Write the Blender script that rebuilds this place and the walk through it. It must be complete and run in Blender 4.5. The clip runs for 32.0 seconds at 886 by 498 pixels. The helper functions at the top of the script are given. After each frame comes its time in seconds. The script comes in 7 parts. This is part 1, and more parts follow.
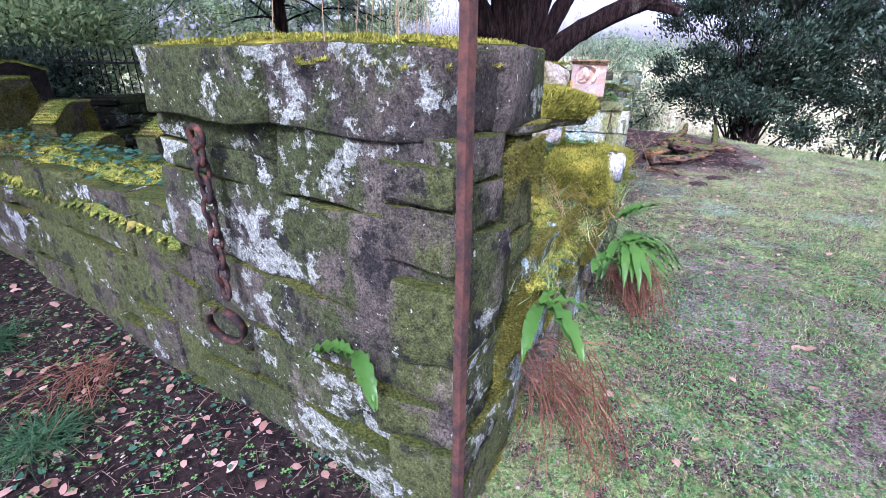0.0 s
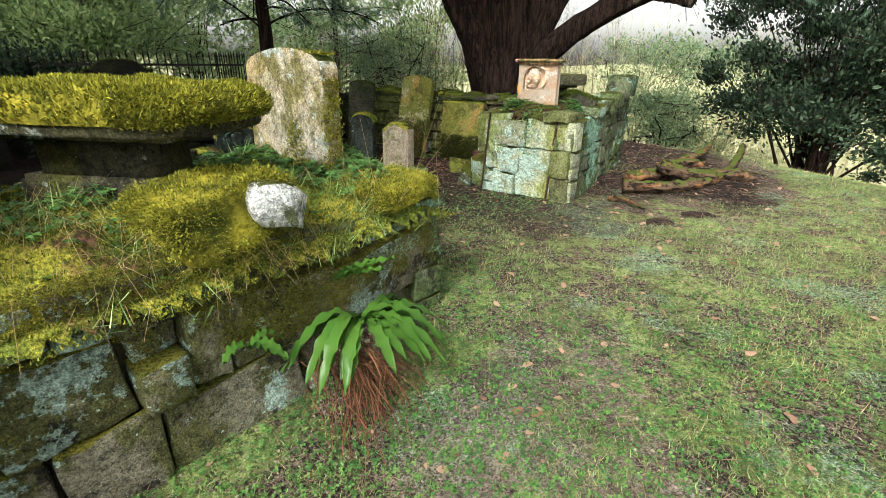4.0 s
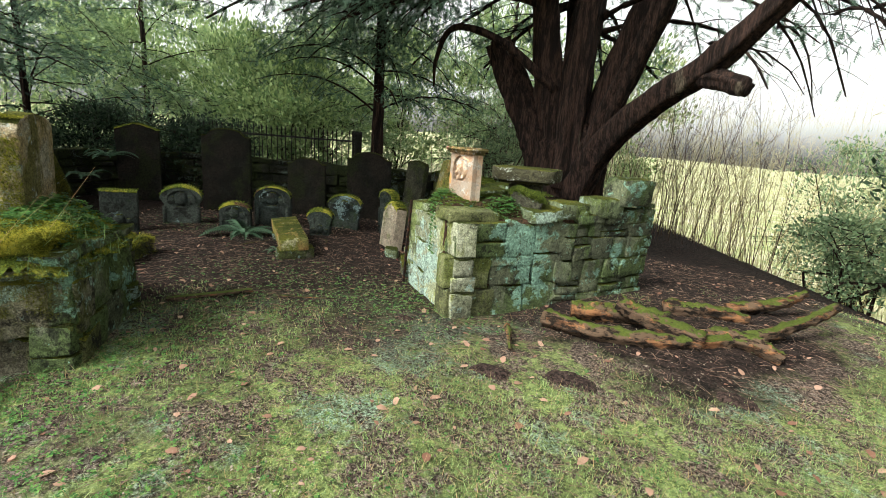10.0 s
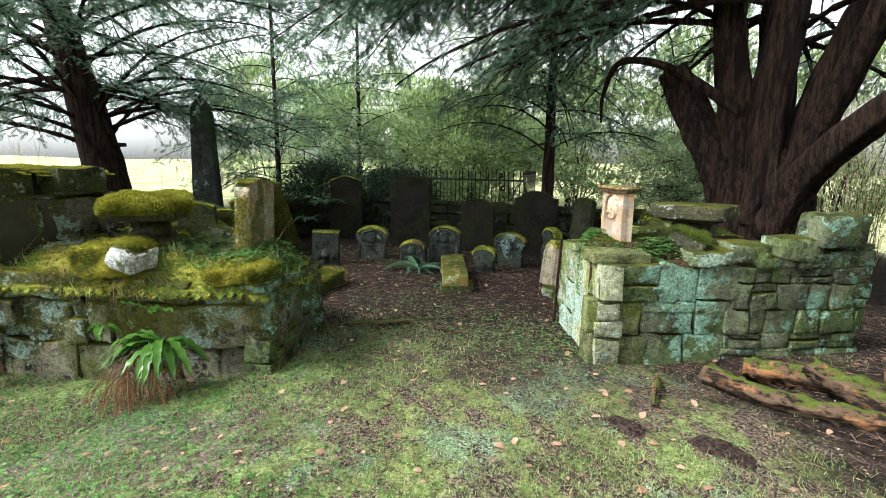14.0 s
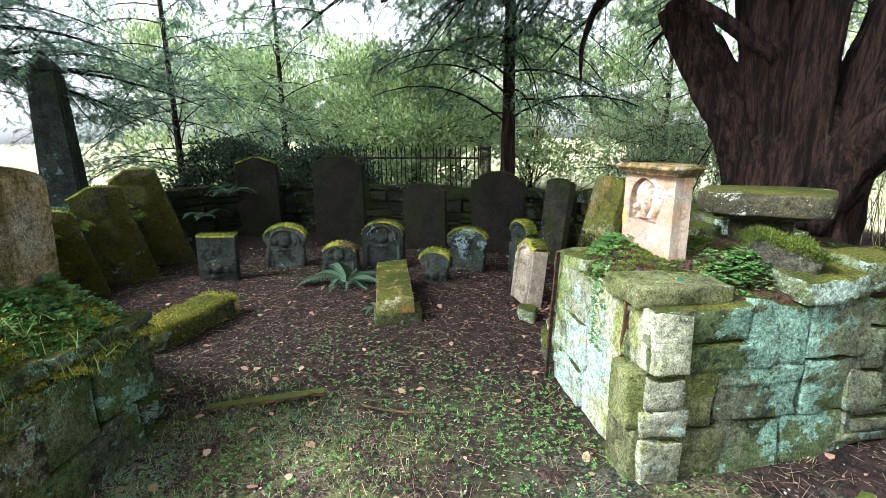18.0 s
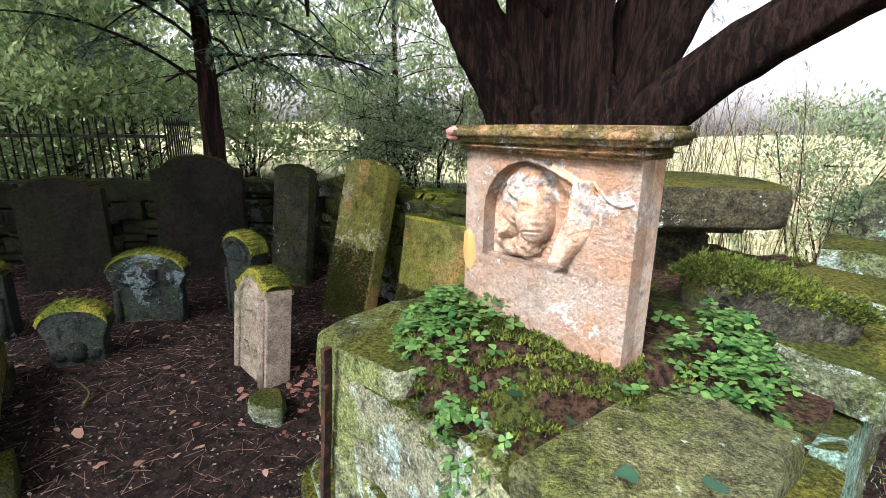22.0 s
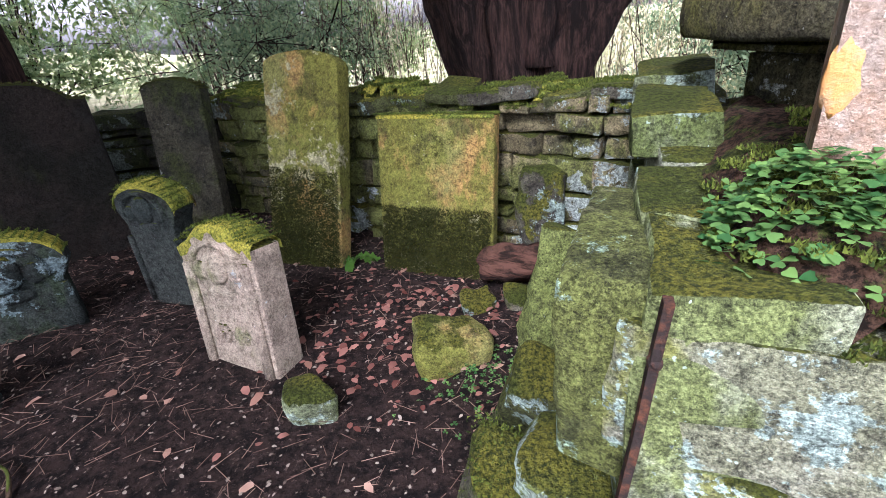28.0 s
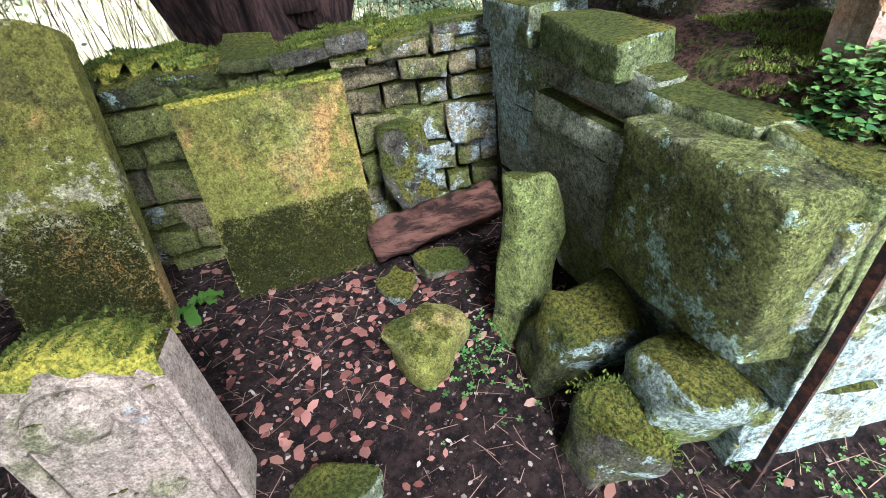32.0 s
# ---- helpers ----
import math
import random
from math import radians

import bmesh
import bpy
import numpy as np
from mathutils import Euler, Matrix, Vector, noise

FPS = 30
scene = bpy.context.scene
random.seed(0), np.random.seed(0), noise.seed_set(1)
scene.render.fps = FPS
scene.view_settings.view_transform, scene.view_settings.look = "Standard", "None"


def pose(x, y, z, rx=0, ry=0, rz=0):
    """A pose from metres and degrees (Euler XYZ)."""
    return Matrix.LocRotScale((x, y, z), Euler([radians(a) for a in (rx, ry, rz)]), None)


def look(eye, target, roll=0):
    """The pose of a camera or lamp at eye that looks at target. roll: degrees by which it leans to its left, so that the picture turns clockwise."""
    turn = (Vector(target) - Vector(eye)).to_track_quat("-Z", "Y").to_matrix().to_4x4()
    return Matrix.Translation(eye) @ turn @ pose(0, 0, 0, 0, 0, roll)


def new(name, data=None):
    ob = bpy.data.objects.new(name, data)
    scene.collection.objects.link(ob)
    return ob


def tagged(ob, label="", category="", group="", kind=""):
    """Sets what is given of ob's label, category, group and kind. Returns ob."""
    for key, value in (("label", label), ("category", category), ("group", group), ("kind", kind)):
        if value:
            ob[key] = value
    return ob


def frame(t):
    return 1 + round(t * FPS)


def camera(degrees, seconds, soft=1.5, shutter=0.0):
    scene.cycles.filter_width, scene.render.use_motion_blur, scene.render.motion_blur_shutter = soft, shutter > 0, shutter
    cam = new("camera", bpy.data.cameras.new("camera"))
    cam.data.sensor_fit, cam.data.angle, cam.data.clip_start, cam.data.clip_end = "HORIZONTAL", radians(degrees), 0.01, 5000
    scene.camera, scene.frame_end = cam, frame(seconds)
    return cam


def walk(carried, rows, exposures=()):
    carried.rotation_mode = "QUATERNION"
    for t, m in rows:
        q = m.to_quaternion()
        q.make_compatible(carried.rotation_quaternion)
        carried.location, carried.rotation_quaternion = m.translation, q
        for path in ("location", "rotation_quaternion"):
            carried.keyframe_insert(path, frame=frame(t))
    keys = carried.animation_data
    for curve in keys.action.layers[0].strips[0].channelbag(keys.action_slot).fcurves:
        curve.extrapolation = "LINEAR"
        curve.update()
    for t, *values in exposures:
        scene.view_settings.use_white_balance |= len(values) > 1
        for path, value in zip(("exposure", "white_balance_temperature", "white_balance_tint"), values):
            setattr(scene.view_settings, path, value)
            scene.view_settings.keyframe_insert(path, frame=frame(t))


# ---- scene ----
cam = camera(87.0, 32.0, soft=0.45)
PATH = [
    (0, (-0.419, -0.962, 1.475), (-0.046, 0.841, 0.694), 0.6),
    (0.5, (-0.217, -1.029, 1.510), (0.263, 0.775, 0.793), -1.8),
    (1, (0.042, -0.925, 1.507), (0.659, 0.841, 0.800), -1.1),
    (1.5, (0.293, -0.765, 1.466), (0.943, 0.991, 0.761), -0.4),
    (2, (0.553, -0.734, 1.478), (1.105, 1.040, 0.738), 0.8),
    (2.5, (0.777, -0.482, 1.372), (1.262, 1.300, 0.604), 1.5),
    (3, (1.001, -0.297, 1.364), (1.344, 1.516, 0.591), 0.7),
    (3.5, (1.432, -0.330, 1.354), (1.573, 1.519, 0.606), -0.8),
    (5.5, (2.291, 0.605, 1.505), (2.026, 2.423, 0.714), 5.9),
    (6, (2.645, 0.790, 1.467), (2.329, 2.616, 0.714), 5.5),
    (6.5, (2.890, 1.032, 1.427), (2.602, 2.882, 0.724), 5.1),
    (7, (3.085, 1.065, 1.423), (2.823, 2.941, 0.781), 5.3),
    (7.5, (3.469, 0.897, 1.469), (3.209, 2.780, 0.846), 4.4),
    (8, (3.865, 1.110, 1.454), (3.553, 2.981, 0.821), 3.8),
    (8.5, (4.185, 1.229, 1.491), (3.772, 3.086, 0.875), 3.3),
    (9, (4.500, 1.234, 1.439), (3.877, 3.054, 0.892), 4.5),
    (9.5, (4.662, 1.178, 1.506), (3.862, 2.936, 0.988), 5.1),
    (10, (4.796, 1.264, 1.463), (3.808, 2.940, 1.000), 4.2),
    (10.5, (4.968, 1.036, 1.599), (3.787, 2.585, 1.145), 2.3),
    (11, (5.146, 1.045, 1.590), (3.749, 2.416, 1.181), 0.9),
    (11.5, (5.206, 1.075, 1.568), (3.710, 2.348, 1.194), 0.7),
    (12, (5.287, 1.012, 1.554), (3.771, 2.268, 1.200), 0.7),
    (12.5, (5.308, 1.063, 1.541), (3.763, 2.286, 1.201), 0.5),
    (13, (5.305, 1.180, 1.570), (3.739, 2.376, 1.229), 0.2),
    (13.5, (5.271, 1.302, 1.562), (3.690, 2.478, 1.217), 0.6),
    (14, (5.137, 1.408, 1.547), (3.549, 2.572, 1.197), 0.6),
    (14.5, (4.950, 1.451, 1.519), (3.360, 2.615, 1.178), 0.5),
    (16.5, (4.289, 1.993, 1.522), (2.665, 3.100, 1.150), -0.5),
    (17, (4.126, 2.188, 1.518), (2.520, 3.315, 1.135), -0.7),
    (17.5, (3.957, 2.401, 1.531), (2.422, 3.615, 1.121), -0.7),
    (18, (3.786, 2.589, 1.502), (2.346, 3.907, 1.063), -0.6),
    (18.5, (3.589, 2.753, 1.498), (2.249, 4.162, 1.028), -0.7),
    (19, (3.466, 2.933, 1.469), (2.136, 4.347, 0.987), -0.9),
    (19.5, (3.306, 3.191, 1.468), (2.049, 4.661, 0.957), -0.6),
    (20, (3.134, 3.372, 1.427), (2.035, 4.956, 0.894), -0.4),
    (20.5, (2.980, 3.524, 1.440), (2.065, 5.219, 0.901), -0.5),
    (21, (2.903, 3.678, 1.418), (2.114, 5.438, 0.890), -0.2),
    (21.5, (2.817, 3.901, 1.410), (2.143, 5.711, 0.889), -0.2),
    (22, (2.782, 4.010, 1.385), (2.277, 5.879, 0.884), 0.6),
    (22.5, (2.675, 4.099, 1.396), (2.412, 6.004, 0.848), -0.2),
    (23, (2.632, 4.165, 1.385), (2.503, 6.076, 0.810), -0.3),
    (23.5, (2.622, 4.261, 1.370), (2.537, 6.169, 0.777), -0.5),
    (24, (2.629, 4.359, 1.388), (2.586, 6.253, 0.750), -1.2),
    (24.5, (2.659, 4.435, 1.396), (2.629, 6.307, 0.693), -2.7),
    (26.5, (2.593, 4.343, 1.406), (2.475, 6.190, 0.647), -5.7),
    (27, (2.331, 4.375, 1.332), (2.242, 6.211, 0.545), -5.0),
    (27.5, (2.075, 4.396, 1.282), (2.071, 6.217, 0.455), -4.8),
    (28, (1.920, 4.434, 1.224), (1.984, 6.233, 0.351), -5.8),
    (28.5, (1.797, 4.526, 1.214), (1.926, 6.295, 0.292), -6.9),
    (29, (1.684, 4.573, 1.237), (1.987, 6.300, 0.275), -7.2),
    (29.5, (1.557, 4.602, 1.252), (2.018, 6.275, 0.258), -8.1),
    (30, (1.445, 4.627, 1.274), (2.001, 6.242, 0.234), -8.6),
    (30.5, (1.328, 4.760, 1.201), (1.992, 6.331, 0.157), -8.2),
    (31, (1.336, 4.876, 1.225), (2.100, 6.362, 0.126), -8.1),
    (31.5, (1.330, 4.947, 1.258), (2.251, 6.301, 0.110), -7.5),
    (32, (1.266, 5.024, 1.289), (2.351, 6.226, 0.114), -7.1),
]
walk(cam, [(t, look(eye, target, roll)) for t, eye, target, roll in PATH],
     exposures=[(0.0, 1.5, 5000.0, 40.0), (1.5, 1.5, 5300.0, 26.0), (3.0, 1.3, 6100.0, 10.0), (6.0, 1.1, 6700.0, 4.0), (9.0, 1.15, 6500.0, 4.0), (13.0, 1.4, 6300.0, 4.0), (19.0, 2.0, 5750.0, 12.0), (23.0, 1.4, 6100.0, 20.0), (27.0, 1.28, 5300.0, 14.0), (28.0, 1.8, 5600.0, 28.0), (30.0, 2.2, 5500.0, 26.0), (32.0, 2.25, 5450.0, 22.0)])

# ---- world, sun ----
SUN_AZ, SUN_EL = 204.0, 46.0          # degrees: compass bearing of the sun (clockwise from +y) and its height
world = bpy.data.worlds.new("overcast_sky")
scene.world = world
world.use_nodes = True
wt = world.node_tree
sky = wt.nodes.new("ShaderNodeTexSky")
sky.sky_type = "NISHITA"
sky.sun_disc = False
sky.sun_elevation, sky.sun_rotation = radians(SUN_EL), radians(SUN_AZ)
sky.air_density, sky.dust_density, sky.ozone_density = 1.0, 4.0, 1.0
back = next(n for n in wt.nodes if n.type == "BACKGROUND")
haze = wt.nodes.new("ShaderNodeHueSaturation")
haze.inputs["Saturation"].default_value, haze.inputs["Value"].default_value = 0.05, 1.6
wt.links.new(sky.outputs["Color"], haze.inputs["Color"])
wt.links.new(haze.outputs["Color"], back.inputs["Color"])
back.inputs["Strength"].default_value = 0.11
sun_data = bpy.data.lights.new("sun", "SUN")
sun_data.energy, sun_data.angle, sun_data.color = 2.9, radians(14), (1.0, 0.96, 0.9)
sun = new("sun", sun_data)
az, el = radians(SUN_AZ), radians(SUN_EL)
sun_from = Vector((math.sin(az) * math.cos(el), math.cos(az) * math.cos(el), math.sin(el)))
sun.matrix_world = look(sun_from * 60, (0, 0, 0))


# ---- materials ----
class Nodes:
    """A short way to write a node material."""

    def __init__(self, name, rough=0.85):
        self.m = bpy.data.materials.new(name)
        self.m.use_nodes = True
        self.t = self.m.node_tree
        self.b = next(n for n in self.t.nodes if n.type == "BSDF_PRINCIPLED")
        self.b.inputs["Roughness"].default_value = rough
        self.b.inputs["Specular IOR Level"].default_value = 0.12
        self.geo = self.t.nodes.new("ShaderNodeNewGeometry")
        self.info = self.t.nodes.new("ShaderNodeObjectInfo")

    def put(self, socket, v):
        if isinstance(v, (int, float)):
            socket.default_value = v
        elif isinstance(v, tuple):
            socket.default_value = (*v, 1.0) if len(v) == 3 and socket.type == "RGBA" else v
        else:
            self.t.links.new(v, socket)

    def pos(self):
        return self.geo.outputs["Position"]

    def up(self):
        s = self.t.nodes.new("ShaderNodeSeparateXYZ")
        self.put(s.inputs[0], self.geo.outputs["Normal"])
        return s.outputs["Z"]

    def noise(self, scale, detail=4.0, rough=0.6, vec=None, out="Fac", stretch=None):
        n = self.t.nodes.new("ShaderNodeTexNoise")
        v = vec or self.pos()
        if stretch:
            mp = self.t.nodes.new("ShaderNodeVectorMath")
            mp.operation = "MULTIPLY"
            self.put(mp.inputs[0], v)
            mp.inputs[1].default_value = stretch
            v = mp.outputs[0]
        self.put(n.inputs["Vector"], v)
        n.inputs["Scale"].default_value, n.inputs["Detail"].default_value, n.inputs["Roughness"].default_value = scale, detail, rough
        return n.outputs[out]

    def cells(self, scale, feature="F1"):
        n = self.t.nodes.new("ShaderNodeTexVoronoi")
        n.feature = feature
        self.put(n.inputs["Vector"], self.pos())
        n.inputs["Scale"].default_value = scale
        return n.outputs["Distance"]

    def ramp(self, fac, *stops):
        n = self.t.nodes.new("ShaderNodeValToRGB")
        e = n.color_ramp.elements
        while len(e) < len(stops):
            e.new(0.5)
        for k, (p, c) in zip(e, stops):
            k.position = p
            k.color = (*c, 1.0) if isinstance(c, tuple) else (c, c, c, 1.0)
        self.put(n.inputs[0], fac)
        return n.outputs["Color"]

    def mix(self, fac, a, b, how="MIX"):
        n = self.t.nodes.new("ShaderNodeMix")
        n.data_type, n.blend_type = "RGBA", how
        self.put(n.inputs["Factor"], fac)
        self.put(n.inputs[6], a)
        self.put(n.inputs[7], b)
        return n.outputs[2]

    def math(self, op, a, b=0.0, clamp=False):
        n = self.t.nodes.new("ShaderNodeMath")
        n.operation, n.use_clamp = op, clamp
        self.put(n.inputs[0], a)
        self.put(n.inputs[1], b)
        return n.outputs[0]

    def step(self, v, lo, hi):
        n = self.t.nodes.new("ShaderNodeMapRange")
        n.interpolation_type = "SMOOTHSTEP"
        self.put(n.inputs["Value"], v)
        n.inputs["From Min"].default_value, n.inputs["From Max"].default_value = lo, hi
        return n.outputs["Result"]

    def bump(self, height, strength=0.5, dist=0.01):
        n = self.t.nodes.new("ShaderNodeBump")
        n.inputs["Strength"].default_value, n.inputs["Distance"].default_value = strength, dist
        self.put(n.inputs["Height"], height)
        self.put(self.b.inputs["Normal"], n.outputs["Normal"])

    def colour(self, c):
        self.put(self.b.inputs["Base Color"], c)
        return self.m


MOSS_DARK, MOSS_MID, MOSS_BRIGHT = (0.022, 0.03, 0.007), (0.075, 0.095, 0.015), (0.17, 0.165, 0.022)


def stone(name, a, b, algae=0.4, algae_colour=(0.13, 0.16, 0.045), lichen=0.3, lichen_colour=(0.55, 0.6, 0.55), moss=0.35, dark=0.3, scale=1.0, grit=1.0, moss_colour=None):
    """Weathered sandstone: two base tones, dark crust, green algae, pale lichen in patches and specks, moss where it faces up."""
    n = Nodes(name, 0.92)
    base = n.mix(n.step(n.noise(2.6 * scale, 6, 0.7), 0.4, 0.6), a, b)
    shift = n.math("MULTIPLY_ADD", n.info.outputs["Random"], 0.6)
    shift.node.inputs[2].default_value = 0.7
    base = n.mix(1.0, base, n.mix(0.0, shift, shift), "MULTIPLY")
    big = n.math("ADD", n.noise(1.9 * scale, 6, 0.68, stretch=(1, 1, 0.6)), n.math("MULTIPLY", n.info.outputs["Random"], 0.12))
    base = n.mix(n.math("MULTIPLY", n.step(big, 0.68 - 0.26 * algae, 0.76 - 0.26 * algae), 0.9), base, n.mix(n.noise(30, 4, 0.7), algae_colour, tuple(v * 0.55 for v in algae_colour)))
    crust = n.noise(5.0 * scale, 9, 0.75)
    base = n.mix(n.math("MULTIPLY", n.step(crust, 0.53, 0.6), dark), base, (0.022, 0.021, 0.018))
    blot = n.math("ADD", n.noise(6.5 * scale, 10, 0.75, stretch=(1, 1, 1.15)), n.math("MULTIPLY", n.noise(1.5 * scale, 3, 0.5), 0.7))
    edge = 1.0 - 0.3 * lichen
    patch = n.step(blot, edge - 0.012, edge + 0.012)
    pale = n.mix(n.step(n.noise(48, 4, 0.7), 0.35, 0.62), tuple(v * 0.5 for v in lichen_colour), lichen_colour)
    base = n.mix(n.math("MULTIPLY", patch, 0.92), base, pale)
    grain = n.ramp(n.noise(34, 8, 0.85), (0.36, 1 - 0.75 * grit), (0.5, 1.0), (0.64, 1 + 0.4 * grit))
    base = n.mix(1.0, base, grain, "MULTIPLY")
    base = n.mix(1.0, base, n.ramp(n.noise(130, 4, 0.8), (0.38, 1 - 0.55 * grit), (0.52, 1.0), (0.62, 1 + 0.35 * grit)), "MULTIPLY")
    pits = n.step(n.noise(70, 3, 0.6), 0.64, 0.7)
    base = n.mix(n.math("MULTIPLY", pits, 0.6 * grit), base, (0.012, 0.012, 0.01))
    thread = n.noise(5.5, 7, 0.75, stretch=(1, 1, 2.2))
    crack = n.math("SUBTRACT", n.step(thread, 0.488, 0.499), n.step(thread, 0.501, 0.512))
    base = n.mix(n.math("MULTIPLY", crack, 0.55 * grit), base, (0.015, 0.015, 0.012))
    speck = n.step(n.noise(42, 2, 0.5), 0.75 - 0.12 * lichen, 0.77 - 0.12 * lichen)
    base = n.mix(n.math("MULTIPLY", speck, 0.8), base, lichen_colour)
    fuzz = n.math("ADD", n.noise(7, 8, 0.75), n.math("MULTIPLY", n.up(), 0.55))
    grown = n.step(fuzz, 1.04 - 0.55 * moss, 1.1 - 0.55 * moss)
    lo, mid, hi = moss_colour or (MOSS_DARK, MOSS_MID, MOSS_BRIGHT)
    green = n.mix(n.step(n.noise(85, 4, 0.75), 0.35, 0.65), lo, n.mix(n.step(n.noise(3, 4, 0.6), 0.4, 0.65), mid, hi))
    if moss > 0.05:
        base = n.mix(grown, base, green)
    relief = n.math("ADD", n.math("MULTIPLY", n.noise(14, 10, 0.8), 0.55), n.math("MULTIPLY", n.noise(110, 3, 0.7), n.math("MULTIPLY_ADD", grown, 0.35)))
    relief = n.math("SUBTRACT", n.math("ADD", relief, n.math("MULTIPLY", patch, 0.05)), n.math("MULTIPLY", n.math("ADD", crack, pits), 0.1))
    n.bump(relief, 1.0, 0.014 + 0.026 * grit)
    return n.colour(base)


M = {}
M["pier"] = stone("pier_sandstone", (0.2, 0.22, 0.13), (0.12, 0.13, 0.085), algae=0.6, algae_colour=(0.12, 0.17, 0.06), lichen=0.3, lichen_colour=(0.3, 0.5, 0.38), moss=0.2, dark=0.8)
M["pier_pale"] = stone("pier_pale_sandstone", (0.44, 0.45, 0.32), (0.34, 0.36, 0.22), algae=0.5, algae_colour=(0.28, 0.31, 0.07), lichen=0.44, lichen_colour=(0.5, 0.66, 0.56), moss=0.12, dark=0.45)
M["pier_inner"] = stone("pale_green_inner_sandstone", (0.42, 0.46, 0.32), (0.3, 0.34, 0.2), algae=0.55, algae_colour=(0.24, 0.3, 0.09), lichen=0.3, lichen_colour=(0.46, 0.6, 0.5), moss=0.3, dark=0.5)
M["pier_corner"] = stone("yellow_green_sandstone", (0.22, 0.23, 0.1), (0.15, 0.16, 0.075), algae=0.6, algae_colour=(0.17, 0.2, 0.05), lichen=0.25, lichen_colour=(0.4, 0.56, 0.4), moss=0.02, dark=0.5)
M["slab_green"] = stone("pale_green_slab", (0.32, 0.35, 0.18), (0.22, 0.25, 0.12), algae=0.6, algae_colour=(0.2, 0.25, 0.06), lichen=0.2, lichen_colour=(0.42, 0.54, 0.44), moss=0.2, dark=0.6)
M["pier_mossy"] = stone("green_mossy_sandstone", (0.2, 0.24, 0.13), (0.13, 0.15, 0.08), algae=0.6, algae_colour=(0.15, 0.2, 0.055), lichen=0.26, lichen_colour=(0.4, 0.52, 0.42), moss=0.55, dark=0.6)
M["ruin"] = stone("ruin_sandstone", (0.13, 0.11, 0.08), (0.075, 0.065, 0.05), algae=0.72, algae_colour=(0.07, 0.09, 0.024), lichen=0.32, lichen_colour=(0.43, 0.46, 0.36), moss=0.3, dark=0.9)
M["ruin_green"] = stone("green_ruin_sandstone", (0.12, 0.105, 0.07), (0.07, 0.06, 0.045), algae=0.75, algae_colour=(0.1, 0.12, 0.03), lichen=0.12, lichen_colour=(0.5, 0.54, 0.48), moss=0.35, dark=0.85)
M["mossy"] = stone("mossy_sandstone", (0.12, 0.115, 0.08), (0.07, 0.065, 0.05), algae=0.7, algae_colour=(0.085, 0.1, 0.03), lichen=0.2, lichen_colour=(0.34, 0.46, 0.4), moss=0.72, dark=0.8)
M["mossy_grave"] = stone("moss_grown_gravestone", (0.13, 0.12, 0.07), (0.07, 0.065, 0.04), algae=0.75, algae_colour=(0.12, 0.12, 0.03), lichen=-0.1, lichen_colour=(0.34, 0.4, 0.34), moss=0.85, dark=0.6)
M["terrace"] = stone("terrace_sandstone", (0.3, 0.28, 0.2), (0.19, 0.17, 0.12), algae=0.65, algae_colour=(0.12, 0.13, 0.035), lichen=0.24, lichen_colour=(0.44, 0.58, 0.5), moss=0.6, dark=0.9, moss_colour=((0.04, 0.045, 0.01), (0.14, 0.15, 0.022), (0.3, 0.27, 0.035)))
M["dry"] = stone("drystone", (0.24, 0.21, 0.11), (0.13, 0.12, 0.065), algae=0.72, algae_colour=(0.17, 0.2, 0.05), lichen=0.2, lichen_colour=(0.42, 0.5, 0.44), moss=0.36, dark=0.6)
# darker copy of the drystone: deep shade is put into stone and moss colour
M["dry_shaded"] = stone("shaded_mossy_drystone", (0.03, 0.03, 0.021), (0.016, 0.016, 0.012), algae=0.6, algae_colour=(0.035, 0.045, 0.014), lichen=0.05, lichen_colour=(0.12, 0.15, 0.12), moss=0.45, dark=0.7, moss_colour=((0.01, 0.014, 0.004), (0.03, 0.04, 0.008), (0.06, 0.07, 0.012)))
# dark stone, made blacker by the deep shade put into its base colour
M["grave_dark"] = stone("dark_shaded_gravestone", (0.024, 0.019, 0.015), (0.011, 0.011, 0.008), algae=0.45, algae_colour=(0.026, 0.03, 0.012), lichen=-0.7, lichen_colour=(0.12, 0.12, 0.1), moss=0.1, dark=0.6)
M["grave_green"] = stone("green_gravestone", (0.06, 0.07, 0.06), (0.03, 0.04, 0.035), algae=0.35, algae_colour=(0.05, 0.075, 0.04), lichen=-0.05, lichen_colour=(0.26, 0.36, 0.36), moss=0.25, dark=0.85)
M["grave_grey"] = stone("grey_leaning_gravestone", (0.075, 0.07, 0.045), (0.04, 0.04, 0.028), algae=0.6, algae_colour=(0.06, 0.075, 0.022), lichen=-0.1, lichen_colour=(0.5, 0.52, 0.48), moss=0.15, dark=0.6)
M["grave_pale"] = stone("pale_gravestone", (0.44, 0.36, 0.27), (0.32, 0.28, 0.2), algae=0.3, algae_colour=(0.26, 0.27, 0.13), lichen=-0.2, lichen_colour=(0.58, 0.62, 0.58), moss=0.12, dark=0.3, grit=0.7)
M["grave_ochre"] = stone("ochre_gravestone", (0.34, 0.21, 0.07), (0.2, 0.2, 0.06), algae=0.55, algae_colour=(0.2, 0.22, 0.04), lichen=0.1, lichen_colour=(0.5, 0.48, 0.28), moss=0.15, dark=0.45, grit=0.8)
M["plaque"] = stone("carved_pink_sandstone", (0.5, 0.3, 0.18), (0.52, 0.43, 0.34), algae=0.25, algae_colour=(0.42, 0.24, 0.1), lichen=0.22, lichen_colour=(0.6, 0.55, 0.48), moss=0.0, dark=0.15, grit=0.32)
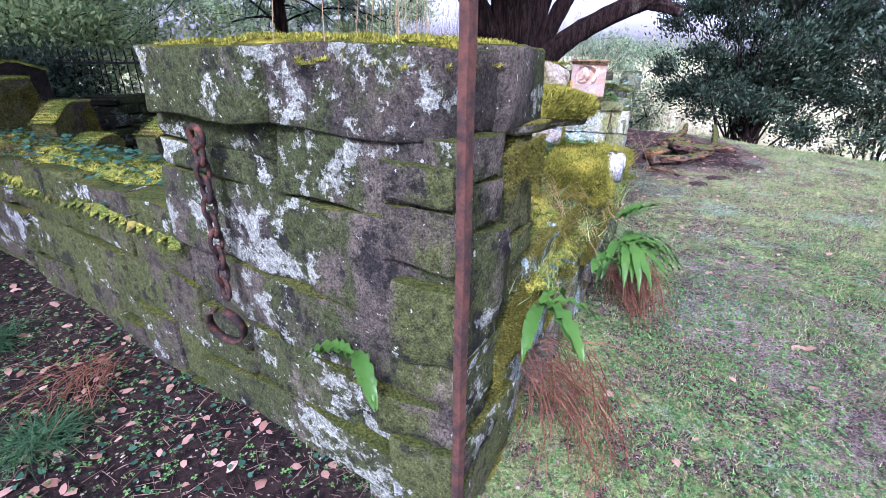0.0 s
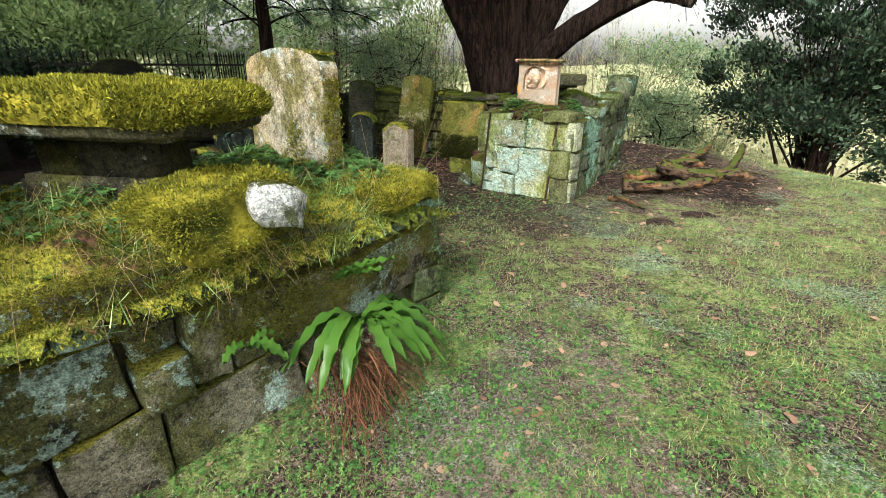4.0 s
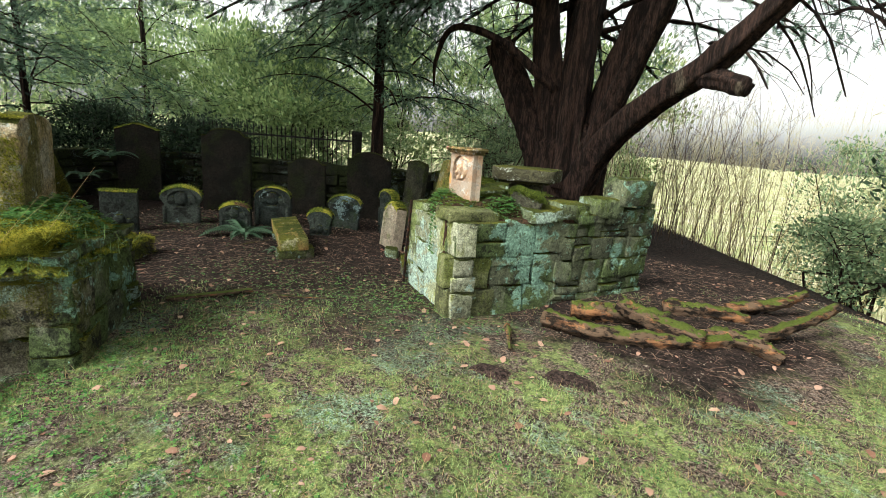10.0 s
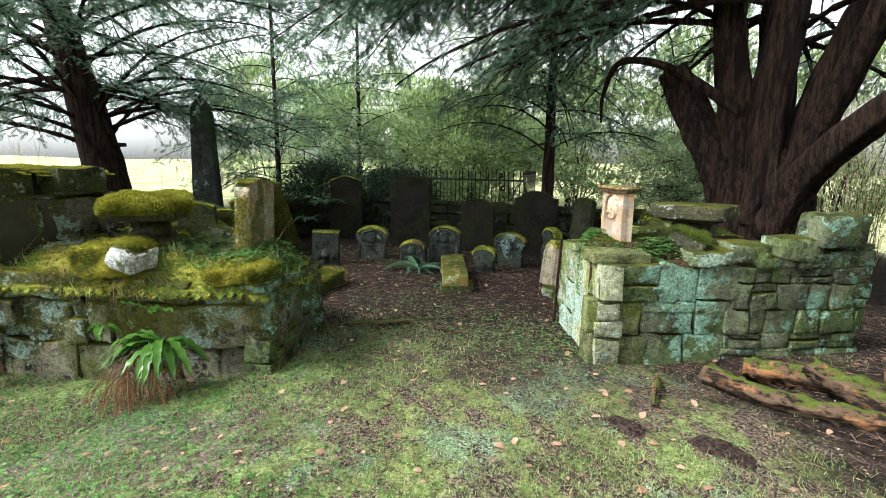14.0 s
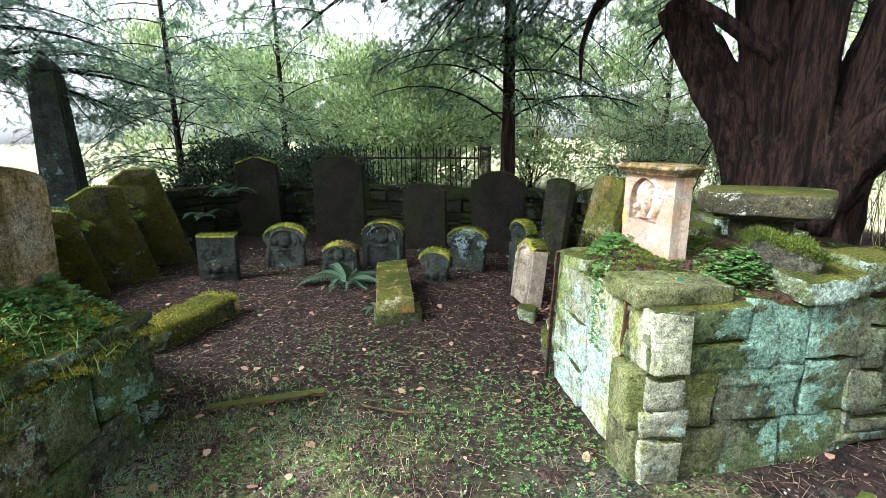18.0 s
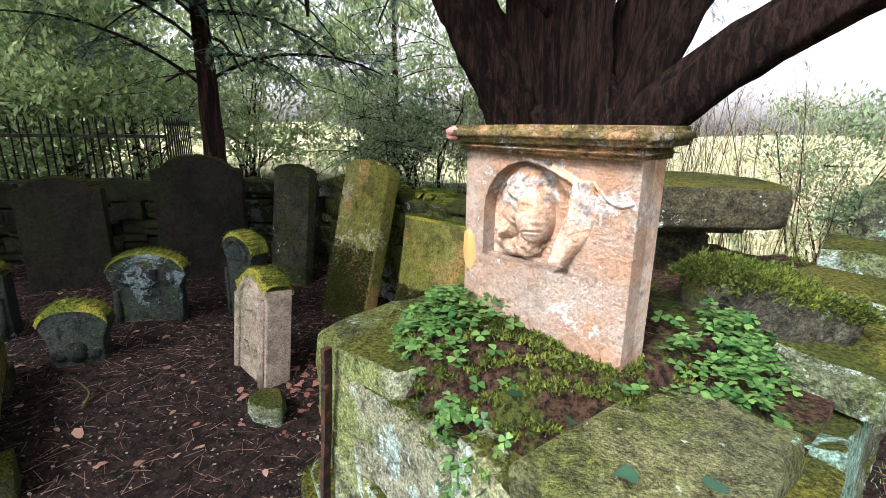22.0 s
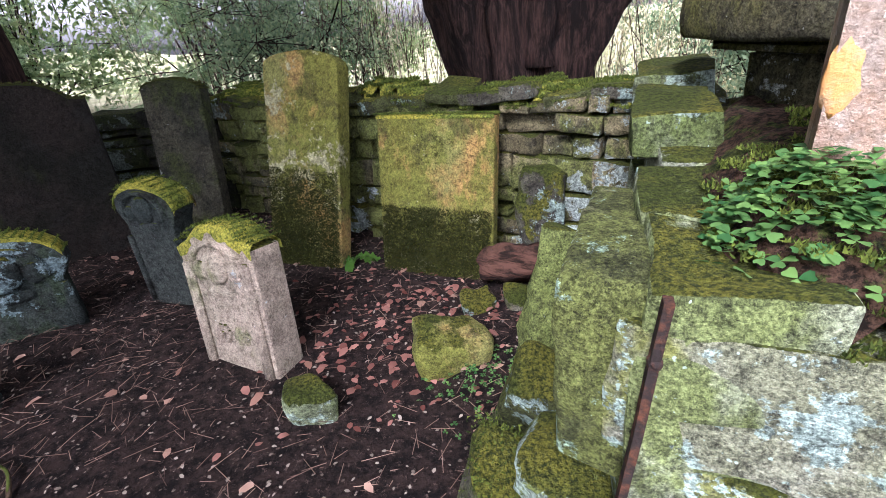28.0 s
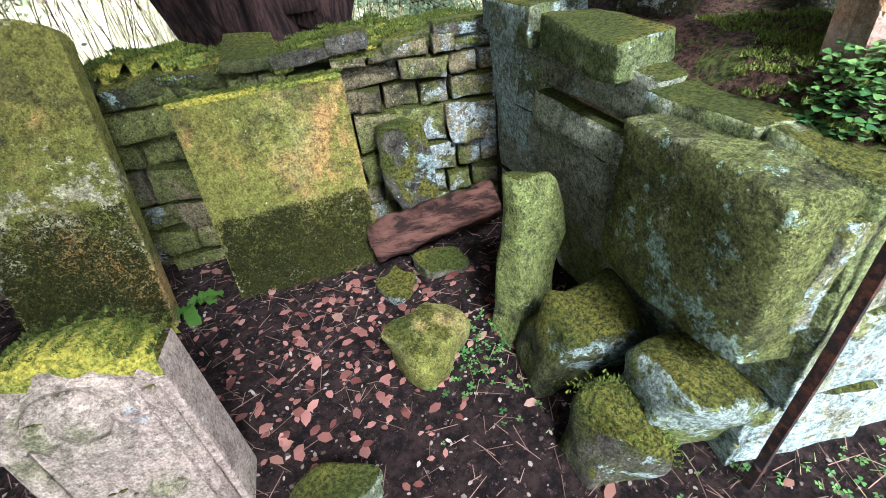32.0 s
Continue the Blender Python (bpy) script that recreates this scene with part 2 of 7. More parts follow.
M["cornice"] = stone("brown_orange_sandstone", (0.42, 0.24, 0.11), (0.26, 0.17, 0.09), algae=0.5, algae_colour=(0.2, 0.17, 0.06), lichen=0.1, lichen_colour=(0.5, 0.46, 0.38), moss=0.1, dark=0.6, grit=0.7)
M["table"] = stone("table_tomb_stone", (0.15, 0.14, 0.07), (0.09, 0.085, 0.05), algae=0.6, algae_colour=(0.12, 0.12, 0.03), lichen=0.06, lichen_colour=(0.56, 0.6, 0.52), moss=0.2, dark=0.6)

n = Nodes("wall_core_earth", 1.0)
n.bump(n.noise(20, 5, 0.7), 0.8, 0.03)
M["core"] = n.colour(n.mix(n.noise(8, 5, 0.7), (0.02, 0.016, 0.012), (0.05, 0.05, 0.025)))

n = Nodes("rusted_iron", 0.8)
n.bump(n.noise(60, 5, 0.7), 0.6, 0.006)
M["rust"] = n.colour(n.mix(n.step(n.noise(25, 5, 0.7), 0.35, 0.65), (0.028, 0.02, 0.017), (0.085, 0.038, 0.024)))
n = Nodes("dark_rusted_iron", 0.85)
n.bump(n.noise(60, 5, 0.7), 0.8, 0.008)
M["rust_dark"] = n.colour(n.mix(n.step(n.noise(30, 5, 0.7), 0.45, 0.7), (0.02, 0.015, 0.013), (0.1, 0.04, 0.02)))
n = Nodes("black_iron", 0.6)
M["iron"] = n.colour(n.mix(n.noise(30, 3, 0.6), (0.012, 0.012, 0.012), (0.03, 0.026, 0.022)))

n = Nodes("yew_bark", 0.95)
ridge = n.noise(17, 8, 0.72, stretch=(1, 1, 0.1))
fibre = n.noise(70, 5, 0.7, stretch=(1, 1, 0.12))
n.bump(n.math("ADD", ridge, n.math("MULTIPLY", fibre, 0.5)), 1.0, 0.05)
bark = n.mix(n.step(ridge, 0.42, 0.58), (0.009, 0.006, 0.005), n.mix(n.step(fibre, 0.35, 0.65), (0.02, 0.012, 0.009), (0.06, 0.034, 0.026)))
M["bark"] = n.colour(n.mix(n.math("MULTIPLY", n.step(n.noise(2.2, 6, 0.7, stretch=(1, 1, 0.25)), 0.62, 0.7), 0.7), bark, n.mix(n.step(fibre, 0.4, 0.6), (0.05, 0.042, 0.03), (0.17, 0.14, 0.1))))
n = Nodes("dead_wood", 0.9)
grain = n.noise(9, 7, 0.7, stretch=(1, 1, 2.5))
n.bump(grain, 1.0, 0.03)
wood = n.mix(n.step(grain, 0.42, 0.56), (0.01, 0.007, 0.005), (0.085, 0.055, 0.035))
wood = n.mix(n.step(n.noise(4.5, 8, 0.75, stretch=(0.6, 0.6, 1.6)), 0.53, 0.58), wood, n.mix(n.step(grain, 0.4, 0.6), (0.05, 0.024, 0.012), (0.19, 0.09, 0.04)))
mossy = n.step(n.math("ADD", n.noise(7, 5, 0.7), n.math("MULTIPLY", n.up(), 0.4)), 0.78, 0.84)
M["dead"] = n.colour(n.mix(mossy, wood, n.mix(n.noise(60, 3, 0.6), MOSS_DARK, MOSS_MID)))

n = Nodes("red_rotten_wood", 0.9)
grain = n.noise(12, 7, 0.7, stretch=(0.5, 0.5, 2.5))
n.bump(grain, 1.0, 0.02)
M["dead_red"] = n.colour(n.mix(n.step(grain, 0.4, 0.6), (0.012, 0.007, 0.005), (0.085, 0.042, 0.028)))
n = Nodes("needle_litter", 1.0)
speckle = n.noise(55, 6, 0.8)
n.bump(speckle, 1.0, 0.03)
M["litter"] = n.colour(n.mix(n.step(n.noise(6, 7, 0.75), 0.5, 0.56), n.mix(n.step(speckle, 0.4, 0.62), (0.012, 0.008, 0.005), (0.1, 0.056, 0.034)), n.mix(n.step(speckle, 0.4, 0.62), (0.014, 0.022, 0.006), (0.09, 0.11, 0.02))))
n = Nodes("molehill_soil", 1.0)
clod = n.noise(40, 6, 0.8)
n.bump(clod, 1.0, 0.04)
M["soil"] = n.colour(n.mix(n.step(clod, 0.4, 0.62), (0.014, 0.009, 0.008), (0.085, 0.055, 0.045)))


def plain(name, a, b, scale, rough=0.7, thin=0.3):
    """Leaves, blades and stalks: two tones scattered piece by piece; thin ones let some light through."""
    n = Nodes(name, rough)
    tone = n.mix(n.geo.outputs["Random Per Island"], a, b)
    tone = n.mix(n.step(n.noise(scale, 3, 0.6), 0.3, 0.7), tone, n.mix(0.5, tone, a))
    n.colour(tone)
    if thin:
        through_leaf = n.t.nodes.new("ShaderNodeBsdfTranslucent")
        n.put(through_leaf.inputs["Color"], tone)
        blend = n.t.nodes.new("ShaderNodeMixShader")
        blend.inputs[0].default_value = thin
        n.t.links.new(n.b.outputs[0], blend.inputs[1])
        n.t.links.new(through_leaf.outputs[0], blend.inputs[2])
        out = next(k for k in n.t.nodes if k.type == "OUTPUT_MATERIAL")
        n.t.links.new(blend.outputs[0], out.inputs["Surface"])
    return n.m


M["needle"] = plain("yew_needles", (0.03, 0.065, 0.045), (0.26, 0.38, 0.26), 1.2, 0.45, 0.5)
# paler copy of the yew needles: bright light on far trees put into colour
M["needle_lit"] = plain("far_lit_needles", (0.1, 0.17, 0.08), (0.46, 0.58, 0.3), 0.6, 0.6, 0.5)
M["grass"] = plain("grass_blades", (0.06, 0.12, 0.035), (0.4, 0.52, 0.2), 2.0, 0.6)
M["straw"] = plain("dry_stalks", (0.3, 0.2, 0.09), (0.5, 0.4, 0.22), 3.0, 0.8)
M["fernbrown"] = plain("dead_fern", (0.09, 0.035, 0.02), (0.27, 0.13, 0.07), 3.0, 0.8)
M["leaf_dead"] = plain("fallen_leaves", (0.18, 0.09, 0.06), (0.5, 0.33, 0.24), 4.0, 0.7)
M["clover"] = plain("clover_leaves", (0.025, 0.085, 0.025), (0.16, 0.28, 0.07), 6.0, 0.4)
M["ivy"] = plain("ivy_leaves", (0.02, 0.06, 0.035), (0.05, 0.12, 0.07), 6.0, 0.35)
M["frond"] = plain("hartstongue_fronds", (0.03, 0.09, 0.016), (0.12, 0.21, 0.03), 5.0, 0.3)
M["fern"] = plain("fern_fronds", (0.05, 0.1, 0.06), (0.1, 0.17, 0.1), 5.0, 0.6)
M["moss"] = plain("moss_tufts", (0.05, 0.06, 0.008), (0.42, 0.4, 0.05), 5.0, 0.9)
M["moss_green"] = plain("green_moss_tufts", (0.018, 0.032, 0.007), (0.16, 0.2, 0.03), 5.0, 0.9)
M["moss_face"] = plain("hanging_moss_tufts", (0.03, 0.035, 0.006), (0.26, 0.24, 0.035), 5.0, 0.9)
# bleached twigs, paler still: haze over distance is put into the colour
M["twig"] = plain("hazy_bare_twigs", (0.4, 0.34, 0.22), (0.72, 0.66, 0.46), 1.0, 0.9)
M["grass_dark"] = plain("dark_grass_blades", (0.012, 0.035, 0.015), (0.06, 0.12, 0.05), 2.0, 0.5)
M["shrub"] = plain("evergreen_leaves", (0.008, 0.02, 0.012), (0.085, 0.125, 0.07), 1.5, 0.45, 0.25)
M["shrub_pale"] = plain("pale_green_leaves", (0.1, 0.17, 0.09), (0.34, 0.42, 0.22), 1.0, 0.5)
# dry brush lightened against back light, with far haze put into its colour
M["brush"] = plain("hazy_hazel_brush", (0.42, 0.36, 0.16), (0.68, 0.62, 0.34), 1.0, 0.9)
M["brush_dark"] = plain("bare_brown_twigs", (0.05, 0.035, 0.025), (0.2, 0.13, 0.1), 1.0, 0.9)
M["shrub_mid"] = plain("wood_leaves", (0.1, 0.17, 0.07), (0.5, 0.6, 0.27), 0.8, 0.5, 0.55)
M["ground_twig"] = plain("fallen_twigs", (0.09, 0.055, 0.04), (0.3, 0.2, 0.14), 3.0, 0.8, 0.0)
M["leaf_oak"] = plain("oak_leaves", (0.1, 0.035, 0.025), (0.4, 0.2, 0.15), 4.0, 0.7)
M["petal"] = plain("snowdrop_petals", (0.75, 0.76, 0.72), (0.85, 0.86, 0.82), 5.0, 0.6)

n = Nodes("graveyard_ground", 0.97)
wide, fine, fine2 = n.noise(0.9, 6, 0.7), n.noise(16, 8, 0.8), n.noise(46, 6, 0.8)
sx = n.t.nodes.new("ShaderNodeSeparateXYZ")
n.put(sx.inputs[0], n.pos())
along = n.math("ADD", n.math("MULTIPLY", sx.outputs["X"], 0.63), n.math("MULTIPLY", sx.outputs["Y"], -0.78))
logs = n.t.nodes.new("ShaderNodeVectorMath")               # bare needle-strewn soil round the fallen wood
logs.operation = "DISTANCE"
n.put(logs.inputs[0], n.pos())
logs.inputs[1].default_value = (4.6, 5.5, 0.0)
bare_here = n.math("MULTIPLY", n.math("SUBTRACT", 1.0, n.step(n.math("ADD", logs.outputs["Value"], n.math("MULTIPLY", n.noise(1.3, 6, 0.75), 2.4)), 1.4, 2.8)), 3.2)
bare_here = n.math("ADD", bare_here, n.math("MULTIPLY", n.math("SUBTRACT", 1.0, n.step(sx.outputs["X"], -1.0, 0.0)), 3.0))     # shaded soil along the low wall
lawn = n.step(n.math("SUBTRACT", n.math("ADD", along, n.math("MULTIPLY", wide, 3.0)), bare_here), -0.9, 1.2)
soil = n.mix(n.step(fine, 0.4, 0.6), (0.005, 0.0035, 0.003), (0.032, 0.02, 0.016))
soil = n.mix(n.step(fine2, 0.57, 0.64), soil, (0.1, 0.07, 0.055))
fine3 = n.noise(95, 4, 0.75)
turf = n.mix(n.step(fine, 0.42, 0.58), (0.05, 0.065, 0.025), (0.22, 0.28, 0.1))
turf = n.mix(n.step(fine2, 0.45, 0.6), turf, n.mix(n.step(fine3, 0.4, 0.6), (0.11, 0.16, 0.04), (0.38, 0.44, 0.15)))
turf = n.mix(n.step(n.noise(2.6, 8, 0.78), 0.46, 0.54), turf, n.mix(n.step(fine2, 0.42, 0.6), (0.022, 0.015, 0.012), n.mix(n.step(fine3, 0.4, 0.62), (0.11, 0.075, 0.06), (0.38, 0.3, 0.24))))
turf = n.mix(n.math("MULTIPLY", n.step(n.noise(1.1, 5, 0.7), 0.52, 0.6), n.step(fine2, 0.44, 0.54)), turf, n.mix(n.step(fine3, 0.4, 0.6), (0.06, 0.11, 0.06), (0.34, 0.46, 0.33)))
turf = n.mix(n.step(n.noise(60, 5, 0.75), 0.62, 0.68), turf, (0.4, 0.35, 0.23))
bare = n.step(n.noise(1.5, 7, 0.75), 0.47, 0.55)
tread = n.math("ADD", n.math("MULTIPLY", sx.outputs["X"], 0.97), n.math("MULTIPLY", sx.outputs["Y"], -0.24))       # the trodden line over the lawn
tread = n.math("ABSOLUTE", n.math("ADD", n.math("SUBTRACT", tread, 1.85), n.math("MULTIPLY", n.math("SUBTRACT", n.noise(1.2, 6, 0.7), 0.5), 2.2)))
tread = n.math("MULTIPLY", n.math("SUBTRACT", 1.0, n.step(tread, 0.2, 0.55)), n.step(n.noise(9, 6, 0.75), 0.36, 0.52))
tread = n.math("MULTIPLY", tread, n.math("SUBTRACT", 1.0, n.step(n.math("ADD", sx.outputs["Y"], n.noise(2.0, 4, 0.6)), 1.9, 3.2)))
trodden = n.mix(n.step(fine3, 0.42, 0.6), n.mix(n.step(fine2, 0.4, 0.6), (0.045, 0.03, 0.026), (0.17, 0.125, 0.11)), (0.3, 0.24, 0.215))
n.bump(n.math("ADD", n.math("MULTIPLY", fine, 0.7), fine2), 1.0, 0.03)
near = n.mix(n.math("MULTIPLY", lawn, n.math("SUBTRACT", 1.0, n.math("MULTIPLY", bare, 0.4))), soil, n.mix(n.math("MULTIPLY", tread, 0.75), turf, trodden))
# past 12 m winter grass takes over, paled by sunlit haze put into its colour
dist = n.t.nodes.new("ShaderNodeVectorMath")
dist.operation = "LENGTH"
n.put(dist.inputs[0], n.pos())
M["ground"] = n.colour(n.mix(n.step(dist.outputs["Value"], 12.0, 22.0), near, n.mix(n.step(n.noise(0.35, 8, 0.7), 0.42, 0.6), (0.2, 0.23, 0.09), (0.42, 0.39, 0.25))))


# ---- building helpers ----
def link(name, me, material, parent=None, m=None, label=""):
    if material and not me.materials:
        me.materials.append(material)
    ob = new(name, me)
    if parent:
        ob.parent = parent
    if m is not None:
        ob.matrix_basis = m
    if label:
        ob["label"] = label
    return ob


def part(name, bm, material, parent=None, label="", smooth=True):
    me = bpy.data.meshes.new(name)
    bmesh.ops.recalc_face_normals(bm, faces=bm.faces)
    bm.to_mesh(me)
    bm.free()
    if smooth:
        me.shade_smooth()
    return link(name, me, material, parent, None, label)


def from_arrays(name, verts, tris, material, parent=None, smooth=False):
    """One mesh from an array of points and an array of triangles."""
    verts, tris = np.asarray(verts, np.float32).reshape(-1, 3), np.asarray(tris, np.int32).reshape(-1, 3)
    me = bpy.data.meshes.new(name)
    me.vertices.add(len(verts))
    me.vertices.foreach_set("co", verts.ravel())
    me.loops.add(tris.size)
    me.loops.foreach_set("vertex_index", tris.ravel())
    me.polygons.add(len(tris))
    me.polygons.foreach_set("loop_start", np.arange(0, tris.size, 3, dtype=np.int32))
    me.update(calc_edges=True)
    if smooth:
        me.shade_smooth()
    return link(name, me, material, parent)


def empty(name, place=(0, 0, 0), turn=0.0):
    ob = new(name)
    ob.empty_display_size = 0.1
    ob.matrix_basis = pose(*place, 0, 0, turn)
    return ob


def wobble(v, scale, amount, seed=0.0):
    return noise.noise_vector(Vector(v) * scale + Vector((seed, seed * 1.7, -seed))) * amount


def block_mesh(name, size, seed, cuts=3, rough=0.012, round_off=0.12):
    """A hewn stone block, size in metres, with rounded worn edges and an uneven face."""
    bm = bmesh.new()
    bmesh.ops.create_cube(bm, size=1.0)
    bmesh.ops.subdivide_edges(bm, edges=bm.edges[:], cuts=cuts, use_grid_fill=True)
    s = Vector(size)
    small = min(size)
    for v in bm.verts:
        p = Vector([c if abs(c) > 0.499 else c * 0.47 / (0.5 - 1 / (cuts + 1)) for c in v.co])
        q = Vector([math.copysign(min(abs(c), 0.5), c) for c in p])
        lim = [0.5 * s[k] - round_off * small for k in range(3)]
        w = Vector([q[k] * s[k] for k in range(3)])
        inner = Vector([max(-lim[k], min(lim[k], w[k])) for k in range(3)])
        d = w - inner
        if d.length > 1e-6:
            w = inner + d.normalized() * min(d.length, round_off * small)
        v.co = w + wobble(w, 3.0, rough * 1.6, seed) + wobble(w, 9.0, rough * 0.9, seed + 9)
    me = bpy.data.meshes.new(name)
    bm.to_mesh(me)
    bm.free()
    me.shade_smooth()
    return me


UNIT = [block_mesh("stone", (0.42, 0.3, 0.24), s * 3.7, 5, 0.017, 0.05) for s in range(12)]


def unit_with(material, cache={}):
    if material.name not in cache:
        cache[material.name] = []
        for me in UNIT:
            c = me.copy()
            c.materials.append(material)
            cache[material.name].append(c)
    return cache[material.name]


def course_wall(parent, p0, p1, z0, tops, thick, material, seed, row=(0.14, 0.24), length=(0.2, 0.45), gap=0.012, proud=0.015, name="stone"):
    """Courses of separate stones on the face from p0 to p1 (its outward side is to the right of that way). tops: wall top at start and end."""
    rnd = random.Random(seed)
    a, b = Vector((p0[0], p0[1], 0)), Vector((p1[0], p1[1], 0))
    way, span = (b - a).normalized(), (b - a).length
    out = Vector((way.y, -way.x, 0))
    yaw = math.degrees(math.atan2(way.y, way.x))
    meshes = unit_with(material)
    z, made = z0, []
    while z < max(tops) - 0.05:
        h = rnd.uniform(*row)
        x = -rnd.uniform(0, 0.08)
        while x < span:
            w = min(rnd.uniform(*length), span - x + 0.03)
            if w < 0.07:
                break
            mid = x + w / 2
            top = tops[0] + (tops[1] - tops[0]) * min(1, max(0, mid / span))
            hh = min(h, top - z)
            if hh > 0.05:
                cuts = [(0.0, 1.0, 0.0, 1.0)]
                pickn = rnd.random()
                if pickn < 0.22 and hh > 0.13:
                    c_ = rnd.uniform(0.35, 0.65)
                    cuts = [(0, 1, 0, c_), (0, 1, c_, 1)]
                elif pickn < 0.32 and w > 0.26 and hh > 0.13:
                    c_, e_ = rnd.uniform(0.35, 0.65), rnd.uniform(0.4, 0.6)
                    cuts = [(0, c_, 0, e_), (0, c_, e_, 1), (c_, 1, 0, 1)]
                for x0, x1, y0, y1 in cuts:
                    t = thick * rnd.uniform(0.85, 1.05)
                    c = a + way * (x + w * (x0 + x1) / 2) + out * (-t / 2 + rnd.uniform(-proud, proud))
                    ww, kk = w * (x1 - x0), hh * (y1 - y0)
                    m = pose(c.x, c.y, z + hh * (y0 + y1) / 2 + rnd.uniform(-0.006, 0.006), rnd.uniform(-2.5, 2.5), rnd.uniform(-4, 4), yaw + rnd.uniform(-3, 3))
                    ob = link(name, rnd.choice(meshes), None, parent, m @ Matrix.Diagonal(((ww - gap) / 0.42, t / 0.3, (kk - gap) / 0.24, 1)))
                    made.append(ob)
            x += w
        z += h
    return made


def prism(outline, z0, z1, rough=0.0, seed=0):
    """A solid with the given plan from z0 to z1."""
    bm = bmesh.new()
    lo = [bm.verts.new((x, y, z0)) for x, y in outline]
    hi = [bm.verts.new((x, y, z1)) for x, y in outline]
    bm.faces.new(lo[::-1])
    bm.faces.new(hi)
    for k in range(len(lo)):
        j = (k + 1) % len(lo)
        bm.faces.new((lo[k], lo[j], hi[j], hi[k]))
    return bm


# ---- ground ----
def ground_height(x, y):
    h = 0.035 * noise.noise((x * 0.9, y * 0.9, 0)) + 0.012 * noise.noise((x * 4, y * 4, 3))
    if x < 3.0:                                                        # the ground before the left tomb base lies lower
        k = max(0.0, min(1.0, (2.9 - y) / 2.0)) * max(0.0, min(1.0, (3.0 - x) / 1.5))
        h -= 0.16 * k * k * (3 - 2 * k)
    ridge = (x - 6.6) * 0.8 + (y - 5.5) * 0.45                       # past the crest the bank falls away
    if ridge > 0:
        h -= min(7.0, 0.42 * ridge * ridge / (1.2 + ridge))
    h += 0.10 * math.exp(-((x - 5.0) ** 2 + (y - 6.0) ** 2) / 2.5)
    far = math.hypot(x, y)
    if far > 90:
        h += 0.02 * (far - 60) * (0.6 + 0.4 * noise.noise((x * 0.01, y * 0.01, 1)))
    return h


def make_ground():
    xs = np.concatenate([np.linspace(-400, -14, 24), np.linspace(-12, 13, 150), np.linspace(15, 400, 24)])
    ys = np.concatenate([np.linspace(-400, -9, 24), np.linspace(-7, 14, 130), np.linspace(16, 400, 24)])
    verts = [(x, y, ground_height(x, y)) for y in ys for x in xs]
    nx = len(xs)
    tris = []
    for j in range(len(ys) - 1):
        for i in range(nx - 1):
            a = j * nx + i
            tris += [(a, a + 1, a + nx + 1), (a, a + nx + 1, a + nx)]
    ob = from_arrays("ground", verts, tris, M["ground"], smooth=True)
    return tagged(ob, "trodden graveyard ground of bare dark soil running into mossy short grass", "ground", kind="structure")


make_ground()

# ---- the enclosure's masonry ----
def slab_at(parent, name, size, m, material, seed, rough=0.012, cuts=4, round_off=0.1, label=""):
    me = block_mesh(name, size, seed, cuts, rough, round_off)
    return link(name, me, material, parent, m, label)


A, B, C, E = (3.02, 4.46), (4.22, 6.3), (2.24, 5.0), (2.85, 6.32)   # right pier: near corner, outer end, inner end of its entrance face, inner back corner
right_pier = tagged(empty("pier_right"), "ruined sandstone pier of large green-stained blocks beside the entrance gap", "wall", kind="structure")
part("core", prism([(3.02, 4.56), (4.12, 6.25), (2.9, 6.36), (2.36, 5.08)], -0.15, 0.82), M["litter"], right_pier)
MID = (A[0] + 0.5 * (B[0] - A[0]), A[1] + 0.5 * (B[1] - A[1]))
face_stones = course_wall(right_pier, A, MID, -0.04, (0.83, 0.82), 0.2, M["pier"], 5, (0.26, 0.3), (0.3, 0.5), gap=0.006, proud=0.008)
course_wall(right_pier, MID, B, -0.04, (0.82, 0.80), 0.2, M["pier"], 25, (0.1, 0.24), (0.14, 0.36), gap=0.008)
for ob in face_stones:
    if ob.matrix_basis.translation.y < 4.7:
        ob.data = unit_with(M["pier_corner"])[int(ob.matrix_basis.translation.z * 90) % 12]
course_wall(right_pier, C, A, -0.04, (0.83, 0.83), 0.2, M["pier_pale"], 6, (0.2, 0.29), (0.28, 0.52), gap=0.006)
course_wall(right_pier, E, C, -0.04, (0.92, 0.86), 0.24, M["pier_inner"], 7, (0.26, 0.4), (0.3, 0.6), gap=0.012, proud=0.03)
course_wall(right_pier, (3.75, 5.53), B, 0.78, (0.86, 0.98), 0.24, M["pier"], 14, (0.13, 0.19), (0.2, 0.4))
for k, (x, y, z, w, d, h, yaw, mt) in enumerate([(2.98, 4.73, 0.85, 0.46, 0.26, 0.09, 56, "pier_corner"), (3.42, 5.26, 0.86, 0.32, 0.24, 0.1, 58, "pier_mossy"), (3.58, 5.55, 0.9, 0.3, 0.26, 0.15, 52, "pier_mossy"),
                                          (3.8, 5.86, 0.93, 0.3, 0.3, 0.18, 60, "pier_mossy"), (4.0, 6.05, 1.09, 0.36, 0.3, 0.24, 57, "pier"), (2.86, 6.14, 0.95, 0.4, 0.26, 0.14, 66, "pier_mossy"),
                                          (2.66, 5.74, 0.92, 0.4, 0.22, 0.12, 66, "pier_mossy"), (2.36, 5.22, 0.62, 0.5, 0.3, 0.44, 62, "pier_corner")]):
    slab_at(right_pier, "coping_stone", (w, d, h), pose(x, y, z, 0, 0, yaw), M[mt], 40 + k, 0.016, 6, 0.1)

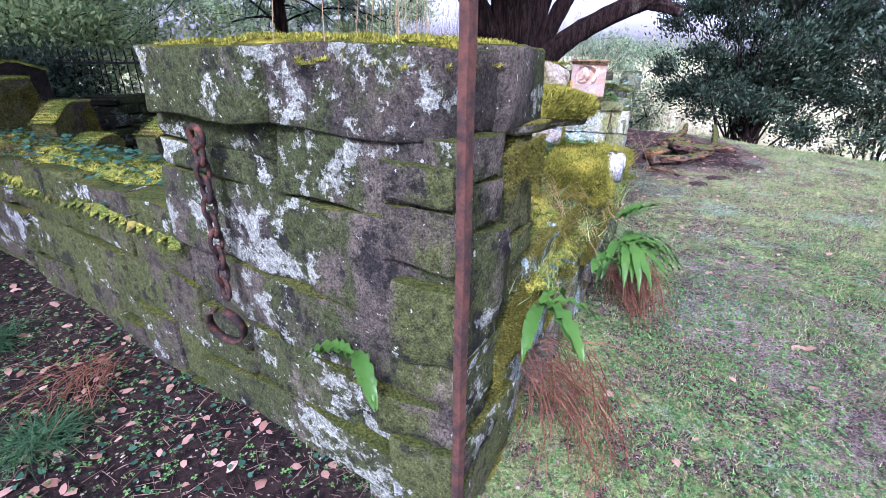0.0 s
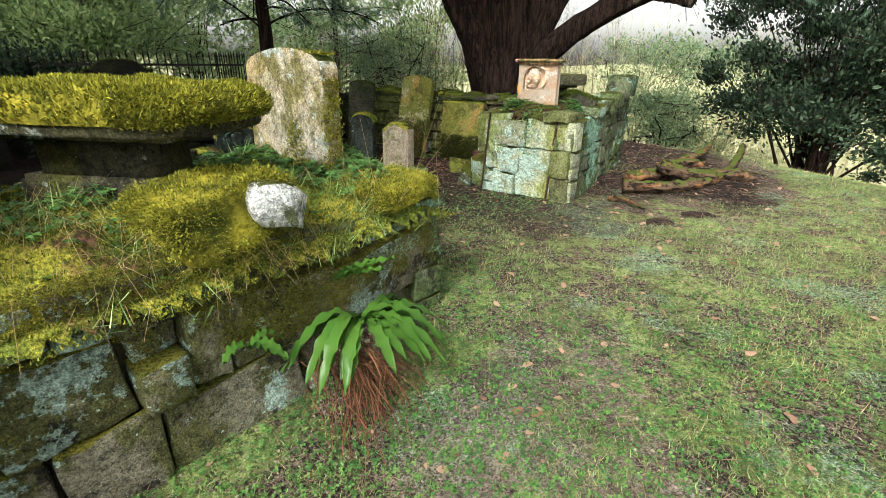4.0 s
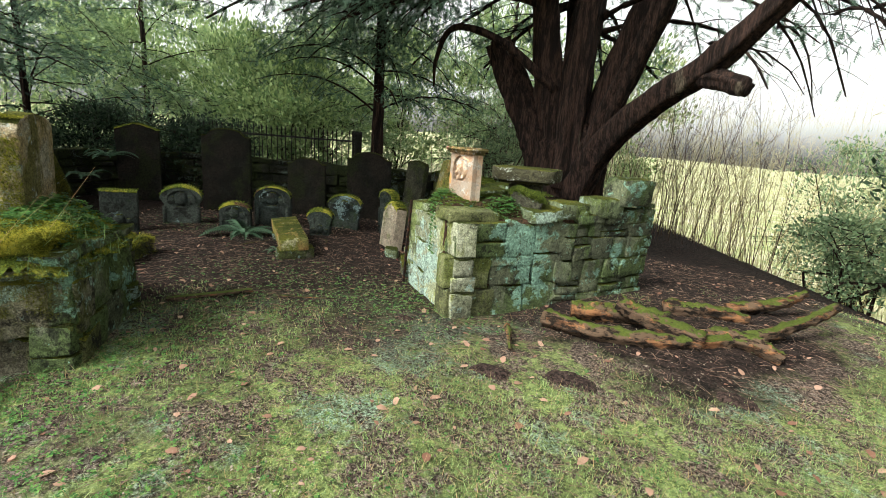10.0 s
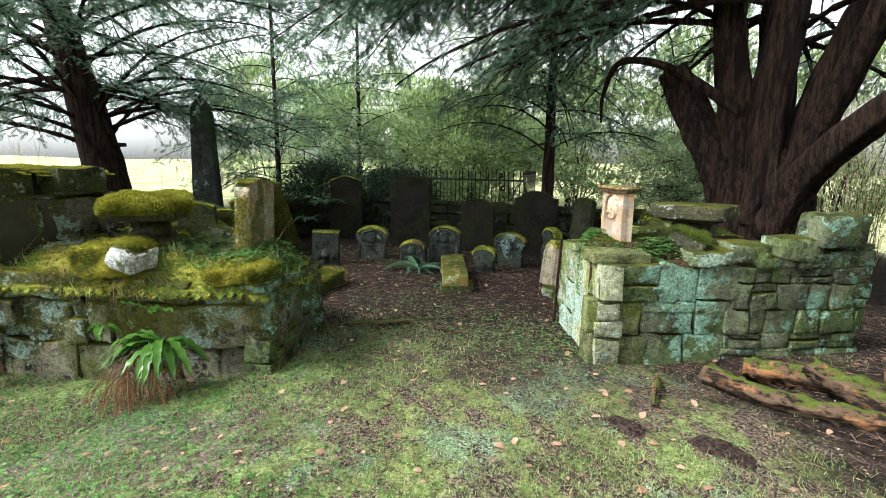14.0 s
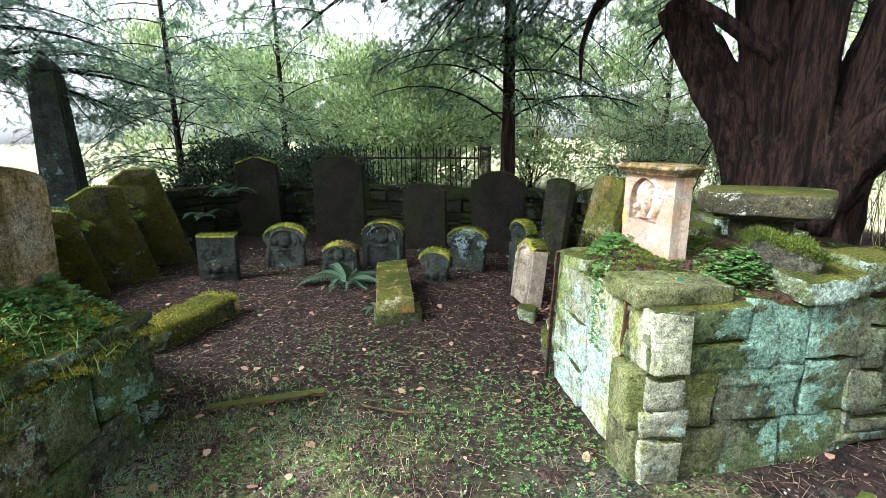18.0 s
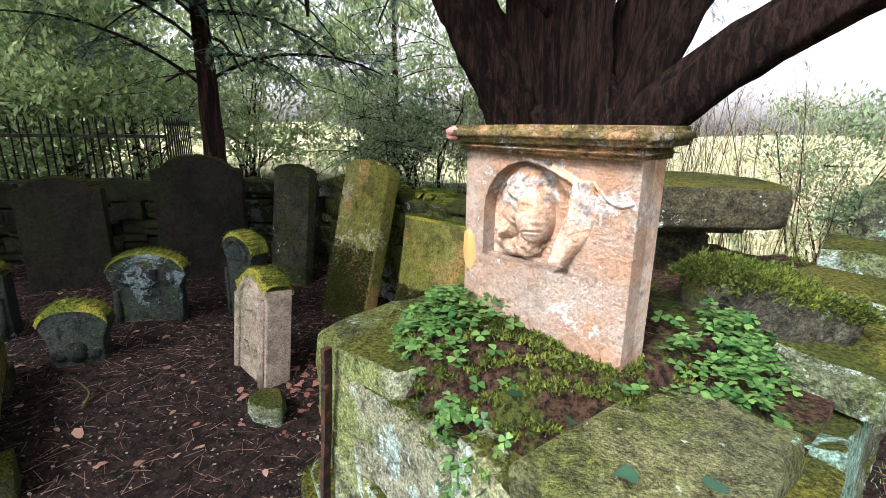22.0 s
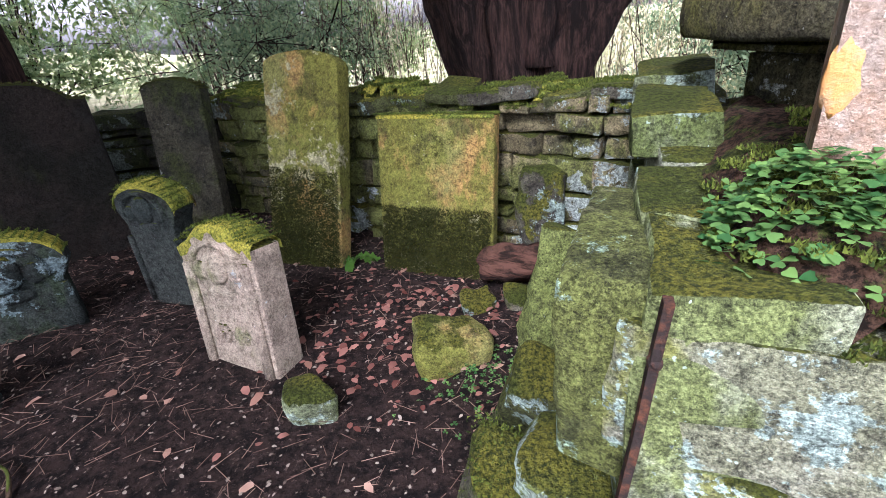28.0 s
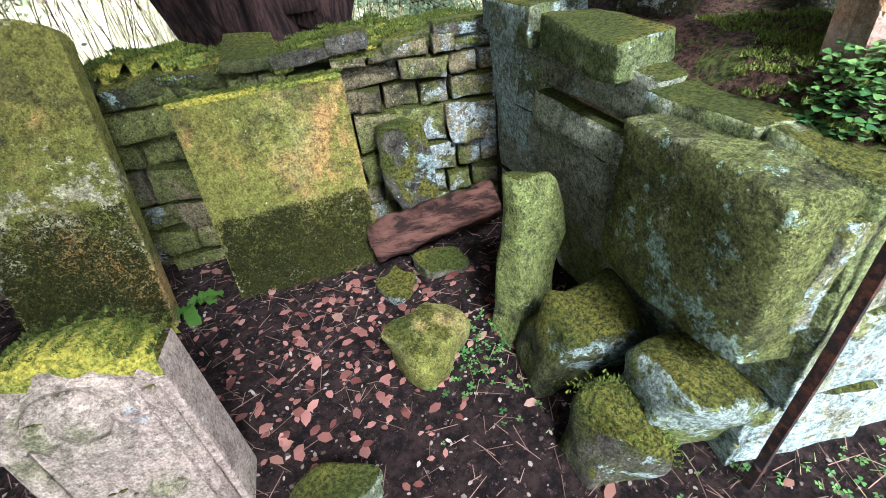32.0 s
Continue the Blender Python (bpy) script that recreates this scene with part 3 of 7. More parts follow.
# left tomb base: a tall pier at its near end, then a lower terrace
K, N1, N2 = (-0.95, 0.72), (1.36, 2.42), (0.86, 3.2)
left_pier = tagged(empty("pier_left"), "moss-grown ruined sandstone tomb base with lichened blocks", "wall", kind="structure")
part("core", prism([(-0.93, 0.86), (1.24, 2.46), (0.8, 3.1), (-0.35, 3.05), (-1.6, 1.75)], -0.4, 0.72), M["core"], left_pier)
part("core", prism([(-0.93, 0.86), (-0.5, 1.2), (-1.2, 2.1), (-1.6, 1.75)], 0.7, 1.32), M["core"], left_pier)
course_wall(left_pier, (-0.46, 1.08), N1, -0.32, (0.82, 0.76), 0.24, M["terrace"], 8, (0.2, 0.36), (0.25, 0.7), proud=0.06)
course_wall(left_pier, N1, N2, -0.3, (0.78, 0.76), 0.24, M["pier"], 9, (0.26, 0.36), (0.4, 0.6))
course_wall(left_pier, N2, (-0.4, 3.12), -0.2, (0.72, 0.7), 0.24, M["mossy"], 12, (0.22, 0.3), (0.3, 0.6))
END = (-1.72, 1.9)
course_wall(left_pier, END, K, -0.35, (1.36, 1.36), 0.26, M["ruin"], 10, (0.22, 0.4), (0.34, 0.8), proud=0.025, gap=0.012)
course_wall(left_pier, K, (-0.46, 1.08), -0.35, (1.3, 1.3), 0.26, M["ruin_green"], 13, (0.26, 0.4), (0.3, 0.6), proud=0.045, gap=0.024)
course_wall(left_pier, (-0.46, 1.08), (-1.2, 2.25), 0.6, (1.36, 1.36), 0.26, M["terrace"], 15, (0.26, 0.36), (0.4, 0.6))
for k, (x, y, w, d, yaw) in enumerate([(-0.995, 1.12, 0.66, 0.4, -57), (-1.37, 1.69, 0.66, 0.46, -57), (-0.73, 1.16, 0.36, 0.5, 37), (-1.05, 1.75, 0.5, 0.4, -57)]):
    slab_at(left_pier, "coping_stone", (w, d, 0.24), pose(x, y, 1.46, 0, 0, yaw), M["ruin"], 60 + k, 0.014, 6, 0.06)

low_wall = tagged(empty("wall_left"), "low broad mossy wall with ivy on top running back from the tomb base", "wall", kind="structure")
part("core", prism([(-1.72, 1.98), (-3.72, 5.02), (-3.3, 5.2), (-1.3, 2.2)], -0.3, 0.86), M["core"], low_wall)
course_wall(low_wall, (-3.75, 4.95), END, -0.3, (0.85, 0.95), 0.24, M["ruin_green"], 16, (0.22, 0.34), (0.4, 0.75), proud=0.02)
course_wall(low_wall, (-1.25, 2.15), (-3.25, 5.15), -0.1, (0.9, 0.8), 0.24, M["mossy"], 17, (0.2, 0.3), (0.3, 0.6))

back_wall = tagged(empty("wall_back"), "low mossy drystone wall curving round the gravestones", "wall", kind="structure")
LINE = [(2.95, 6.38), (2.2, 6.92), (1.35, 7.5), (0.45, 8.1), (-0.5, 8.2), (-1.7, 7.7), (-3.0, 7.1), (-4.3, 6.5), (-4.9, 5.2), (-3.82, 3.66)]
HEIGHTS = [0.9, 0.82, 0.82, 0.84, 0.84, 0.84, 0.84, 0.84, 0.84, 0.84]
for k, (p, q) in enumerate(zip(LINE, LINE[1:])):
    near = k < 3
    # stretches behind the dark gravestones take the copy with shade in its colour
    course_wall(back_wall, q, p, -0.05, (HEIGHTS[k + 1], HEIGHTS[k]), 0.3, M["dry"] if near else M["dry_shaded"], 20 + k, (0.09, 0.19) if near else (0.12, 0.2), (0.1, 0.3) if near else (0.25, 0.5), proud=0.035)
    out = Vector((q[1] - p[1], p[0] - q[0])).normalized() * -0.16
    a_, b_ = (p[0] - out.x, p[1] - out.y), (q[0] - out.x, q[1] - out.y)
    part("core", prism([a_, b_, (b_[0] - out.x, b_[1] - out.y), (a_[0] - out.x, a_[1] - out.y)], -0.1, 0.76), M["core"], back_wall)
rnd = random.Random(77)
for k in range(3):                                     # tumbled mossy coping on the stretch behind the ochre stones
    p, q = Vector(LINE[k]), Vector(LINE[k + 1])
    s = 0.0
    while s < (q - p).length:
        w = rnd.uniform(0.14, 0.3)
        c = p + (q - p).normalized() * (s + w / 2)
        slab_at(back_wall, "coping_stone", (w, rnd.uniform(0.22, 0.34), rnd.uniform(0.05, 0.11)), pose(c.x + 0.05, c.y + 0.1, 0.85 + rnd.uniform(-0.02, 0.04), rnd.uniform(-8, 8), rnd.uniform(-8, 8), -33 + rnd.uniform(-12, 12)), M["mossy"], 90 + k * 9 + s, 0.015, 3, 0.2)
        s += w


# ---- moss and leaf stuff ----
def tufts(name, centres, normals, size, material, parent=None, blades=3, seed=0, wide=0.35):
    """Many little upright blades on given places: moss pile or grass, as one mesh."""
    r = np.random.RandomState(int(abs(seed) * 31) % 99991)
    c = np.repeat(np.asarray(centres, float), blades, 0)
    nn = np.repeat(np.asarray(normals, float), blades, 0)
    m = len(c)
    c = c + r.normal(0, 1, (m, 3)) * np.asarray(size).mean() * 0.5 * np.array([1, 1, 0.2])
    tip = nn + r.normal(0, 0.55, (m, 3))
    tip /= np.linalg.norm(tip, axis=1, keepdims=True)
    h = size[0] + (size[1] - size[0]) * r.rand(m, 1)
    ang = r.rand(m) * 6.283
    sidev = np.stack([np.cos(ang), np.sin(ang), np.zeros(m)], 1) * h * wide * 0.5
    v = np.stack([c - sidev, c + sidev, c + tip * h], 1).reshape(-1, 3)
    return from_arrays(name, v, np.arange(3 * m).reshape(-1, 3), material, parent)


def as_stuff(*args):
    """Tufts that belong to a thing: a pile nobody could count."""
    ob = tufts(*args)
    ob["kind"] = "stuff"
    return ob


def mound(name, plan, z, height, material, parent=None, seed=0, res=0.05, droop=0.12, bump=0.05):
    """A soft uneven layer (earth and moss) over a plan outline; its edge droops over the stones. Returns the object and its surface function."""
    xs, ys = [p[0] for p in plan], [p[1] for p in plan]
    poly = [Vector((x, y)) for x, y in plan]

    def inside(x, y):
        hit, d = False, 9.0
        for i in range(len(poly)):
            a, b = poly[i], poly[i - 1]
            if (a.y > y) != (b.y > y) and x < (b.x - a.x) * (y - a.y) / (b.y - a.y) + a.x:
                hit = not hit
            ab = b - a
            t = max(0, min(1, ((x - a.x) * ab.x + (y - a.y) * ab.y) / ab.length_squared))
            d = min(d, math.hypot(x - a.x - ab.x * t, y - a.y - ab.y * t))
        return d if hit else -d

    def surf(x, y):
        d = inside(x, y) + 0.05 * noise.noise((x * 5, y * 5, seed))
        k = max(0.0, min(1.0, (d + droop) / (droop * 2.4)))
        k = k * k * (3 - 2 * k)
        n_ = noise.noise((x * 3.1, y * 3.1, seed)) + 0.6 * noise.noise((x * 8, y * 8, seed + 5)) + 0.35 * noise.noise((x * 22, y * 22, seed + 8))
        return d, z - droop * (1 - k) + (height + bump * n_) * k

    gx = np.arange(min(xs) - droop, max(xs) + droop + res, res)
    gy = np.arange(min(ys) - droop, max(ys) + droop + res, res)
    ids, verts, tris = {}, [], []
    for j, y in enumerate(gy):
        for i, x in enumerate(gx):
            d, zz = surf(x, y)
            if d > -droop * 0.6:
                ids[i, j] = len(verts)
                verts.append((x, y, zz))
    for (i, j), a in ids.items():
        b, c, d = ids.get((i + 1, j)), ids.get((i + 1, j + 1)), ids.get((i, j + 1))
        if b is not None and c is not None and d is not None:
            tris += [(a, b, c), (a, c, d)]
    ob = from_arrays(name, verts, tris, material, parent, smooth=True)
    return ob, surf, list(ids and verts)


def scatter_on(verts, count, rnd_seed, spread=0.03):
    r = np.random.RandomState(rnd_seed)
    v = np.asarray(verts)[r.randint(0, len(verts), count)]
    return v + r.uniform(-spread, spread, (count, 3)) * np.array([1, 1, 0.1])


def leaf_cloud(name, places, size, material, parent=None, seed=0, lobes=3, tilt=0.5, lift=0.03):
    """Small rounded leaves (clover: three to a stalk; ivy: single lobed leaves) over given places, as one mesh."""
    r = np.random.RandomState(seed)
    verts, tris = [], []
    for p in places:
        s = r.uniform(*size)
        h = r.uniform(0.3, 1.0) * lift
        a0 = r.uniform(0, 6.283)
        up = np.array([r.normal(0, tilt * 0.5), r.normal(0, tilt * 0.5), 1.0])
        up /= np.linalg.norm(up)
        e1 = np.cross(up, [math.cos(a0), math.sin(a0), 0.0])
        e1 /= np.linalg.norm(e1)
        e2 = np.cross(up, e1)
        c = np.asarray(p, float) + np.array([0, 0, h])
        for k in range(lobes):
            a = 6.283 * k / lobes
            d, q = e1 * math.cos(a) + e2 * math.sin(a), -e1 * math.sin(a) + e2 * math.cos(a)
            n0 = len(verts)
            if lobes == 1:
                prof = [(0, 0, 0), (0.15, 0.42, 0.03), (0.45, 0.5, 0.02), (0.55, 0.3, 0.04), (1.0, 0.0, -0.06)]
            else:
                prof = [(0, 0, 0), (0.35, 0.3, 0.05), (0.75, 0.48, 0.05), (1.0, 0.32, 0.0), (0.9, 0.0, 0.04)]
            pts = [c + (d * u + q * w + up * t) * s for u, w, t in prof] + [c + (d * u - q * w + up * t) * s for u, w, t in prof[1:-1]]
            verts += pts
            tris += [(n0, n0 + 1, n0 + 2), (n0, n0 + 2, n0 + 3), (n0, n0 + 3, n0 + 4), (n0, n0 + 6, n0 + 5), (n0, n0 + 7, n0 + 6), (n0, n0 + 4, n0 + 7)]
    return from_arrays(name, verts, tris, material, parent)


def sticks(name, segs, radius, material, parent=None):
    """Thin straight stalks from segments (start, end), three-sided, one mesh."""
    s = np.asarray(segs, float)
    a, b = s[:, 0], s[:, 1]
    d = b - a
    L = np.linalg.norm(d, axis=1, keepdims=True) + 1e-9
    d = d / L
    ref = np.where(np.abs(d[:, 2:3]) > 0.8, [[1.0, 0, 0]], [[0, 0, 1.0]])
    u = np.cross(d, ref)
    u /= np.linalg.norm(u, axis=1, keepdims=True)
    w = np.cross(d, u)
    ring = []
    rad = np.asarray(radius, float).reshape(-1, 1) if np.ndim(radius) else radius
    for k in range(3):
        ang = k * 2.0944
        o = (u * math.cos(ang) + w * math.sin(ang)) * rad
        ring += [a + o, b + o * 0.6]
    v = np.stack(ring, 1)
    base = (np.arange(len(s)) * 6)[:, None, None]
    t = np.array([(0, 1, 3), (0, 3, 2), (2, 3, 5), (2, 5, 4), (4, 5, 1), (4, 1, 0)])[None]
    return from_arrays(name, v.reshape(-1, 3), (base + t).reshape(-1, 3), material, parent)


def stuff(ob, label, category):
    return tagged(ob, label, category, kind="stuff")


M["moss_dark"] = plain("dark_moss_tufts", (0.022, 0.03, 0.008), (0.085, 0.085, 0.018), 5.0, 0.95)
n = Nodes("moss_and_litter", 1.0)
green = n.mix(n.step(n.noise(4, 6, 0.7), 0.42, 0.58), n.mix(n.step(n.noise(90, 4, 0.75), 0.35, 0.65), (0.03, 0.045, 0.008), (0.16, 0.2, 0.03)), n.mix(n.step(n.noise(90, 4, 0.75), 0.35, 0.65), (0.1, 0.11, 0.016), (0.42, 0.38, 0.05)))
litter = n.mix(n.step(n.noise(45, 4, 0.7), 0.4, 0.6), (0.05, 0.028, 0.018), (0.17, 0.09, 0.055))
n.bump(n.noise(80, 4, 0.75), 1.0, 0.02)
M["moss_bed"] = n.colour(n.mix(n.step(n.noise(2.6, 4, 0.6), 0.56, 0.66), green, litter))
n = Nodes("bright_moss_bed", 1.0)
n.bump(n.noise(80, 4, 0.75), 1.0, 0.02)
M["moss_yellow"] = n.colour(n.mix(n.step(n.noise(6, 4, 0.6), 0.35, 0.65), n.mix(n.noise(90, 3, 0.7), MOSS_DARK, MOSS_MID), n.mix(n.noise(90, 3, 0.7), (0.2, 0.19, 0.022), (0.46, 0.38, 0.04))))

# moss on the right pier
bed, surf_r, vr = mound("moss_bed", [(2.93, 4.73), (3.26, 5.06), (3.56, 5.54), (3.74, 5.98), (3.2, 6.2), (2.69, 5.72), (2.35, 5.06), (2.6, 4.82)], 0.845, 0.1, M["litter"], seed=3, droop=0.09, bump=0.035)
stuff(bed, "mossy earth bed with brown needle litter on top of the pier", "moss")
pr = scatter_on(vr, 34000, 4)
pr = [p for p in pr if noise.noise((p[0] * 2.6, p[1] * 2.6, 2)) + 0.5 * noise.noise((p[0] * 8, p[1] * 8, 5)) > (0.35 if p[0] > 2.95 or p[1] > 5.35 else -0.3)]
stuff(tufts("moss", pr, np.tile([0, 0, 1.0], (len(pr), 1)), (0.005, 0.013), M["moss_green"], seed=5, wide=0.6), "short green moss growing on the pier top", "moss")

for k in range(3):                                      # moss along the top of the back wall
    (ax, ay), (bx, by) = LINE[k], LINE[k + 1]
    ux, uy = (by - ay) / math.hypot(bx - ax, by - ay), -(bx - ax) / math.hypot(bx - ax, by - ay)
    bed, _s, vb = mound("moss_bed", [(ax + 0.02 * ux, ay + 0.02 * uy), (bx + 0.02 * ux, by + 0.02 * uy), (bx + 0.28 * ux, by + 0.28 * uy), (ax + 0.28 * ux, ay + 0.28 * uy)], HEIGHTS[k + 1] + 0.05, 0.04, M["moss_bed"], seed=40 + k, droop=0.06, bump=0.05)
    stuff(bed, "moss growing thick on the drystone wall top", "moss")
    pb = scatter_on(vb, 9000, 41 + k)
    stuff(tufts("moss", pb, np.tile([0, 0, 1.0], (len(pb), 1)), (0.006, 0.016), M["moss_green"], seed=42 + k, wide=0.5), "green moss pile on the drystone wall top", "moss")

# moss on the terrace, the low wall and the near pier's coping
bed, surf_l, vl = mound("moss_bed", [(-0.42, 1.1), (1.3, 2.38), (0.86, 3.12), (-0.3, 3.05), (-1.1, 2.2)], 0.80, 0.1, M["moss_bed"], seed=8, droop=0.16, bump=0.085)
stuff(bed, "mossy earth bed with dead grass on the tomb terrace", "moss")
pl = scatter_on(vl, 22000, 6)
stuff(tufts("moss", pl, np.tile([0, 0, 1.0], (len(pl), 1)), (0.005, 0.014), M["moss"], seed=7, wide=0.5), "yellow-green moss covering the tomb terrace", "moss")
pl = scatter_on(vl, 22000, 66)
stuff(tufts("moss", pl, np.tile([0, 0, 1.0], (len(pl), 1)), (0.005, 0.015), M["moss_green"], seed=67, wide=0.5), "green moss covering the tomb terrace", "moss")
wall_moss = []                                          # moss hanging over the terrace face and the pier's corner
for _ in range(90000):
    u, zz = rnd.random(), rnd.uniform(-0.1, 0.86)
    px, py = -0.46 + 1.82 * u, 1.08 + 1.34 * u
    if noise.noise((px * 2.3, zz * 3.2, 1)) + 0.5 * noise.noise((px * 7, zz * 7, 4)) + (zz - 0.5) * 0.9 > 0.1 + 0.5 * rnd.random() ** 2:
        wall_moss.append((px + 0.02, py - 0.026, zz))
for _ in range(52000):
    u, zz = rnd.random(), rnd.uniform(-0.2, 1.3)
    px, py = -0.95 + 0.49 * u, 0.72 + 0.36 * u
    if noise.noise((px * 3.3, zz * 2.6, 11)) + 0.4 * noise.noise((px * 8, zz * 8, 4)) + (u - 0.6) * 0.7 > 0.12 + 0.5 * rnd.random() ** 2:
        wall_moss.append((px + 0.02, py - 0.03, zz))
stuff(tufts("moss", wall_moss, np.tile([0.5, -0.62, 0.1], (len(wall_moss), 1)), (0.004, 0.011), M["moss_face"], seed=68, wide=0.6), "golden-green moss hanging on the terrace face", "moss")
bed, surf_w, vw = mound("moss_bed", [(-1.75, 2.0), (-3.75, 5.0), (-3.25, 5.2), (-1.25, 2.2)], 0.86, 0.08, M["moss_bed"], seed=9, droop=0.14, bump=0.06)
stuff(bed, "mossy earth bed along the low wall top", "moss")
pw = scatter_on(vw, 22000, 16)
stuff(tufts("moss", pw, np.tile([0, 0, 1.0], (len(pw), 1)), (0.005, 0.014), M["moss_green"], seed=17, wide=0.5), "green moss on the low wall top", "moss")
bed, surf_k, vk = mound("moss_bed", [(-0.97, 0.78), (-0.52, 1.12), (-1.15, 2.1), (-1.68, 1.86)], 1.56, 0.03, M["moss_yellow"], seed=10, droop=0.05, bump=0.025)
stuff(bed, "bright yellow-green moss cushion on the tall pier", "moss")
pk = scatter_on(vk, 20000, 26)
stuff(tufts("moss", pk, np.tile([0, 0, 1.0], (len(pk), 1)), (0.005, 0.015), M["moss"], seed=27, wide=0.5), "bright moss pile on the tall pier", "moss")

pg = scatter_on(vl, 1500, 70)
stuff(tufts("terrace_grass", [p for p in pg if noise.noise((p[0] * 2.2, p[1] * 2.2, 9)) > 0.0], np.tile([0.2, -0.3, 0.9], (sum(noise.noise((p[0] * 2.2, p[1] * 2.2, 9)) > 0.0 for p in pg), 1)), (0.05, 0.13), M["grass"], None, 4, 71, 0.05), "thin green grass growing among the terrace moss", "grass")

# clover and ivy
def pick(surf, cx, cy, rx, ry, count, seed, yaw=0.0):
    r = np.random.RandomState(seed)
    out = []
    ca, sa = math.cos(radians(yaw)), math.sin(radians(yaw))
    for _ in range(count):
        u, v = r.normal(0, 0.5, 2)
        x, y = cx + ca * u * rx - sa * v * ry, cy + sa * u * rx + ca * v * ry
        d, z = surf(x, y)
        if d > -0.03:
            out.append((x, y, z))
    return out


stuff(leaf_cloud("clover", pick(surf_r, 2.45, 5.06, 0.26, 0.13, 330, 1, -40), (0.013, 0.023), M["clover"], seed=1, lift=0.05), "bright green clover-like leaves on the pier top", "clover")
stuff(leaf_cloud("clover", pick(surf_r, 3.16, 5.05, 0.26, 0.1, 300, 2, 56), (0.013, 0.022), M["clover"], seed=2, lift=0.05), "bright green clover-like leaves beside the carved panel", "clover")
stuff(leaf_cloud("clover", pick(surf_l, 0.3, 2.45, 0.9, 0.5, 3600, 3, 40), (0.014, 0.026), M["clover"], seed=3, lift=0.05), "green leaves spreading over the tomb terrace", "clover")
stuff(leaf_cloud("clover", pick(surf_l, 0.95, 2.7, 0.4, 0.4, 1400, 4, 40), (0.011, 0.02), M["clover"], seed=4, lift=0.06), "green leaves round the upright stone", "clover")
stuff(leaf_cloud("ivy", pick(surf_w, -2.4, 3.4, 2.0, 0.4, 800, 5, -57), (0.03, 0.05), M["ivy"], seed=5, lobes=1, lift=0.06), "dark blue-green ivy along the low wall top", "ivy")
hang = [(2.63 + 0.05 * rnd.gauss(0, 1), 4.79 - 0.02, z) for z in np.linspace(0.45, 0.9, 14) for _ in range(12)]
hang = [(x - 0.02, y - 0.03 - (x - 2.63) * 0.9, z) for x, y, z in hang]
stuff(leaf_cloud("clover", hang, (0.009, 0.016), M["clover"], seed=6, tilt=2.0, lift=0.02), "green trailing leaves hanging down the pier face", "clover")
ivy_p = [(2.72 + 0.09 * k, 4.72 - 0.05 * k + 0.03 * math.sin(k * 2.1), 0.93) for k in range(5)]
stuff(leaf_cloud("ivy", ivy_p, (0.03, 0.045), M["ivy"], seed=7, lobes=1, lift=0.02, tilt=1.0), "small dark ivy leaves creeping over the coping stone", "ivy")


def blob(bm, at, size, seed=0, rough=0.1, sub=2):
    out = bmesh.ops.create_icosphere(bm, subdivisions=sub, radius=1.0)
    for v in out["verts"]:
        p = Vector(v.co)
        p *= 1 + rough * noise.noise(p * 2.2 + Vector((seed, 0, seed)))
        v.co = Vector((p.x * size[0], p.y * size[1], p.z * size[2])) + Vector(at)
    return out["verts"]


# ---- ironwork ----
def bar(name, a, b, w, d, parent=None, seed=1, material=None):
    a, b = Vector(a), Vector(b)
    L = (b - a).length
    bm = bmesh.new()
    bmesh.ops.create_cube(bm, size=1, matrix=Matrix.Translation((0, 0, 0.5)))
    bmesh.ops.scale(bm, vec=(w, d, L), verts=bm.verts)
    bmesh.ops.subdivide_edges(bm, edges=[e for e in bm.edges if abs((e.verts[0].co - e.verts[1].co).z) > L * 0.5], cuts=14)
    for v in bm.verts:
        v.co += wobble(v.co, 6, 0.004, seed)
    ob = part(name, bm, material or M["rust"], parent, smooth=False)
    ob.matrix_basis = Matrix.Translation(a) @ (b - a).to_track_quat("Z", "Y").to_matrix().to_4x4()
    return ob


def iron_strap(a, b, w, d, seed, label, rivets):
    """A flat strap with domed rivet heads along it."""
    ob = tagged(empty("iron_strap", a), label, "iron strap", "iron straps")
    way = Vector(b) - Vector(a)
    bar("bar", (0, 0, 0), way[:], w, d, ob, seed, M["rust_dark"] if w < 0.026 else M["rust"])
    for t in rivets:
        bm = bmesh.new()
        blob(bm, (way * t)[:], (0.011, 0.016, 0.011), seed, 0.15, 2)
        part("rivet", bm, M["rust_dark"], ob, "rusted rivet head")
    return ob


iron_strap((2.83, 4.60, -0.02), (2.87, 4.565, 0.82), 0.03, 0.014, 2, "rusted flat iron strap standing against the pier's entrance face", (0.35, 0.9))
iron_strap((2.17, 4.97, -0.02), (2.235, 4.945, 0.86), 0.024, 0.014, 3, "rusted iron hinge strap at the pier's inner corner", (0.12, 0.88))
post = bar("iron_post", (-0.955, 0.64, -0.35), (-0.965, 0.66, 2.6), 0.032, 0.026, seed=4)
tagged(post, "tall narrow rusted iron gatepost standing before the tomb corner", "gatepost")


def ring_mesh(R, r, stretch=1.0, seg=20, side=8):
    bm = bmesh.new()
    rows = []
    for i in range(seg):
        a = 2 * math.pi * i / seg
        row = []
        for j in range(side):
            b = 2 * math.pi * j / side
            x, z = (R + r * math.cos(b)) * math.cos(a), (R + r * math.cos(b)) * math.sin(a)
            row.append(bm.verts.new((x, r * math.sin(b), z * stretch)))
        rows.append(row)
    for i in range(seg):
        for j in range(side):
            p, q = rows[i], rows[(i + 1) % seg]
            bm.faces.new((p[j], q[j], q[(j + 1) % side], p[(j + 1) % side]))
    return bm


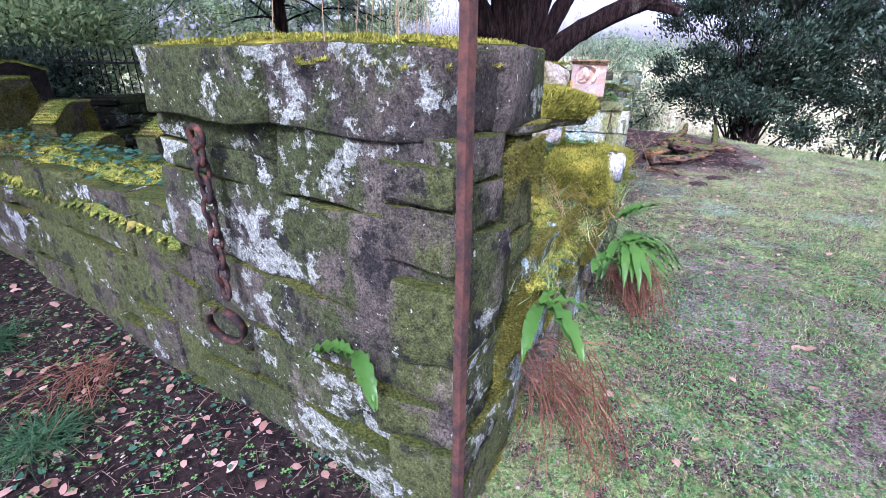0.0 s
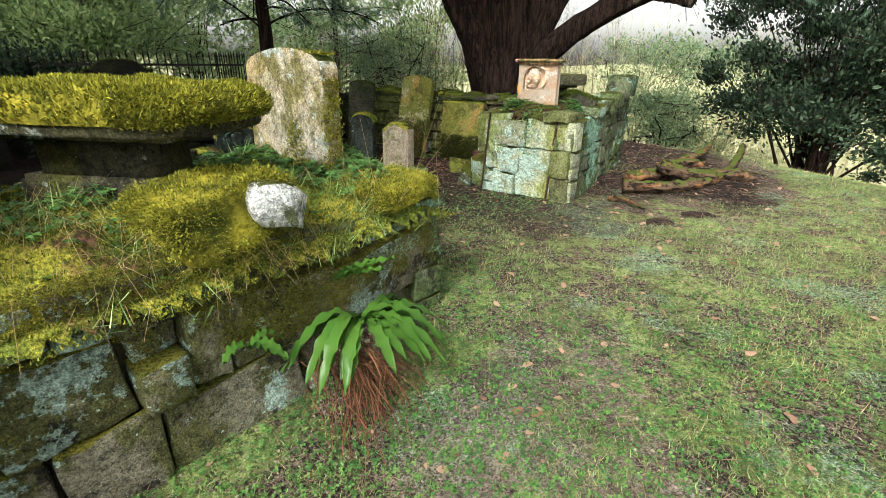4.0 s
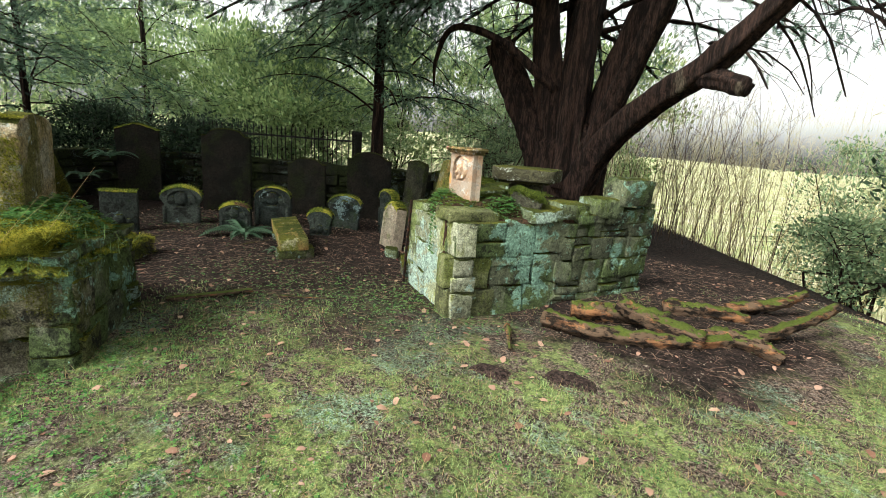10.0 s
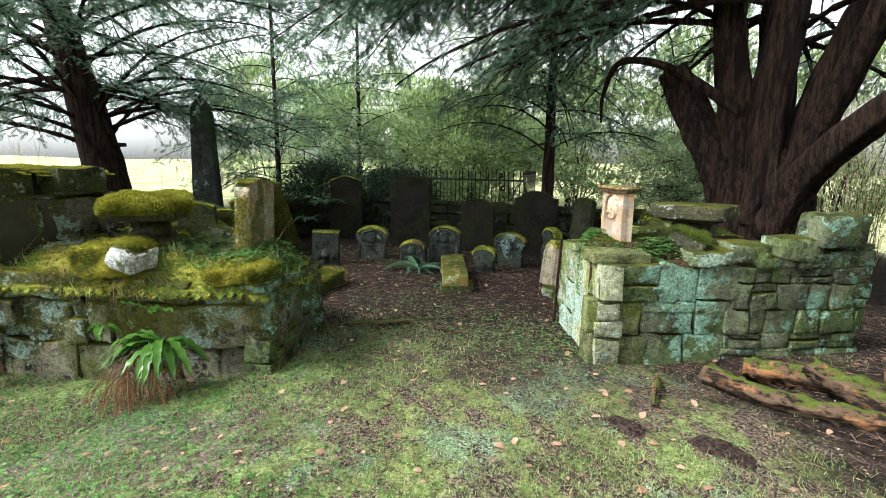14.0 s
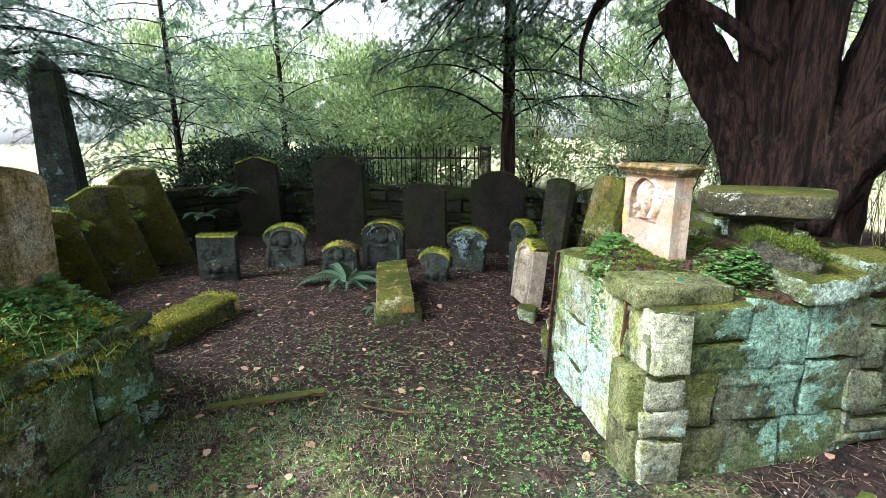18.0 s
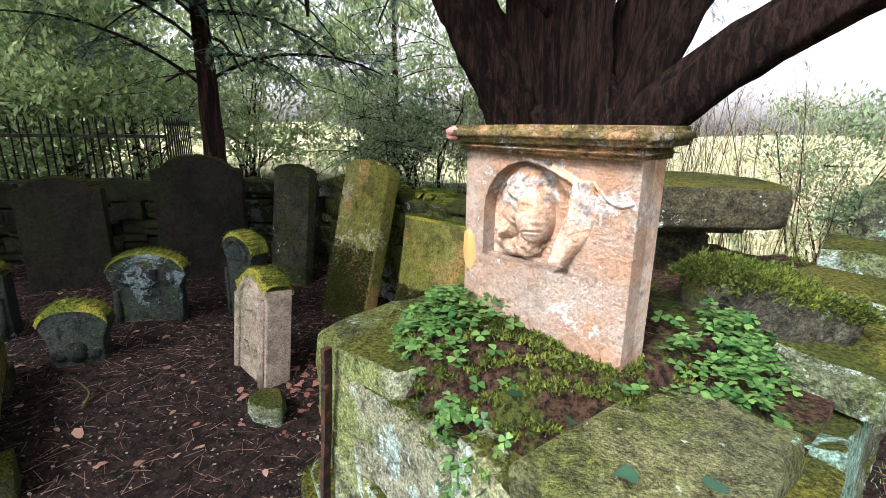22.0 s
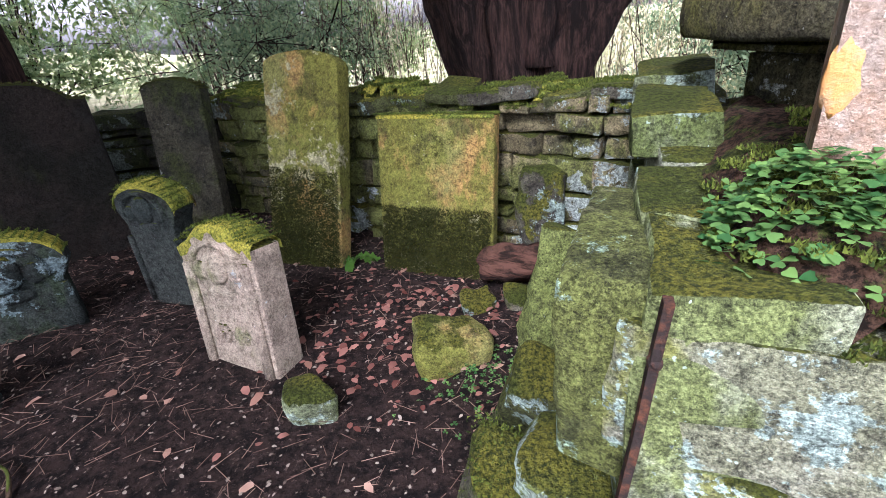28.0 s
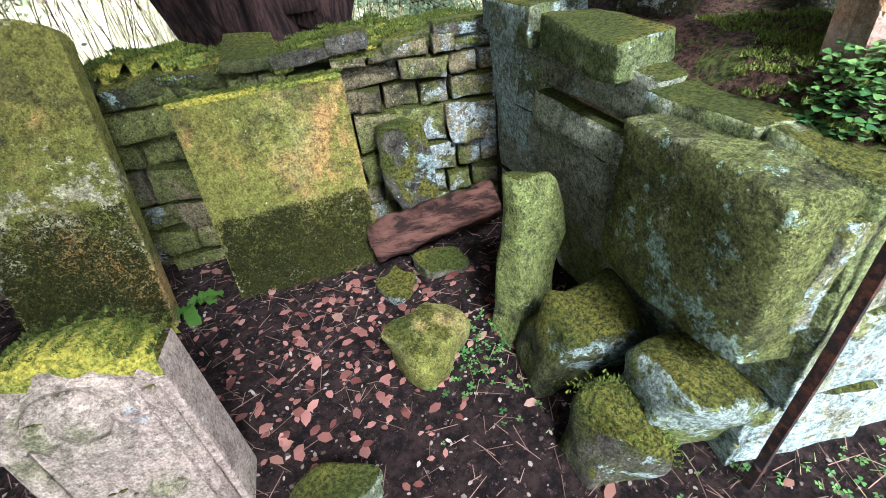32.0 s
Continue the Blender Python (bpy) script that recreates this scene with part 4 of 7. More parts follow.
chain = tagged(empty("wall_chain"), "rusted iron chain with a hinged collar hanging on the lichened pier", "chain")
chain_at = Vector((-1.57, 1.53, 0))
me = None
for k in range(9):
    m = pose(chain_at.x, chain_at.y, 1.225 - k * 0.068, 0, 0, -57 + 90 * (k % 2))
    if me is None:
        first = part("link", ring_mesh(0.024, 0.009, 1.75, 16, 6), M["rust_dark"], chain)
        first.matrix_basis, me = m, first.data
    else:
        link("link", me, None, chain, m)
staple = part("staple", ring_mesh(0.035, 0.013, 1.0), M["rust_dark"], chain)
staple.matrix_basis = pose(chain_at.x, chain_at.y, 1.28, 0, 0, -57)
collar_bm = bmesh.new()
for i in range(29):
    a = 2 * math.pi * (i / 28) * 0.93 + 1.8
    for rr, hh in ((0.075, -0.018), (0.075, 0.018), (0.083, 0.018), (0.083, -0.018)):
        collar_bm.verts.new((rr * math.cos(a), hh, rr * math.sin(a) * 1.05))
collar_bm.verts.ensure_lookup_table()
for i in range(28):
    for j in range(4):
        v = collar_bm.verts
        collar_bm.faces.new((v[4 * i + j], v[4 * i + (j + 1) % 4], v[4 * i + 4 + (j + 1) % 4], v[4 * i + 4 + j]))
collar = part("collar", collar_bm, M["rust_dark"], chain, "open rusted iron neck collar")
collar.matrix_basis = pose(chain_at.x - 0.02, chain_at.y - 0.03, 0.53, 12, 0, -40)


# ---- gravestones ----
def outline(kind, w, h):
    """The front outline of a headstone, from its lower left, going round."""
    pts = [(-w / 2, 0), (w / 2, 0)]
    s = h - 0.16 * w
    if kind == "flat":
        return pts + [(w / 2, h), (-w / 2, h)]
    if kind == "arch":
        r = w / 2
        return pts + [(r * math.cos(a), h - r * 0.62 + 0.62 * r * math.sin(a)) for a in np.linspace(0, math.pi, 13)]
    if kind == "gable":
        return pts + [(w / 2, h - 0.14 * w), (0.08 * w, h), (-0.08 * w, h), (-w / 2, h - 0.14 * w)]
    if kind == "segment":
        return pts + [(w / 2, s), *[(w * 0.5 * math.cos(a), s + 0.16 * w * math.sin(a)) for a in np.linspace(0.35, math.pi - 0.35, 9)], (-w / 2, s)]
    if kind == "mushroom":                       # a wide round head over a narrower shaft
        r = w / 2
        return [(-0.4 * w, 0), (0.4 * w, 0), (0.4 * w, h - 0.62 * r - 0.1), (r, h - 0.55 * r - 0.03)] + [(r * math.cos(a), h - r * 0.6 + 0.6 * r * math.sin(a)) for a in np.linspace(0.15, math.pi - 0.15, 11)] + [(-r, h - 0.55 * r - 0.03), (-0.4 * w, h - 0.62 * r - 0.1)]
    top = [(w / 2, s), (w * 0.40, s + 0.01), (w * 0.36, s + 0.05 * w)]
    top += [(w * 0.34 * math.cos(a), s + 0.05 * w + 0.12 * w * math.sin(a)) for a in np.linspace(0.2, math.pi - 0.2, 9)]
    return pts + top + [(-w * 0.36, s + 0.05 * w), (-w * 0.40, s + 0.01), (-w / 2, s)]


def extrude_outline(pts, y0, y1, bevel=0.012, seed=0, rough=0.01):
    bm = bmesh.new()
    f = [bm.verts.new((x, y0, z)) for x, z in pts]
    g = [bm.verts.new((x, y1, z)) for x, z in pts]
    bm.faces.new(f)
    bm.faces.new(g[::-1])
    for k in range(len(f)):
        j = (k + 1) % len(f)
        bm.faces.new((f[j], f[k], g[k], g[j]))
    bmesh.ops.recalc_face_normals(bm, faces=bm.faces)
    if bevel:
        bmesh.ops.bevel(bm, geom=[e for e in bm.edges if e.is_manifold and e.calc_face_angle(0) > 0.35], offset=bevel, segments=2, affect="EDGES", profile=0.6)
    for v in bm.verts:
        v.co += wobble(v.co, 4, rough, seed)
    return bm


def moss_cap(parent, pts, d, thick, seed, material=None):
    """A cushion of moss along the upper edge of an outline."""
    low = max(z for _, z in pts) * 0.72
    run = [p for p in pts if p[1] > low]
    bm = bmesh.new()
    rows = []
    rr = random.Random(seed)
    dense = []
    for a, b in zip(run, run[1:]):
        L = math.hypot(b[0] - a[0], b[1] - a[1])
        k = max(1, int(L / 0.03))
        dense += [(a[0] + (b[0] - a[0]) * i / k, a[1] + (b[1] - a[1]) * i / k) for i in range(k)]
    dense.append(run[-1])
    for i, (x, z) in enumerate(dense):
        t = thick * (0.7 + 0.6 * noise.noise((x * 9, z * 9, seed)))
        row = [bm.verts.new((x + rr.uniform(-0.004, 0.004), y + rr.uniform(-0.004, 0.004), z + q)) for y, q in
               ((-d * 0.51, -thick * 1.3), (-d * 0.54, 0), (-d * 0.38, t), (0, t * 1.25), (d * 0.38, t), (d * 0.54, 0), (d * 0.51, -thick * 1.1))]
        rows.append(row)
    for p, q in zip(rows, rows[1:]):
        for j in range(6):
            bm.faces.new((p[j], q[j], q[j + 1], p[j + 1]))
    bed_ob = part("moss_cap", bm, material or M["moss_bed"], parent, "cushion of green moss")
    cs = [(x, rr.uniform(-d * 0.55, d * 0.55), z + thick) for x, z in dense for _ in range(40)]
    return as_stuff("moss_fuzz", cs, np.tile([0, 0, 1.0], (len(cs), 1)), (0.006, 0.013), M["moss_dark"] if thick < 0.005 else M["moss_green"], bed_ob, 4, seed, 0.5)


def headstone(kind, x, y, yaw, w, h, d, material, label, lean=0.0, side=0.0, z=-0.08, cap=0.0, carve="", panel=False, group="gravestones"):
    """A gravestone facing -y before it is turned by yaw; lean tips it back (minus), side tips it sideways."""
    ob = empty("gravestone", (x, y, z))
    ob.matrix_basis = pose(x, y, z, 0, 0, yaw) @ pose(0, 0, 0, lean, side, 0)
    pts = outline(kind, w, h)
    body = part("slab", extrude_outline(pts, -d / 2, d / 2, 0.012, x * 7 + y), material, ob, smooth=False)
    if carve:
        zc = h - 0.33 * w if carve != "low" else h * 0.4
        bm = bmesh.new()
        blob(bm, (0, -d / 2, zc), (0.075 * w / 0.45, 0.035, 0.085 * w / 0.45), 1, 0.12)
        for s in (-1, 1):
            blob(bm, (s * 0.24 * w, -d / 2 + 0.004, zc - 0.02), (0.12 * w, 0.022, 0.05 * w / 0.45), 2 + s, 0.3)
        blob(bm, (0, -d / 2 + 0.004, zc - 0.11 * w / 0.45), (0.2 * w, 0.016, 0.03), 5, 0.3)
        part("carved_relief", bm, material, body, "worn winged emblem carved in relief")
        if carve == "high":
            ring = bmesh.new()
            rows = []
            for k in range(19):
                a_ = math.pi * (k / 18 * 1.16 - 0.08)
                rows.append([ring.verts.new((math.cos(a_) * f * w, -d / 2 + dy, zc - 0.03 * w + math.sin(a_) * f * w * 0.8)) for f, dy in ((0.29, 0.004), (0.3, -0.018), (0.345, -0.022), (0.36, 0.004))])
            for p, q in zip(rows, rows[1:]):
                for k in range(3):
                    ring.faces.new((p[k], p[k + 1], q[k + 1], q[k]))
            part("arch_moulding", ring, material, body, "raised arch carved over the emblem")
            if not panel:
                for s in (-1, 1):
                    roll = bmesh.new()
                    bmesh.ops.create_cone(roll, cap_ends=True, segments=12, radius1=0.05 * w, radius2=0.045 * w, depth=zc * 0.62, matrix=Matrix.Translation((s * 0.4 * w, -d / 2, zc * 0.45)))
                    part("side_roll", roll, material, body, "worn carved side column")
    if panel:
        for s in (-1, 1):
            ribs = bmesh.new()
            bmesh.ops.create_cube(ribs, size=1, matrix=Matrix.Translation((s * (w / 2 - 0.045), -d / 2 - 0.006, h * 0.42)) @ Matrix.Diagonal((0.045, 0.03, h * 0.8, 1)))
            bmesh.ops.bevel(ribs, geom=ribs.edges[:], offset=0.008, segments=2, affect="EDGES")
            part("pilaster", ribs, material, body, "narrow carved side pilaster")
            rose = bmesh.new()
            for k in range(6):
                a_ = k * math.pi / 3
                blob(rose, (s * 0.13 * w + 0.028 * math.cos(a_), -d / 2, h * 0.34 + 0.028 * math.sin(a_)), (0.02, 0.014, 0.02), k, 0.2)
            blob(rose, (s * 0.13 * w, -d / 2 - 0.006, h * 0.34), (0.014, 0.014, 0.014), 3, 0.1)
            part("rosette", rose, material, body, "small worn rosette")
    if cap:
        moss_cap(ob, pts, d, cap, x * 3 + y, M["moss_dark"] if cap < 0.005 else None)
    return tagged(ob, label, "gravestone", group)


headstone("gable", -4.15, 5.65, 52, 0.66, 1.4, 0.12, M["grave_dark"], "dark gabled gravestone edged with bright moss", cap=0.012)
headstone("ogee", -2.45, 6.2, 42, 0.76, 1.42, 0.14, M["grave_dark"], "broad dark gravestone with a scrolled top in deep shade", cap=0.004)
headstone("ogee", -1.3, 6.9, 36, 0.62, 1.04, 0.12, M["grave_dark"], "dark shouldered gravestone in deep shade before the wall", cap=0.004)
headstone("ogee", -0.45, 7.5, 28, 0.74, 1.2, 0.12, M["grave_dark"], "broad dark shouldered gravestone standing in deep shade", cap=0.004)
headstone("segment", 0.36, 7.6, -10, 0.4, 1.14, 0.1, M["grave_grey"], "narrow leaning grey-green gravestone with pale specks", lean=-5, side=3, cap=0.004)
tall = headstone("segment", 1.2, 7.04, -27, 0.5, 1.26, 0.11, M["grave_ochre"], "tall leaning gravestone, yellow-green above and mossy below", lean=-12, side=3)
square = headstone("flat", 1.96, 6.68, -28, 0.64, 0.9, 0.09, M["grave_ochre"], "square ochre gravestone with a mossy lower half", lean=-10, cap=0.01)
headstone("flat", -1.8, 4.2, 60, 0.4, 0.6, 0.2, M["grave_green"], "short square gravestone with a mossy slab top and worn carving", cap=0.012, carve="low", side=2)
headstone("mushroom", -1.8, 5.03, 50, 0.54, 0.62, 0.16, M["grave_green"], "small round-topped gravestone with a carved head and a mossy crest", cap=0.018, carve="high")
headstone("arch", -1.12, 5.4, 44, 0.42, 0.44, 0.16, M["grave_green"], "low round-topped gravestone capped with bright moss", cap=0.02, carve="high")
headstone("arch", -0.95, 5.92, 40, 0.52, 0.66, 0.16, M["grave_green"], "round-topped gravestone with a worn carved face", cap=0.012, carve="high")
headstone("mushroom", 0.05, 5.9, 30, 0.36, 0.46, 0.12, M["grave_green"], "small scroll-topped gravestone thick with moss", cap=0.022, carve="low")
headstone("mushroom", -0.1, 6.56, 24, 0.52, 0.6, 0.13, M["grave_green"], "round-headed gravestone with a carved cherub-like emblem", cap=0.01, carve="high")
headstone("mushroom", 0.58, 6.74, -22, 0.38, 0.74, 0.13, M["grave_green"], "round-headed gravestone carved with drapery", cap=0.014, carve="high", side=1)
headstone("ogee", 1.13, 6.1, -30, 0.42, 0.66, 0.15, M["grave_pale"], "pale leaning gravestone with a thick mossy top and carved frame", lean=-8, cap=0.03, carve="high", panel=True, side=-5)
lean_a = headstone("gable", -2.5, 3.5, 82, 0.5, 1.2, 0.16, M["mossy_grave"], "tall moss-covered gravestone leaning sideways", side=-14, cap=0.008)
lean_b = headstone("gable", -3.1, 4.05, 74, 0.52, 1.36, 0.16, M["mossy_grave"], "tall mossy gravestone leaning behind another", side=-16, cap=0.01)
lean_c = headstone("arch", -2.15, 2.95, 84, 0.5, 1.0, 0.16, M["mossy_grave"], "mossy round-topped gravestone leaning beside the low wall", side=-12, cap=0.008)
headstone("gable", -1.5, 2.45, 70, 0.44, 1.14, 0.14, M["mossy"], "mossy low gravestone standing behind the wall top", side=-4, cap=0.014)

for st, w, h, d in ((lean_a, 0.5, 1.1, 0.16), (lean_b, 0.52, 1.25, 0.16), (lean_c, 0.5, 0.9, 0.16)):
    pts = [(rnd.uniform(-w * 0.47, w * 0.47), -d / 2 - 0.003, rnd.uniform(0.02, h)) for _ in range(12000)]
    pts = [p for p in pts if noise.noise((p[0] * 4, p[2] * 4, w * 9)) + 0.5 * noise.noise((p[0] * 13, p[2] * 13, 2)) + 0.4 * rnd.random() > 0.12]
    as_stuff("moss_growth", pts, np.tile([0, -0.8, 0.3], (len(pts), 1)), (0.007, 0.016), M["moss_face"], st, 3, 3, 0.6)["label"] = "brownish-green moss growing down the face"
for st, w, h, d, hi in ((tall, 0.5, 0.72, 0.11, 0.62), (square, 0.64, 0.5, 0.09, 0.44)):
    pts = [(rnd.uniform(-w * 0.48, w * 0.48), -d / 2 - 0.003, rnd.uniform(0.02, hi)) for _ in range(15000)]
    pts = [p for p in pts if rnd.random() < (1.25 - p[2] / hi) * 1.2 + 0.3 * noise.noise((p[0] * 9, p[2] * 9, 2))]
    as_stuff("moss_growth", pts, np.tile([0, -0.8, 0.3], (len(pts), 1)), (0.008, 0.018), M["moss_dark"], st, 3, 3, 0.6)["label"] = "dark mat of moss on the lower face"

grave_slab = tagged(empty("grave_slab"), "mossy yellow-green ledger slab raised on low stones", "grave slab")
grave_slab.matrix_basis = pose(0.25, 5.17, 0.0, 0, 0, 55)
slab_at(grave_slab, "top_slab", (0.32, 1.24, 0.14), pose(0, 0, 0.18, 1.5, -3, 0), M["grave_ochre"], 4, 0.006, 6, 0.1)
slab_at(grave_slab, "support_stone", (0.4, 0.2, 0.14), pose(0.02, -0.52, 0.05, 0, 0, 4), M["mossy"], 5, 0.012)
slab_at(grave_slab, "support_stone", (0.34, 0.2, 0.14), pose(0, 0.45, 0.05, 0, 0, -6), M["mossy"], 6, 0.012)


# ---- tombs on the piers ----
panel_thing = tagged(empty("carved_tomb_panel"), "pink sandstone tomb panel carved with a head in an arched niche", "tomb panel")
panel_thing.matrix_basis = pose(2.775, 5.085, 0.895, 0, 0, -33)
PW, PH = 0.43, 0.44
arch_pts = [(-0.155, 0.2)] + [(-0.035 + 0.12 * math.cos(a), 0.305 + 0.12 * math.sin(a)) for a in np.linspace(math.pi, 0, 15)] + [(0.085, 0.2)]
arch_pts = [(x, z) for x, z in arch_pts]


def niche_front():
    """The front layer of the panel, with the arched niche cut through it."""
    bm = bmesh.new()
    outer = [(-PW / 2, -0.06), (PW / 2, -0.06), (PW / 2, PH), (-PW / 2, PH)]
    rings = []
    for pts in (outer, arch_pts):
        vs = [bm.verts.new((x, -0.1, z)) for x, z in pts]
        rings.append([bm.edges.new((vs[k], vs[(k + 1) % len(vs)])) for k in range(len(vs))])
    bmesh.ops.triangle_fill(bm, edges=rings[0] + rings[1], use_beauty=True, use_dissolve=False)
    cut = [f for f in bm.faces if -0.13 < f.calc_center_median().x < 0.07 and 0.2 < f.calc_center_median().z < 0.426 and
           all(any(abs(v.co.x - x) < 1e-4 and abs(v.co.z - z) < 1e-4 for x, z in arch_pts) for v in f.verts)]
    bmesh.ops.delete(bm, geom=cut, context="FACES_ONLY")
    out = bmesh.ops.extrude_face_region(bm, geom=bm.faces[:])
    bmesh.ops.translate(bm, vec=(0, 0.045, 0), verts=[g for g in out["geom"] if isinstance(g, bmesh.types.BMVert)])
    return bm


part("front", niche_front(), M["plaque"], panel_thing, smooth=False)
bm = bmesh.new()
bmesh.ops.create_cube(bm, size=1, matrix=Matrix.Translation((0, -0.033, PH / 2 - 0.03)) @ Matrix.Diagonal((PW - 0.004, 0.054, PH + 0.058, 1)))
part("back_block", bm, M["plaque"], panel_thing, smooth=False)
for k, (ow, od, z0, z1) in enumerate([(0.455, 0.15, PH, PH + 0.022), (0.495, 0.18, PH + 0.022, PH + 0.058)]):
    bm = bmesh.new()
    bmesh.ops.create_cube(bm, size=1, matrix=Matrix.Translation((0, -0.054, (z0 + z1) / 2)) @ Matrix.Diagonal((ow, od, z1 - z0, 1)))
    bmesh.ops.bevel(bm, geom=bm.edges[:], offset=0.012, segments=3, affect="EDGES")
    bmesh.ops.subdivide_edges(bm, edges=bm.edges[:], cuts=1)
    for v in bm.verts:
        v.co += wobble(v.co, 9, 0.006, k)
    part("cornice", bm, M["cornice"], panel_thing, "moulded and chipped cornice")


def dome(x, z, cx, cz, rx, rz, h, turn=0.0, sharp=0.5):
    """Height of a rounded swelling over an ellipse."""
    c, s = math.cos(turn), math.sin(turn)
    u, w = ((x - cx) * c + (z - cz) * s) / rx, (-(x - cx) * s + (z - cz) * c) / rz
    q = 1 - u * u - w * w
    return h * q ** sharp if q > 0 else -1.0


def head_height(x, z):
    """Relief of the worn head: it is turned to the right, with waved hair falling to a roll behind the neck."""
    a = math.atan2(z - 0.315, x + 0.03)
    skull = dome(x, z, -0.052, 0.333, 0.066, 0.08, 0.05, 0.0, 0.6)
    face = dome(x, z, -0.025, 0.309, 0.043, 0.066, 0.064, 0.12, 0.5)
    side = dome(x, z, -0.094, 0.305, 0.026, 0.05, 0.036, 0.2) + 0.003 * math.sin(z * 210)
    lock = dome(x, z, -0.098, 0.268, 0.036, 0.026, 0.046, 0.35) + 0.0035 * math.sin((x - z) * 190)
    curl = dome(x, z, -0.116, 0.242, 0.022, 0.022, 0.036)
    bust = dome(x, z, -0.07, 0.23, 0.062, 0.026, 0.028) + 0.003 * math.sin(x * 150 + z * 70)
    neck = dome(x, z, -0.04, 0.25, 0.03, 0.034, 0.036)
    if skull > 0:
        skull += 0.0045 * math.sin(7 * a + 9 * noise.noise((x * 26, z * 26, 3))) + 0.003 * noise.noise((x * 60, z * 60, 8))
    if face > 0:
        bump = 0.013 * math.exp(-((x - 0.004 - 0.12 * (0.318 - z)) / 0.006) ** 2 - ((z - 0.318) / 0.02) ** 2)              # nose
        bump += 0.009 * math.exp(-((x - 0.008) / 0.008) ** 2 - ((z - 0.301) / 0.007) ** 2)
        bump += 0.006 * math.exp(-((x + 0.004) / 0.013) ** 2 - ((z - 0.284) / 0.004) ** 2) + 0.005 * math.exp(-((x + 0.006) / 0.011) ** 2 - ((z - 0.274) / 0.004) ** 2)   # lips
        bump -= 0.005 * math.exp(-((x + 0.005) / 0.014) ** 2 - ((z - 0.279) / 0.002) ** 2)
        bump += 0.006 * math.exp(-((x + 0.01) / 0.014) ** 2 - ((z - 0.255) / 0.009) ** 2)                                  # chin
        for ex, ez in ((-0.024, 0.328), (0.011, 0.333)):
            bump -= 0.009 * math.exp(-((x - ex) / 0.012) ** 2 - ((z - ez) / 0.008) ** 2)                                   # eye hollows
            bump += 0.007 * math.exp(-((x - ex) / 0.008) ** 2 - ((z - ez + 0.001) / 0.004) ** 2)
            bump += 0.005 * math.exp(-((x - ex) / 0.014) ** 2 - ((z - ez - 0.014) / 0.004) ** 2)                           # brows
        face += bump
    return max(skull, face, side, lock, curl, bust, neck)


def drapery_height(x, z):
    """Relief of the hanging cloth: it falls from the knot, bellies out and tapers to a torn end, with a thin ribbon at its side."""
    f = max(0.0, min(1.0, (z - 0.225) / 0.17))
    mid = 0.062 + 0.044 * f + 0.014 * math.sin(f * 3.1)
    half = 0.017 + 0.016 * math.sin(min(1.0, f * 1.15) * 3.0)
    t = (x - mid) / half
    cloth = 0.03 * (1 - t * t) ** 0.5 + 0.005 * math.sin(t * 4 + z * 46) if abs(t) < 1 and 0.225 < z < 0.397 else -1.0
    low = 0.392 - 0.036 * math.sin(min(1.0, max(0.0, (x - 0.125) / 0.085)) * 2.3)
    tail = 0.008 - abs(z - low) * 1.3 if 0.12 < x < 0.208 else -1.0
    up_ = 0.416 - 0.028 * (x - 0.03) / 0.06
    bow = 0.016 - abs(z - up_) * 1.2 if 0.03 < x < 0.11 else -1.0
    return max(cloth, tail, bow)


def relief_mesh(name, height, x0, x1, z0, z1, back, step, label):
    """A carved relief as one sheet: rises from the block where the height is above nothing."""
    ids, verts, tris = {}, [], []
    nx, nz = int((x1 - x0) / step), int((z1 - z0) / step)
    for j in range(nz + 1):
        for i in range(nx + 1):
            x, z = x0 + i * step, z0 + j * step
            h = max(height(x, z), -0.006)
            if h > -0.006 or any(height(x + dx * step, z + dz * step) > 0 for dx, dz in ((1, 0), (-1, 0), (0, 1), (0, -1))):
                h += 0.0016 * noise.noise((x * 60, z * 60, 1)) + 0.0008 * noise.noise((x * 160, z * 160, 4))
                ids[i, j] = len(verts)
                verts.append((x, back - h, z))
    for (i, j), a in ids.items():
        b, c, d = ids.get((i + 1, j)), ids.get((i + 1, j + 1)), ids.get((i, j + 1))
        if b is not None and c is not None and d is not None:
            tris += [(a, b, c), (a, c, d)]
    ob = from_arrays(name, verts, tris, M["plaque"], panel_thing, smooth=True)
    ob["label"] = label
    return ob


relief_mesh("carved_head", head_height, -0.165, 0.065, 0.19, 0.43, -0.062, 0.0022, "worn plain carved head in relief")
relief_mesh("carved_drapery", drapery_height, 0.02, 0.22, 0.21, 0.43, -0.098, 0.0025, "fragment of carved drapery in relief")
bm = bmesh.new()
blob(bm, (-0.2, -0.097, 0.2), (0.024, 0.007, 0.06), 3, 0.22, 3)
n = Nodes("orange_lichen_stone", 0.9)
n.bump(n.noise(70, 5, 0.7), 0.8, 0.01)
M["orange"] = n.colour(n.mix(n.step(n.noise(14, 5, 0.7), 0.42, 0.62), (0.5, 0.25, 0.08), n.mix(n.noise(60, 3, 0.7), (0.22, 0.12, 0.06), (0.55, 0.36, 0.2))))
part("flaked_corner", bm, M["orange"], panel_thing, "orange flaked corner of the stone")


bm = bmesh.new()
blob(bm, (-0.23, -0.122, PH + 0.04), (0.02, 0.026, 0.017), 6, 0.3, 3)
n = Nodes("pink_broken_stone", 0.9)
n.bump(n.noise(60, 5, 0.7), 0.8, 0.008)
M["pink"] = n.colour(n.mix(n.noise(30, 4, 0.7), (0.34, 0.12, 0.1), (0.5, 0.26, 0.22)))
part("broken_end", bm, M["pink"], panel_thing, "pink freshly broken cornice end")


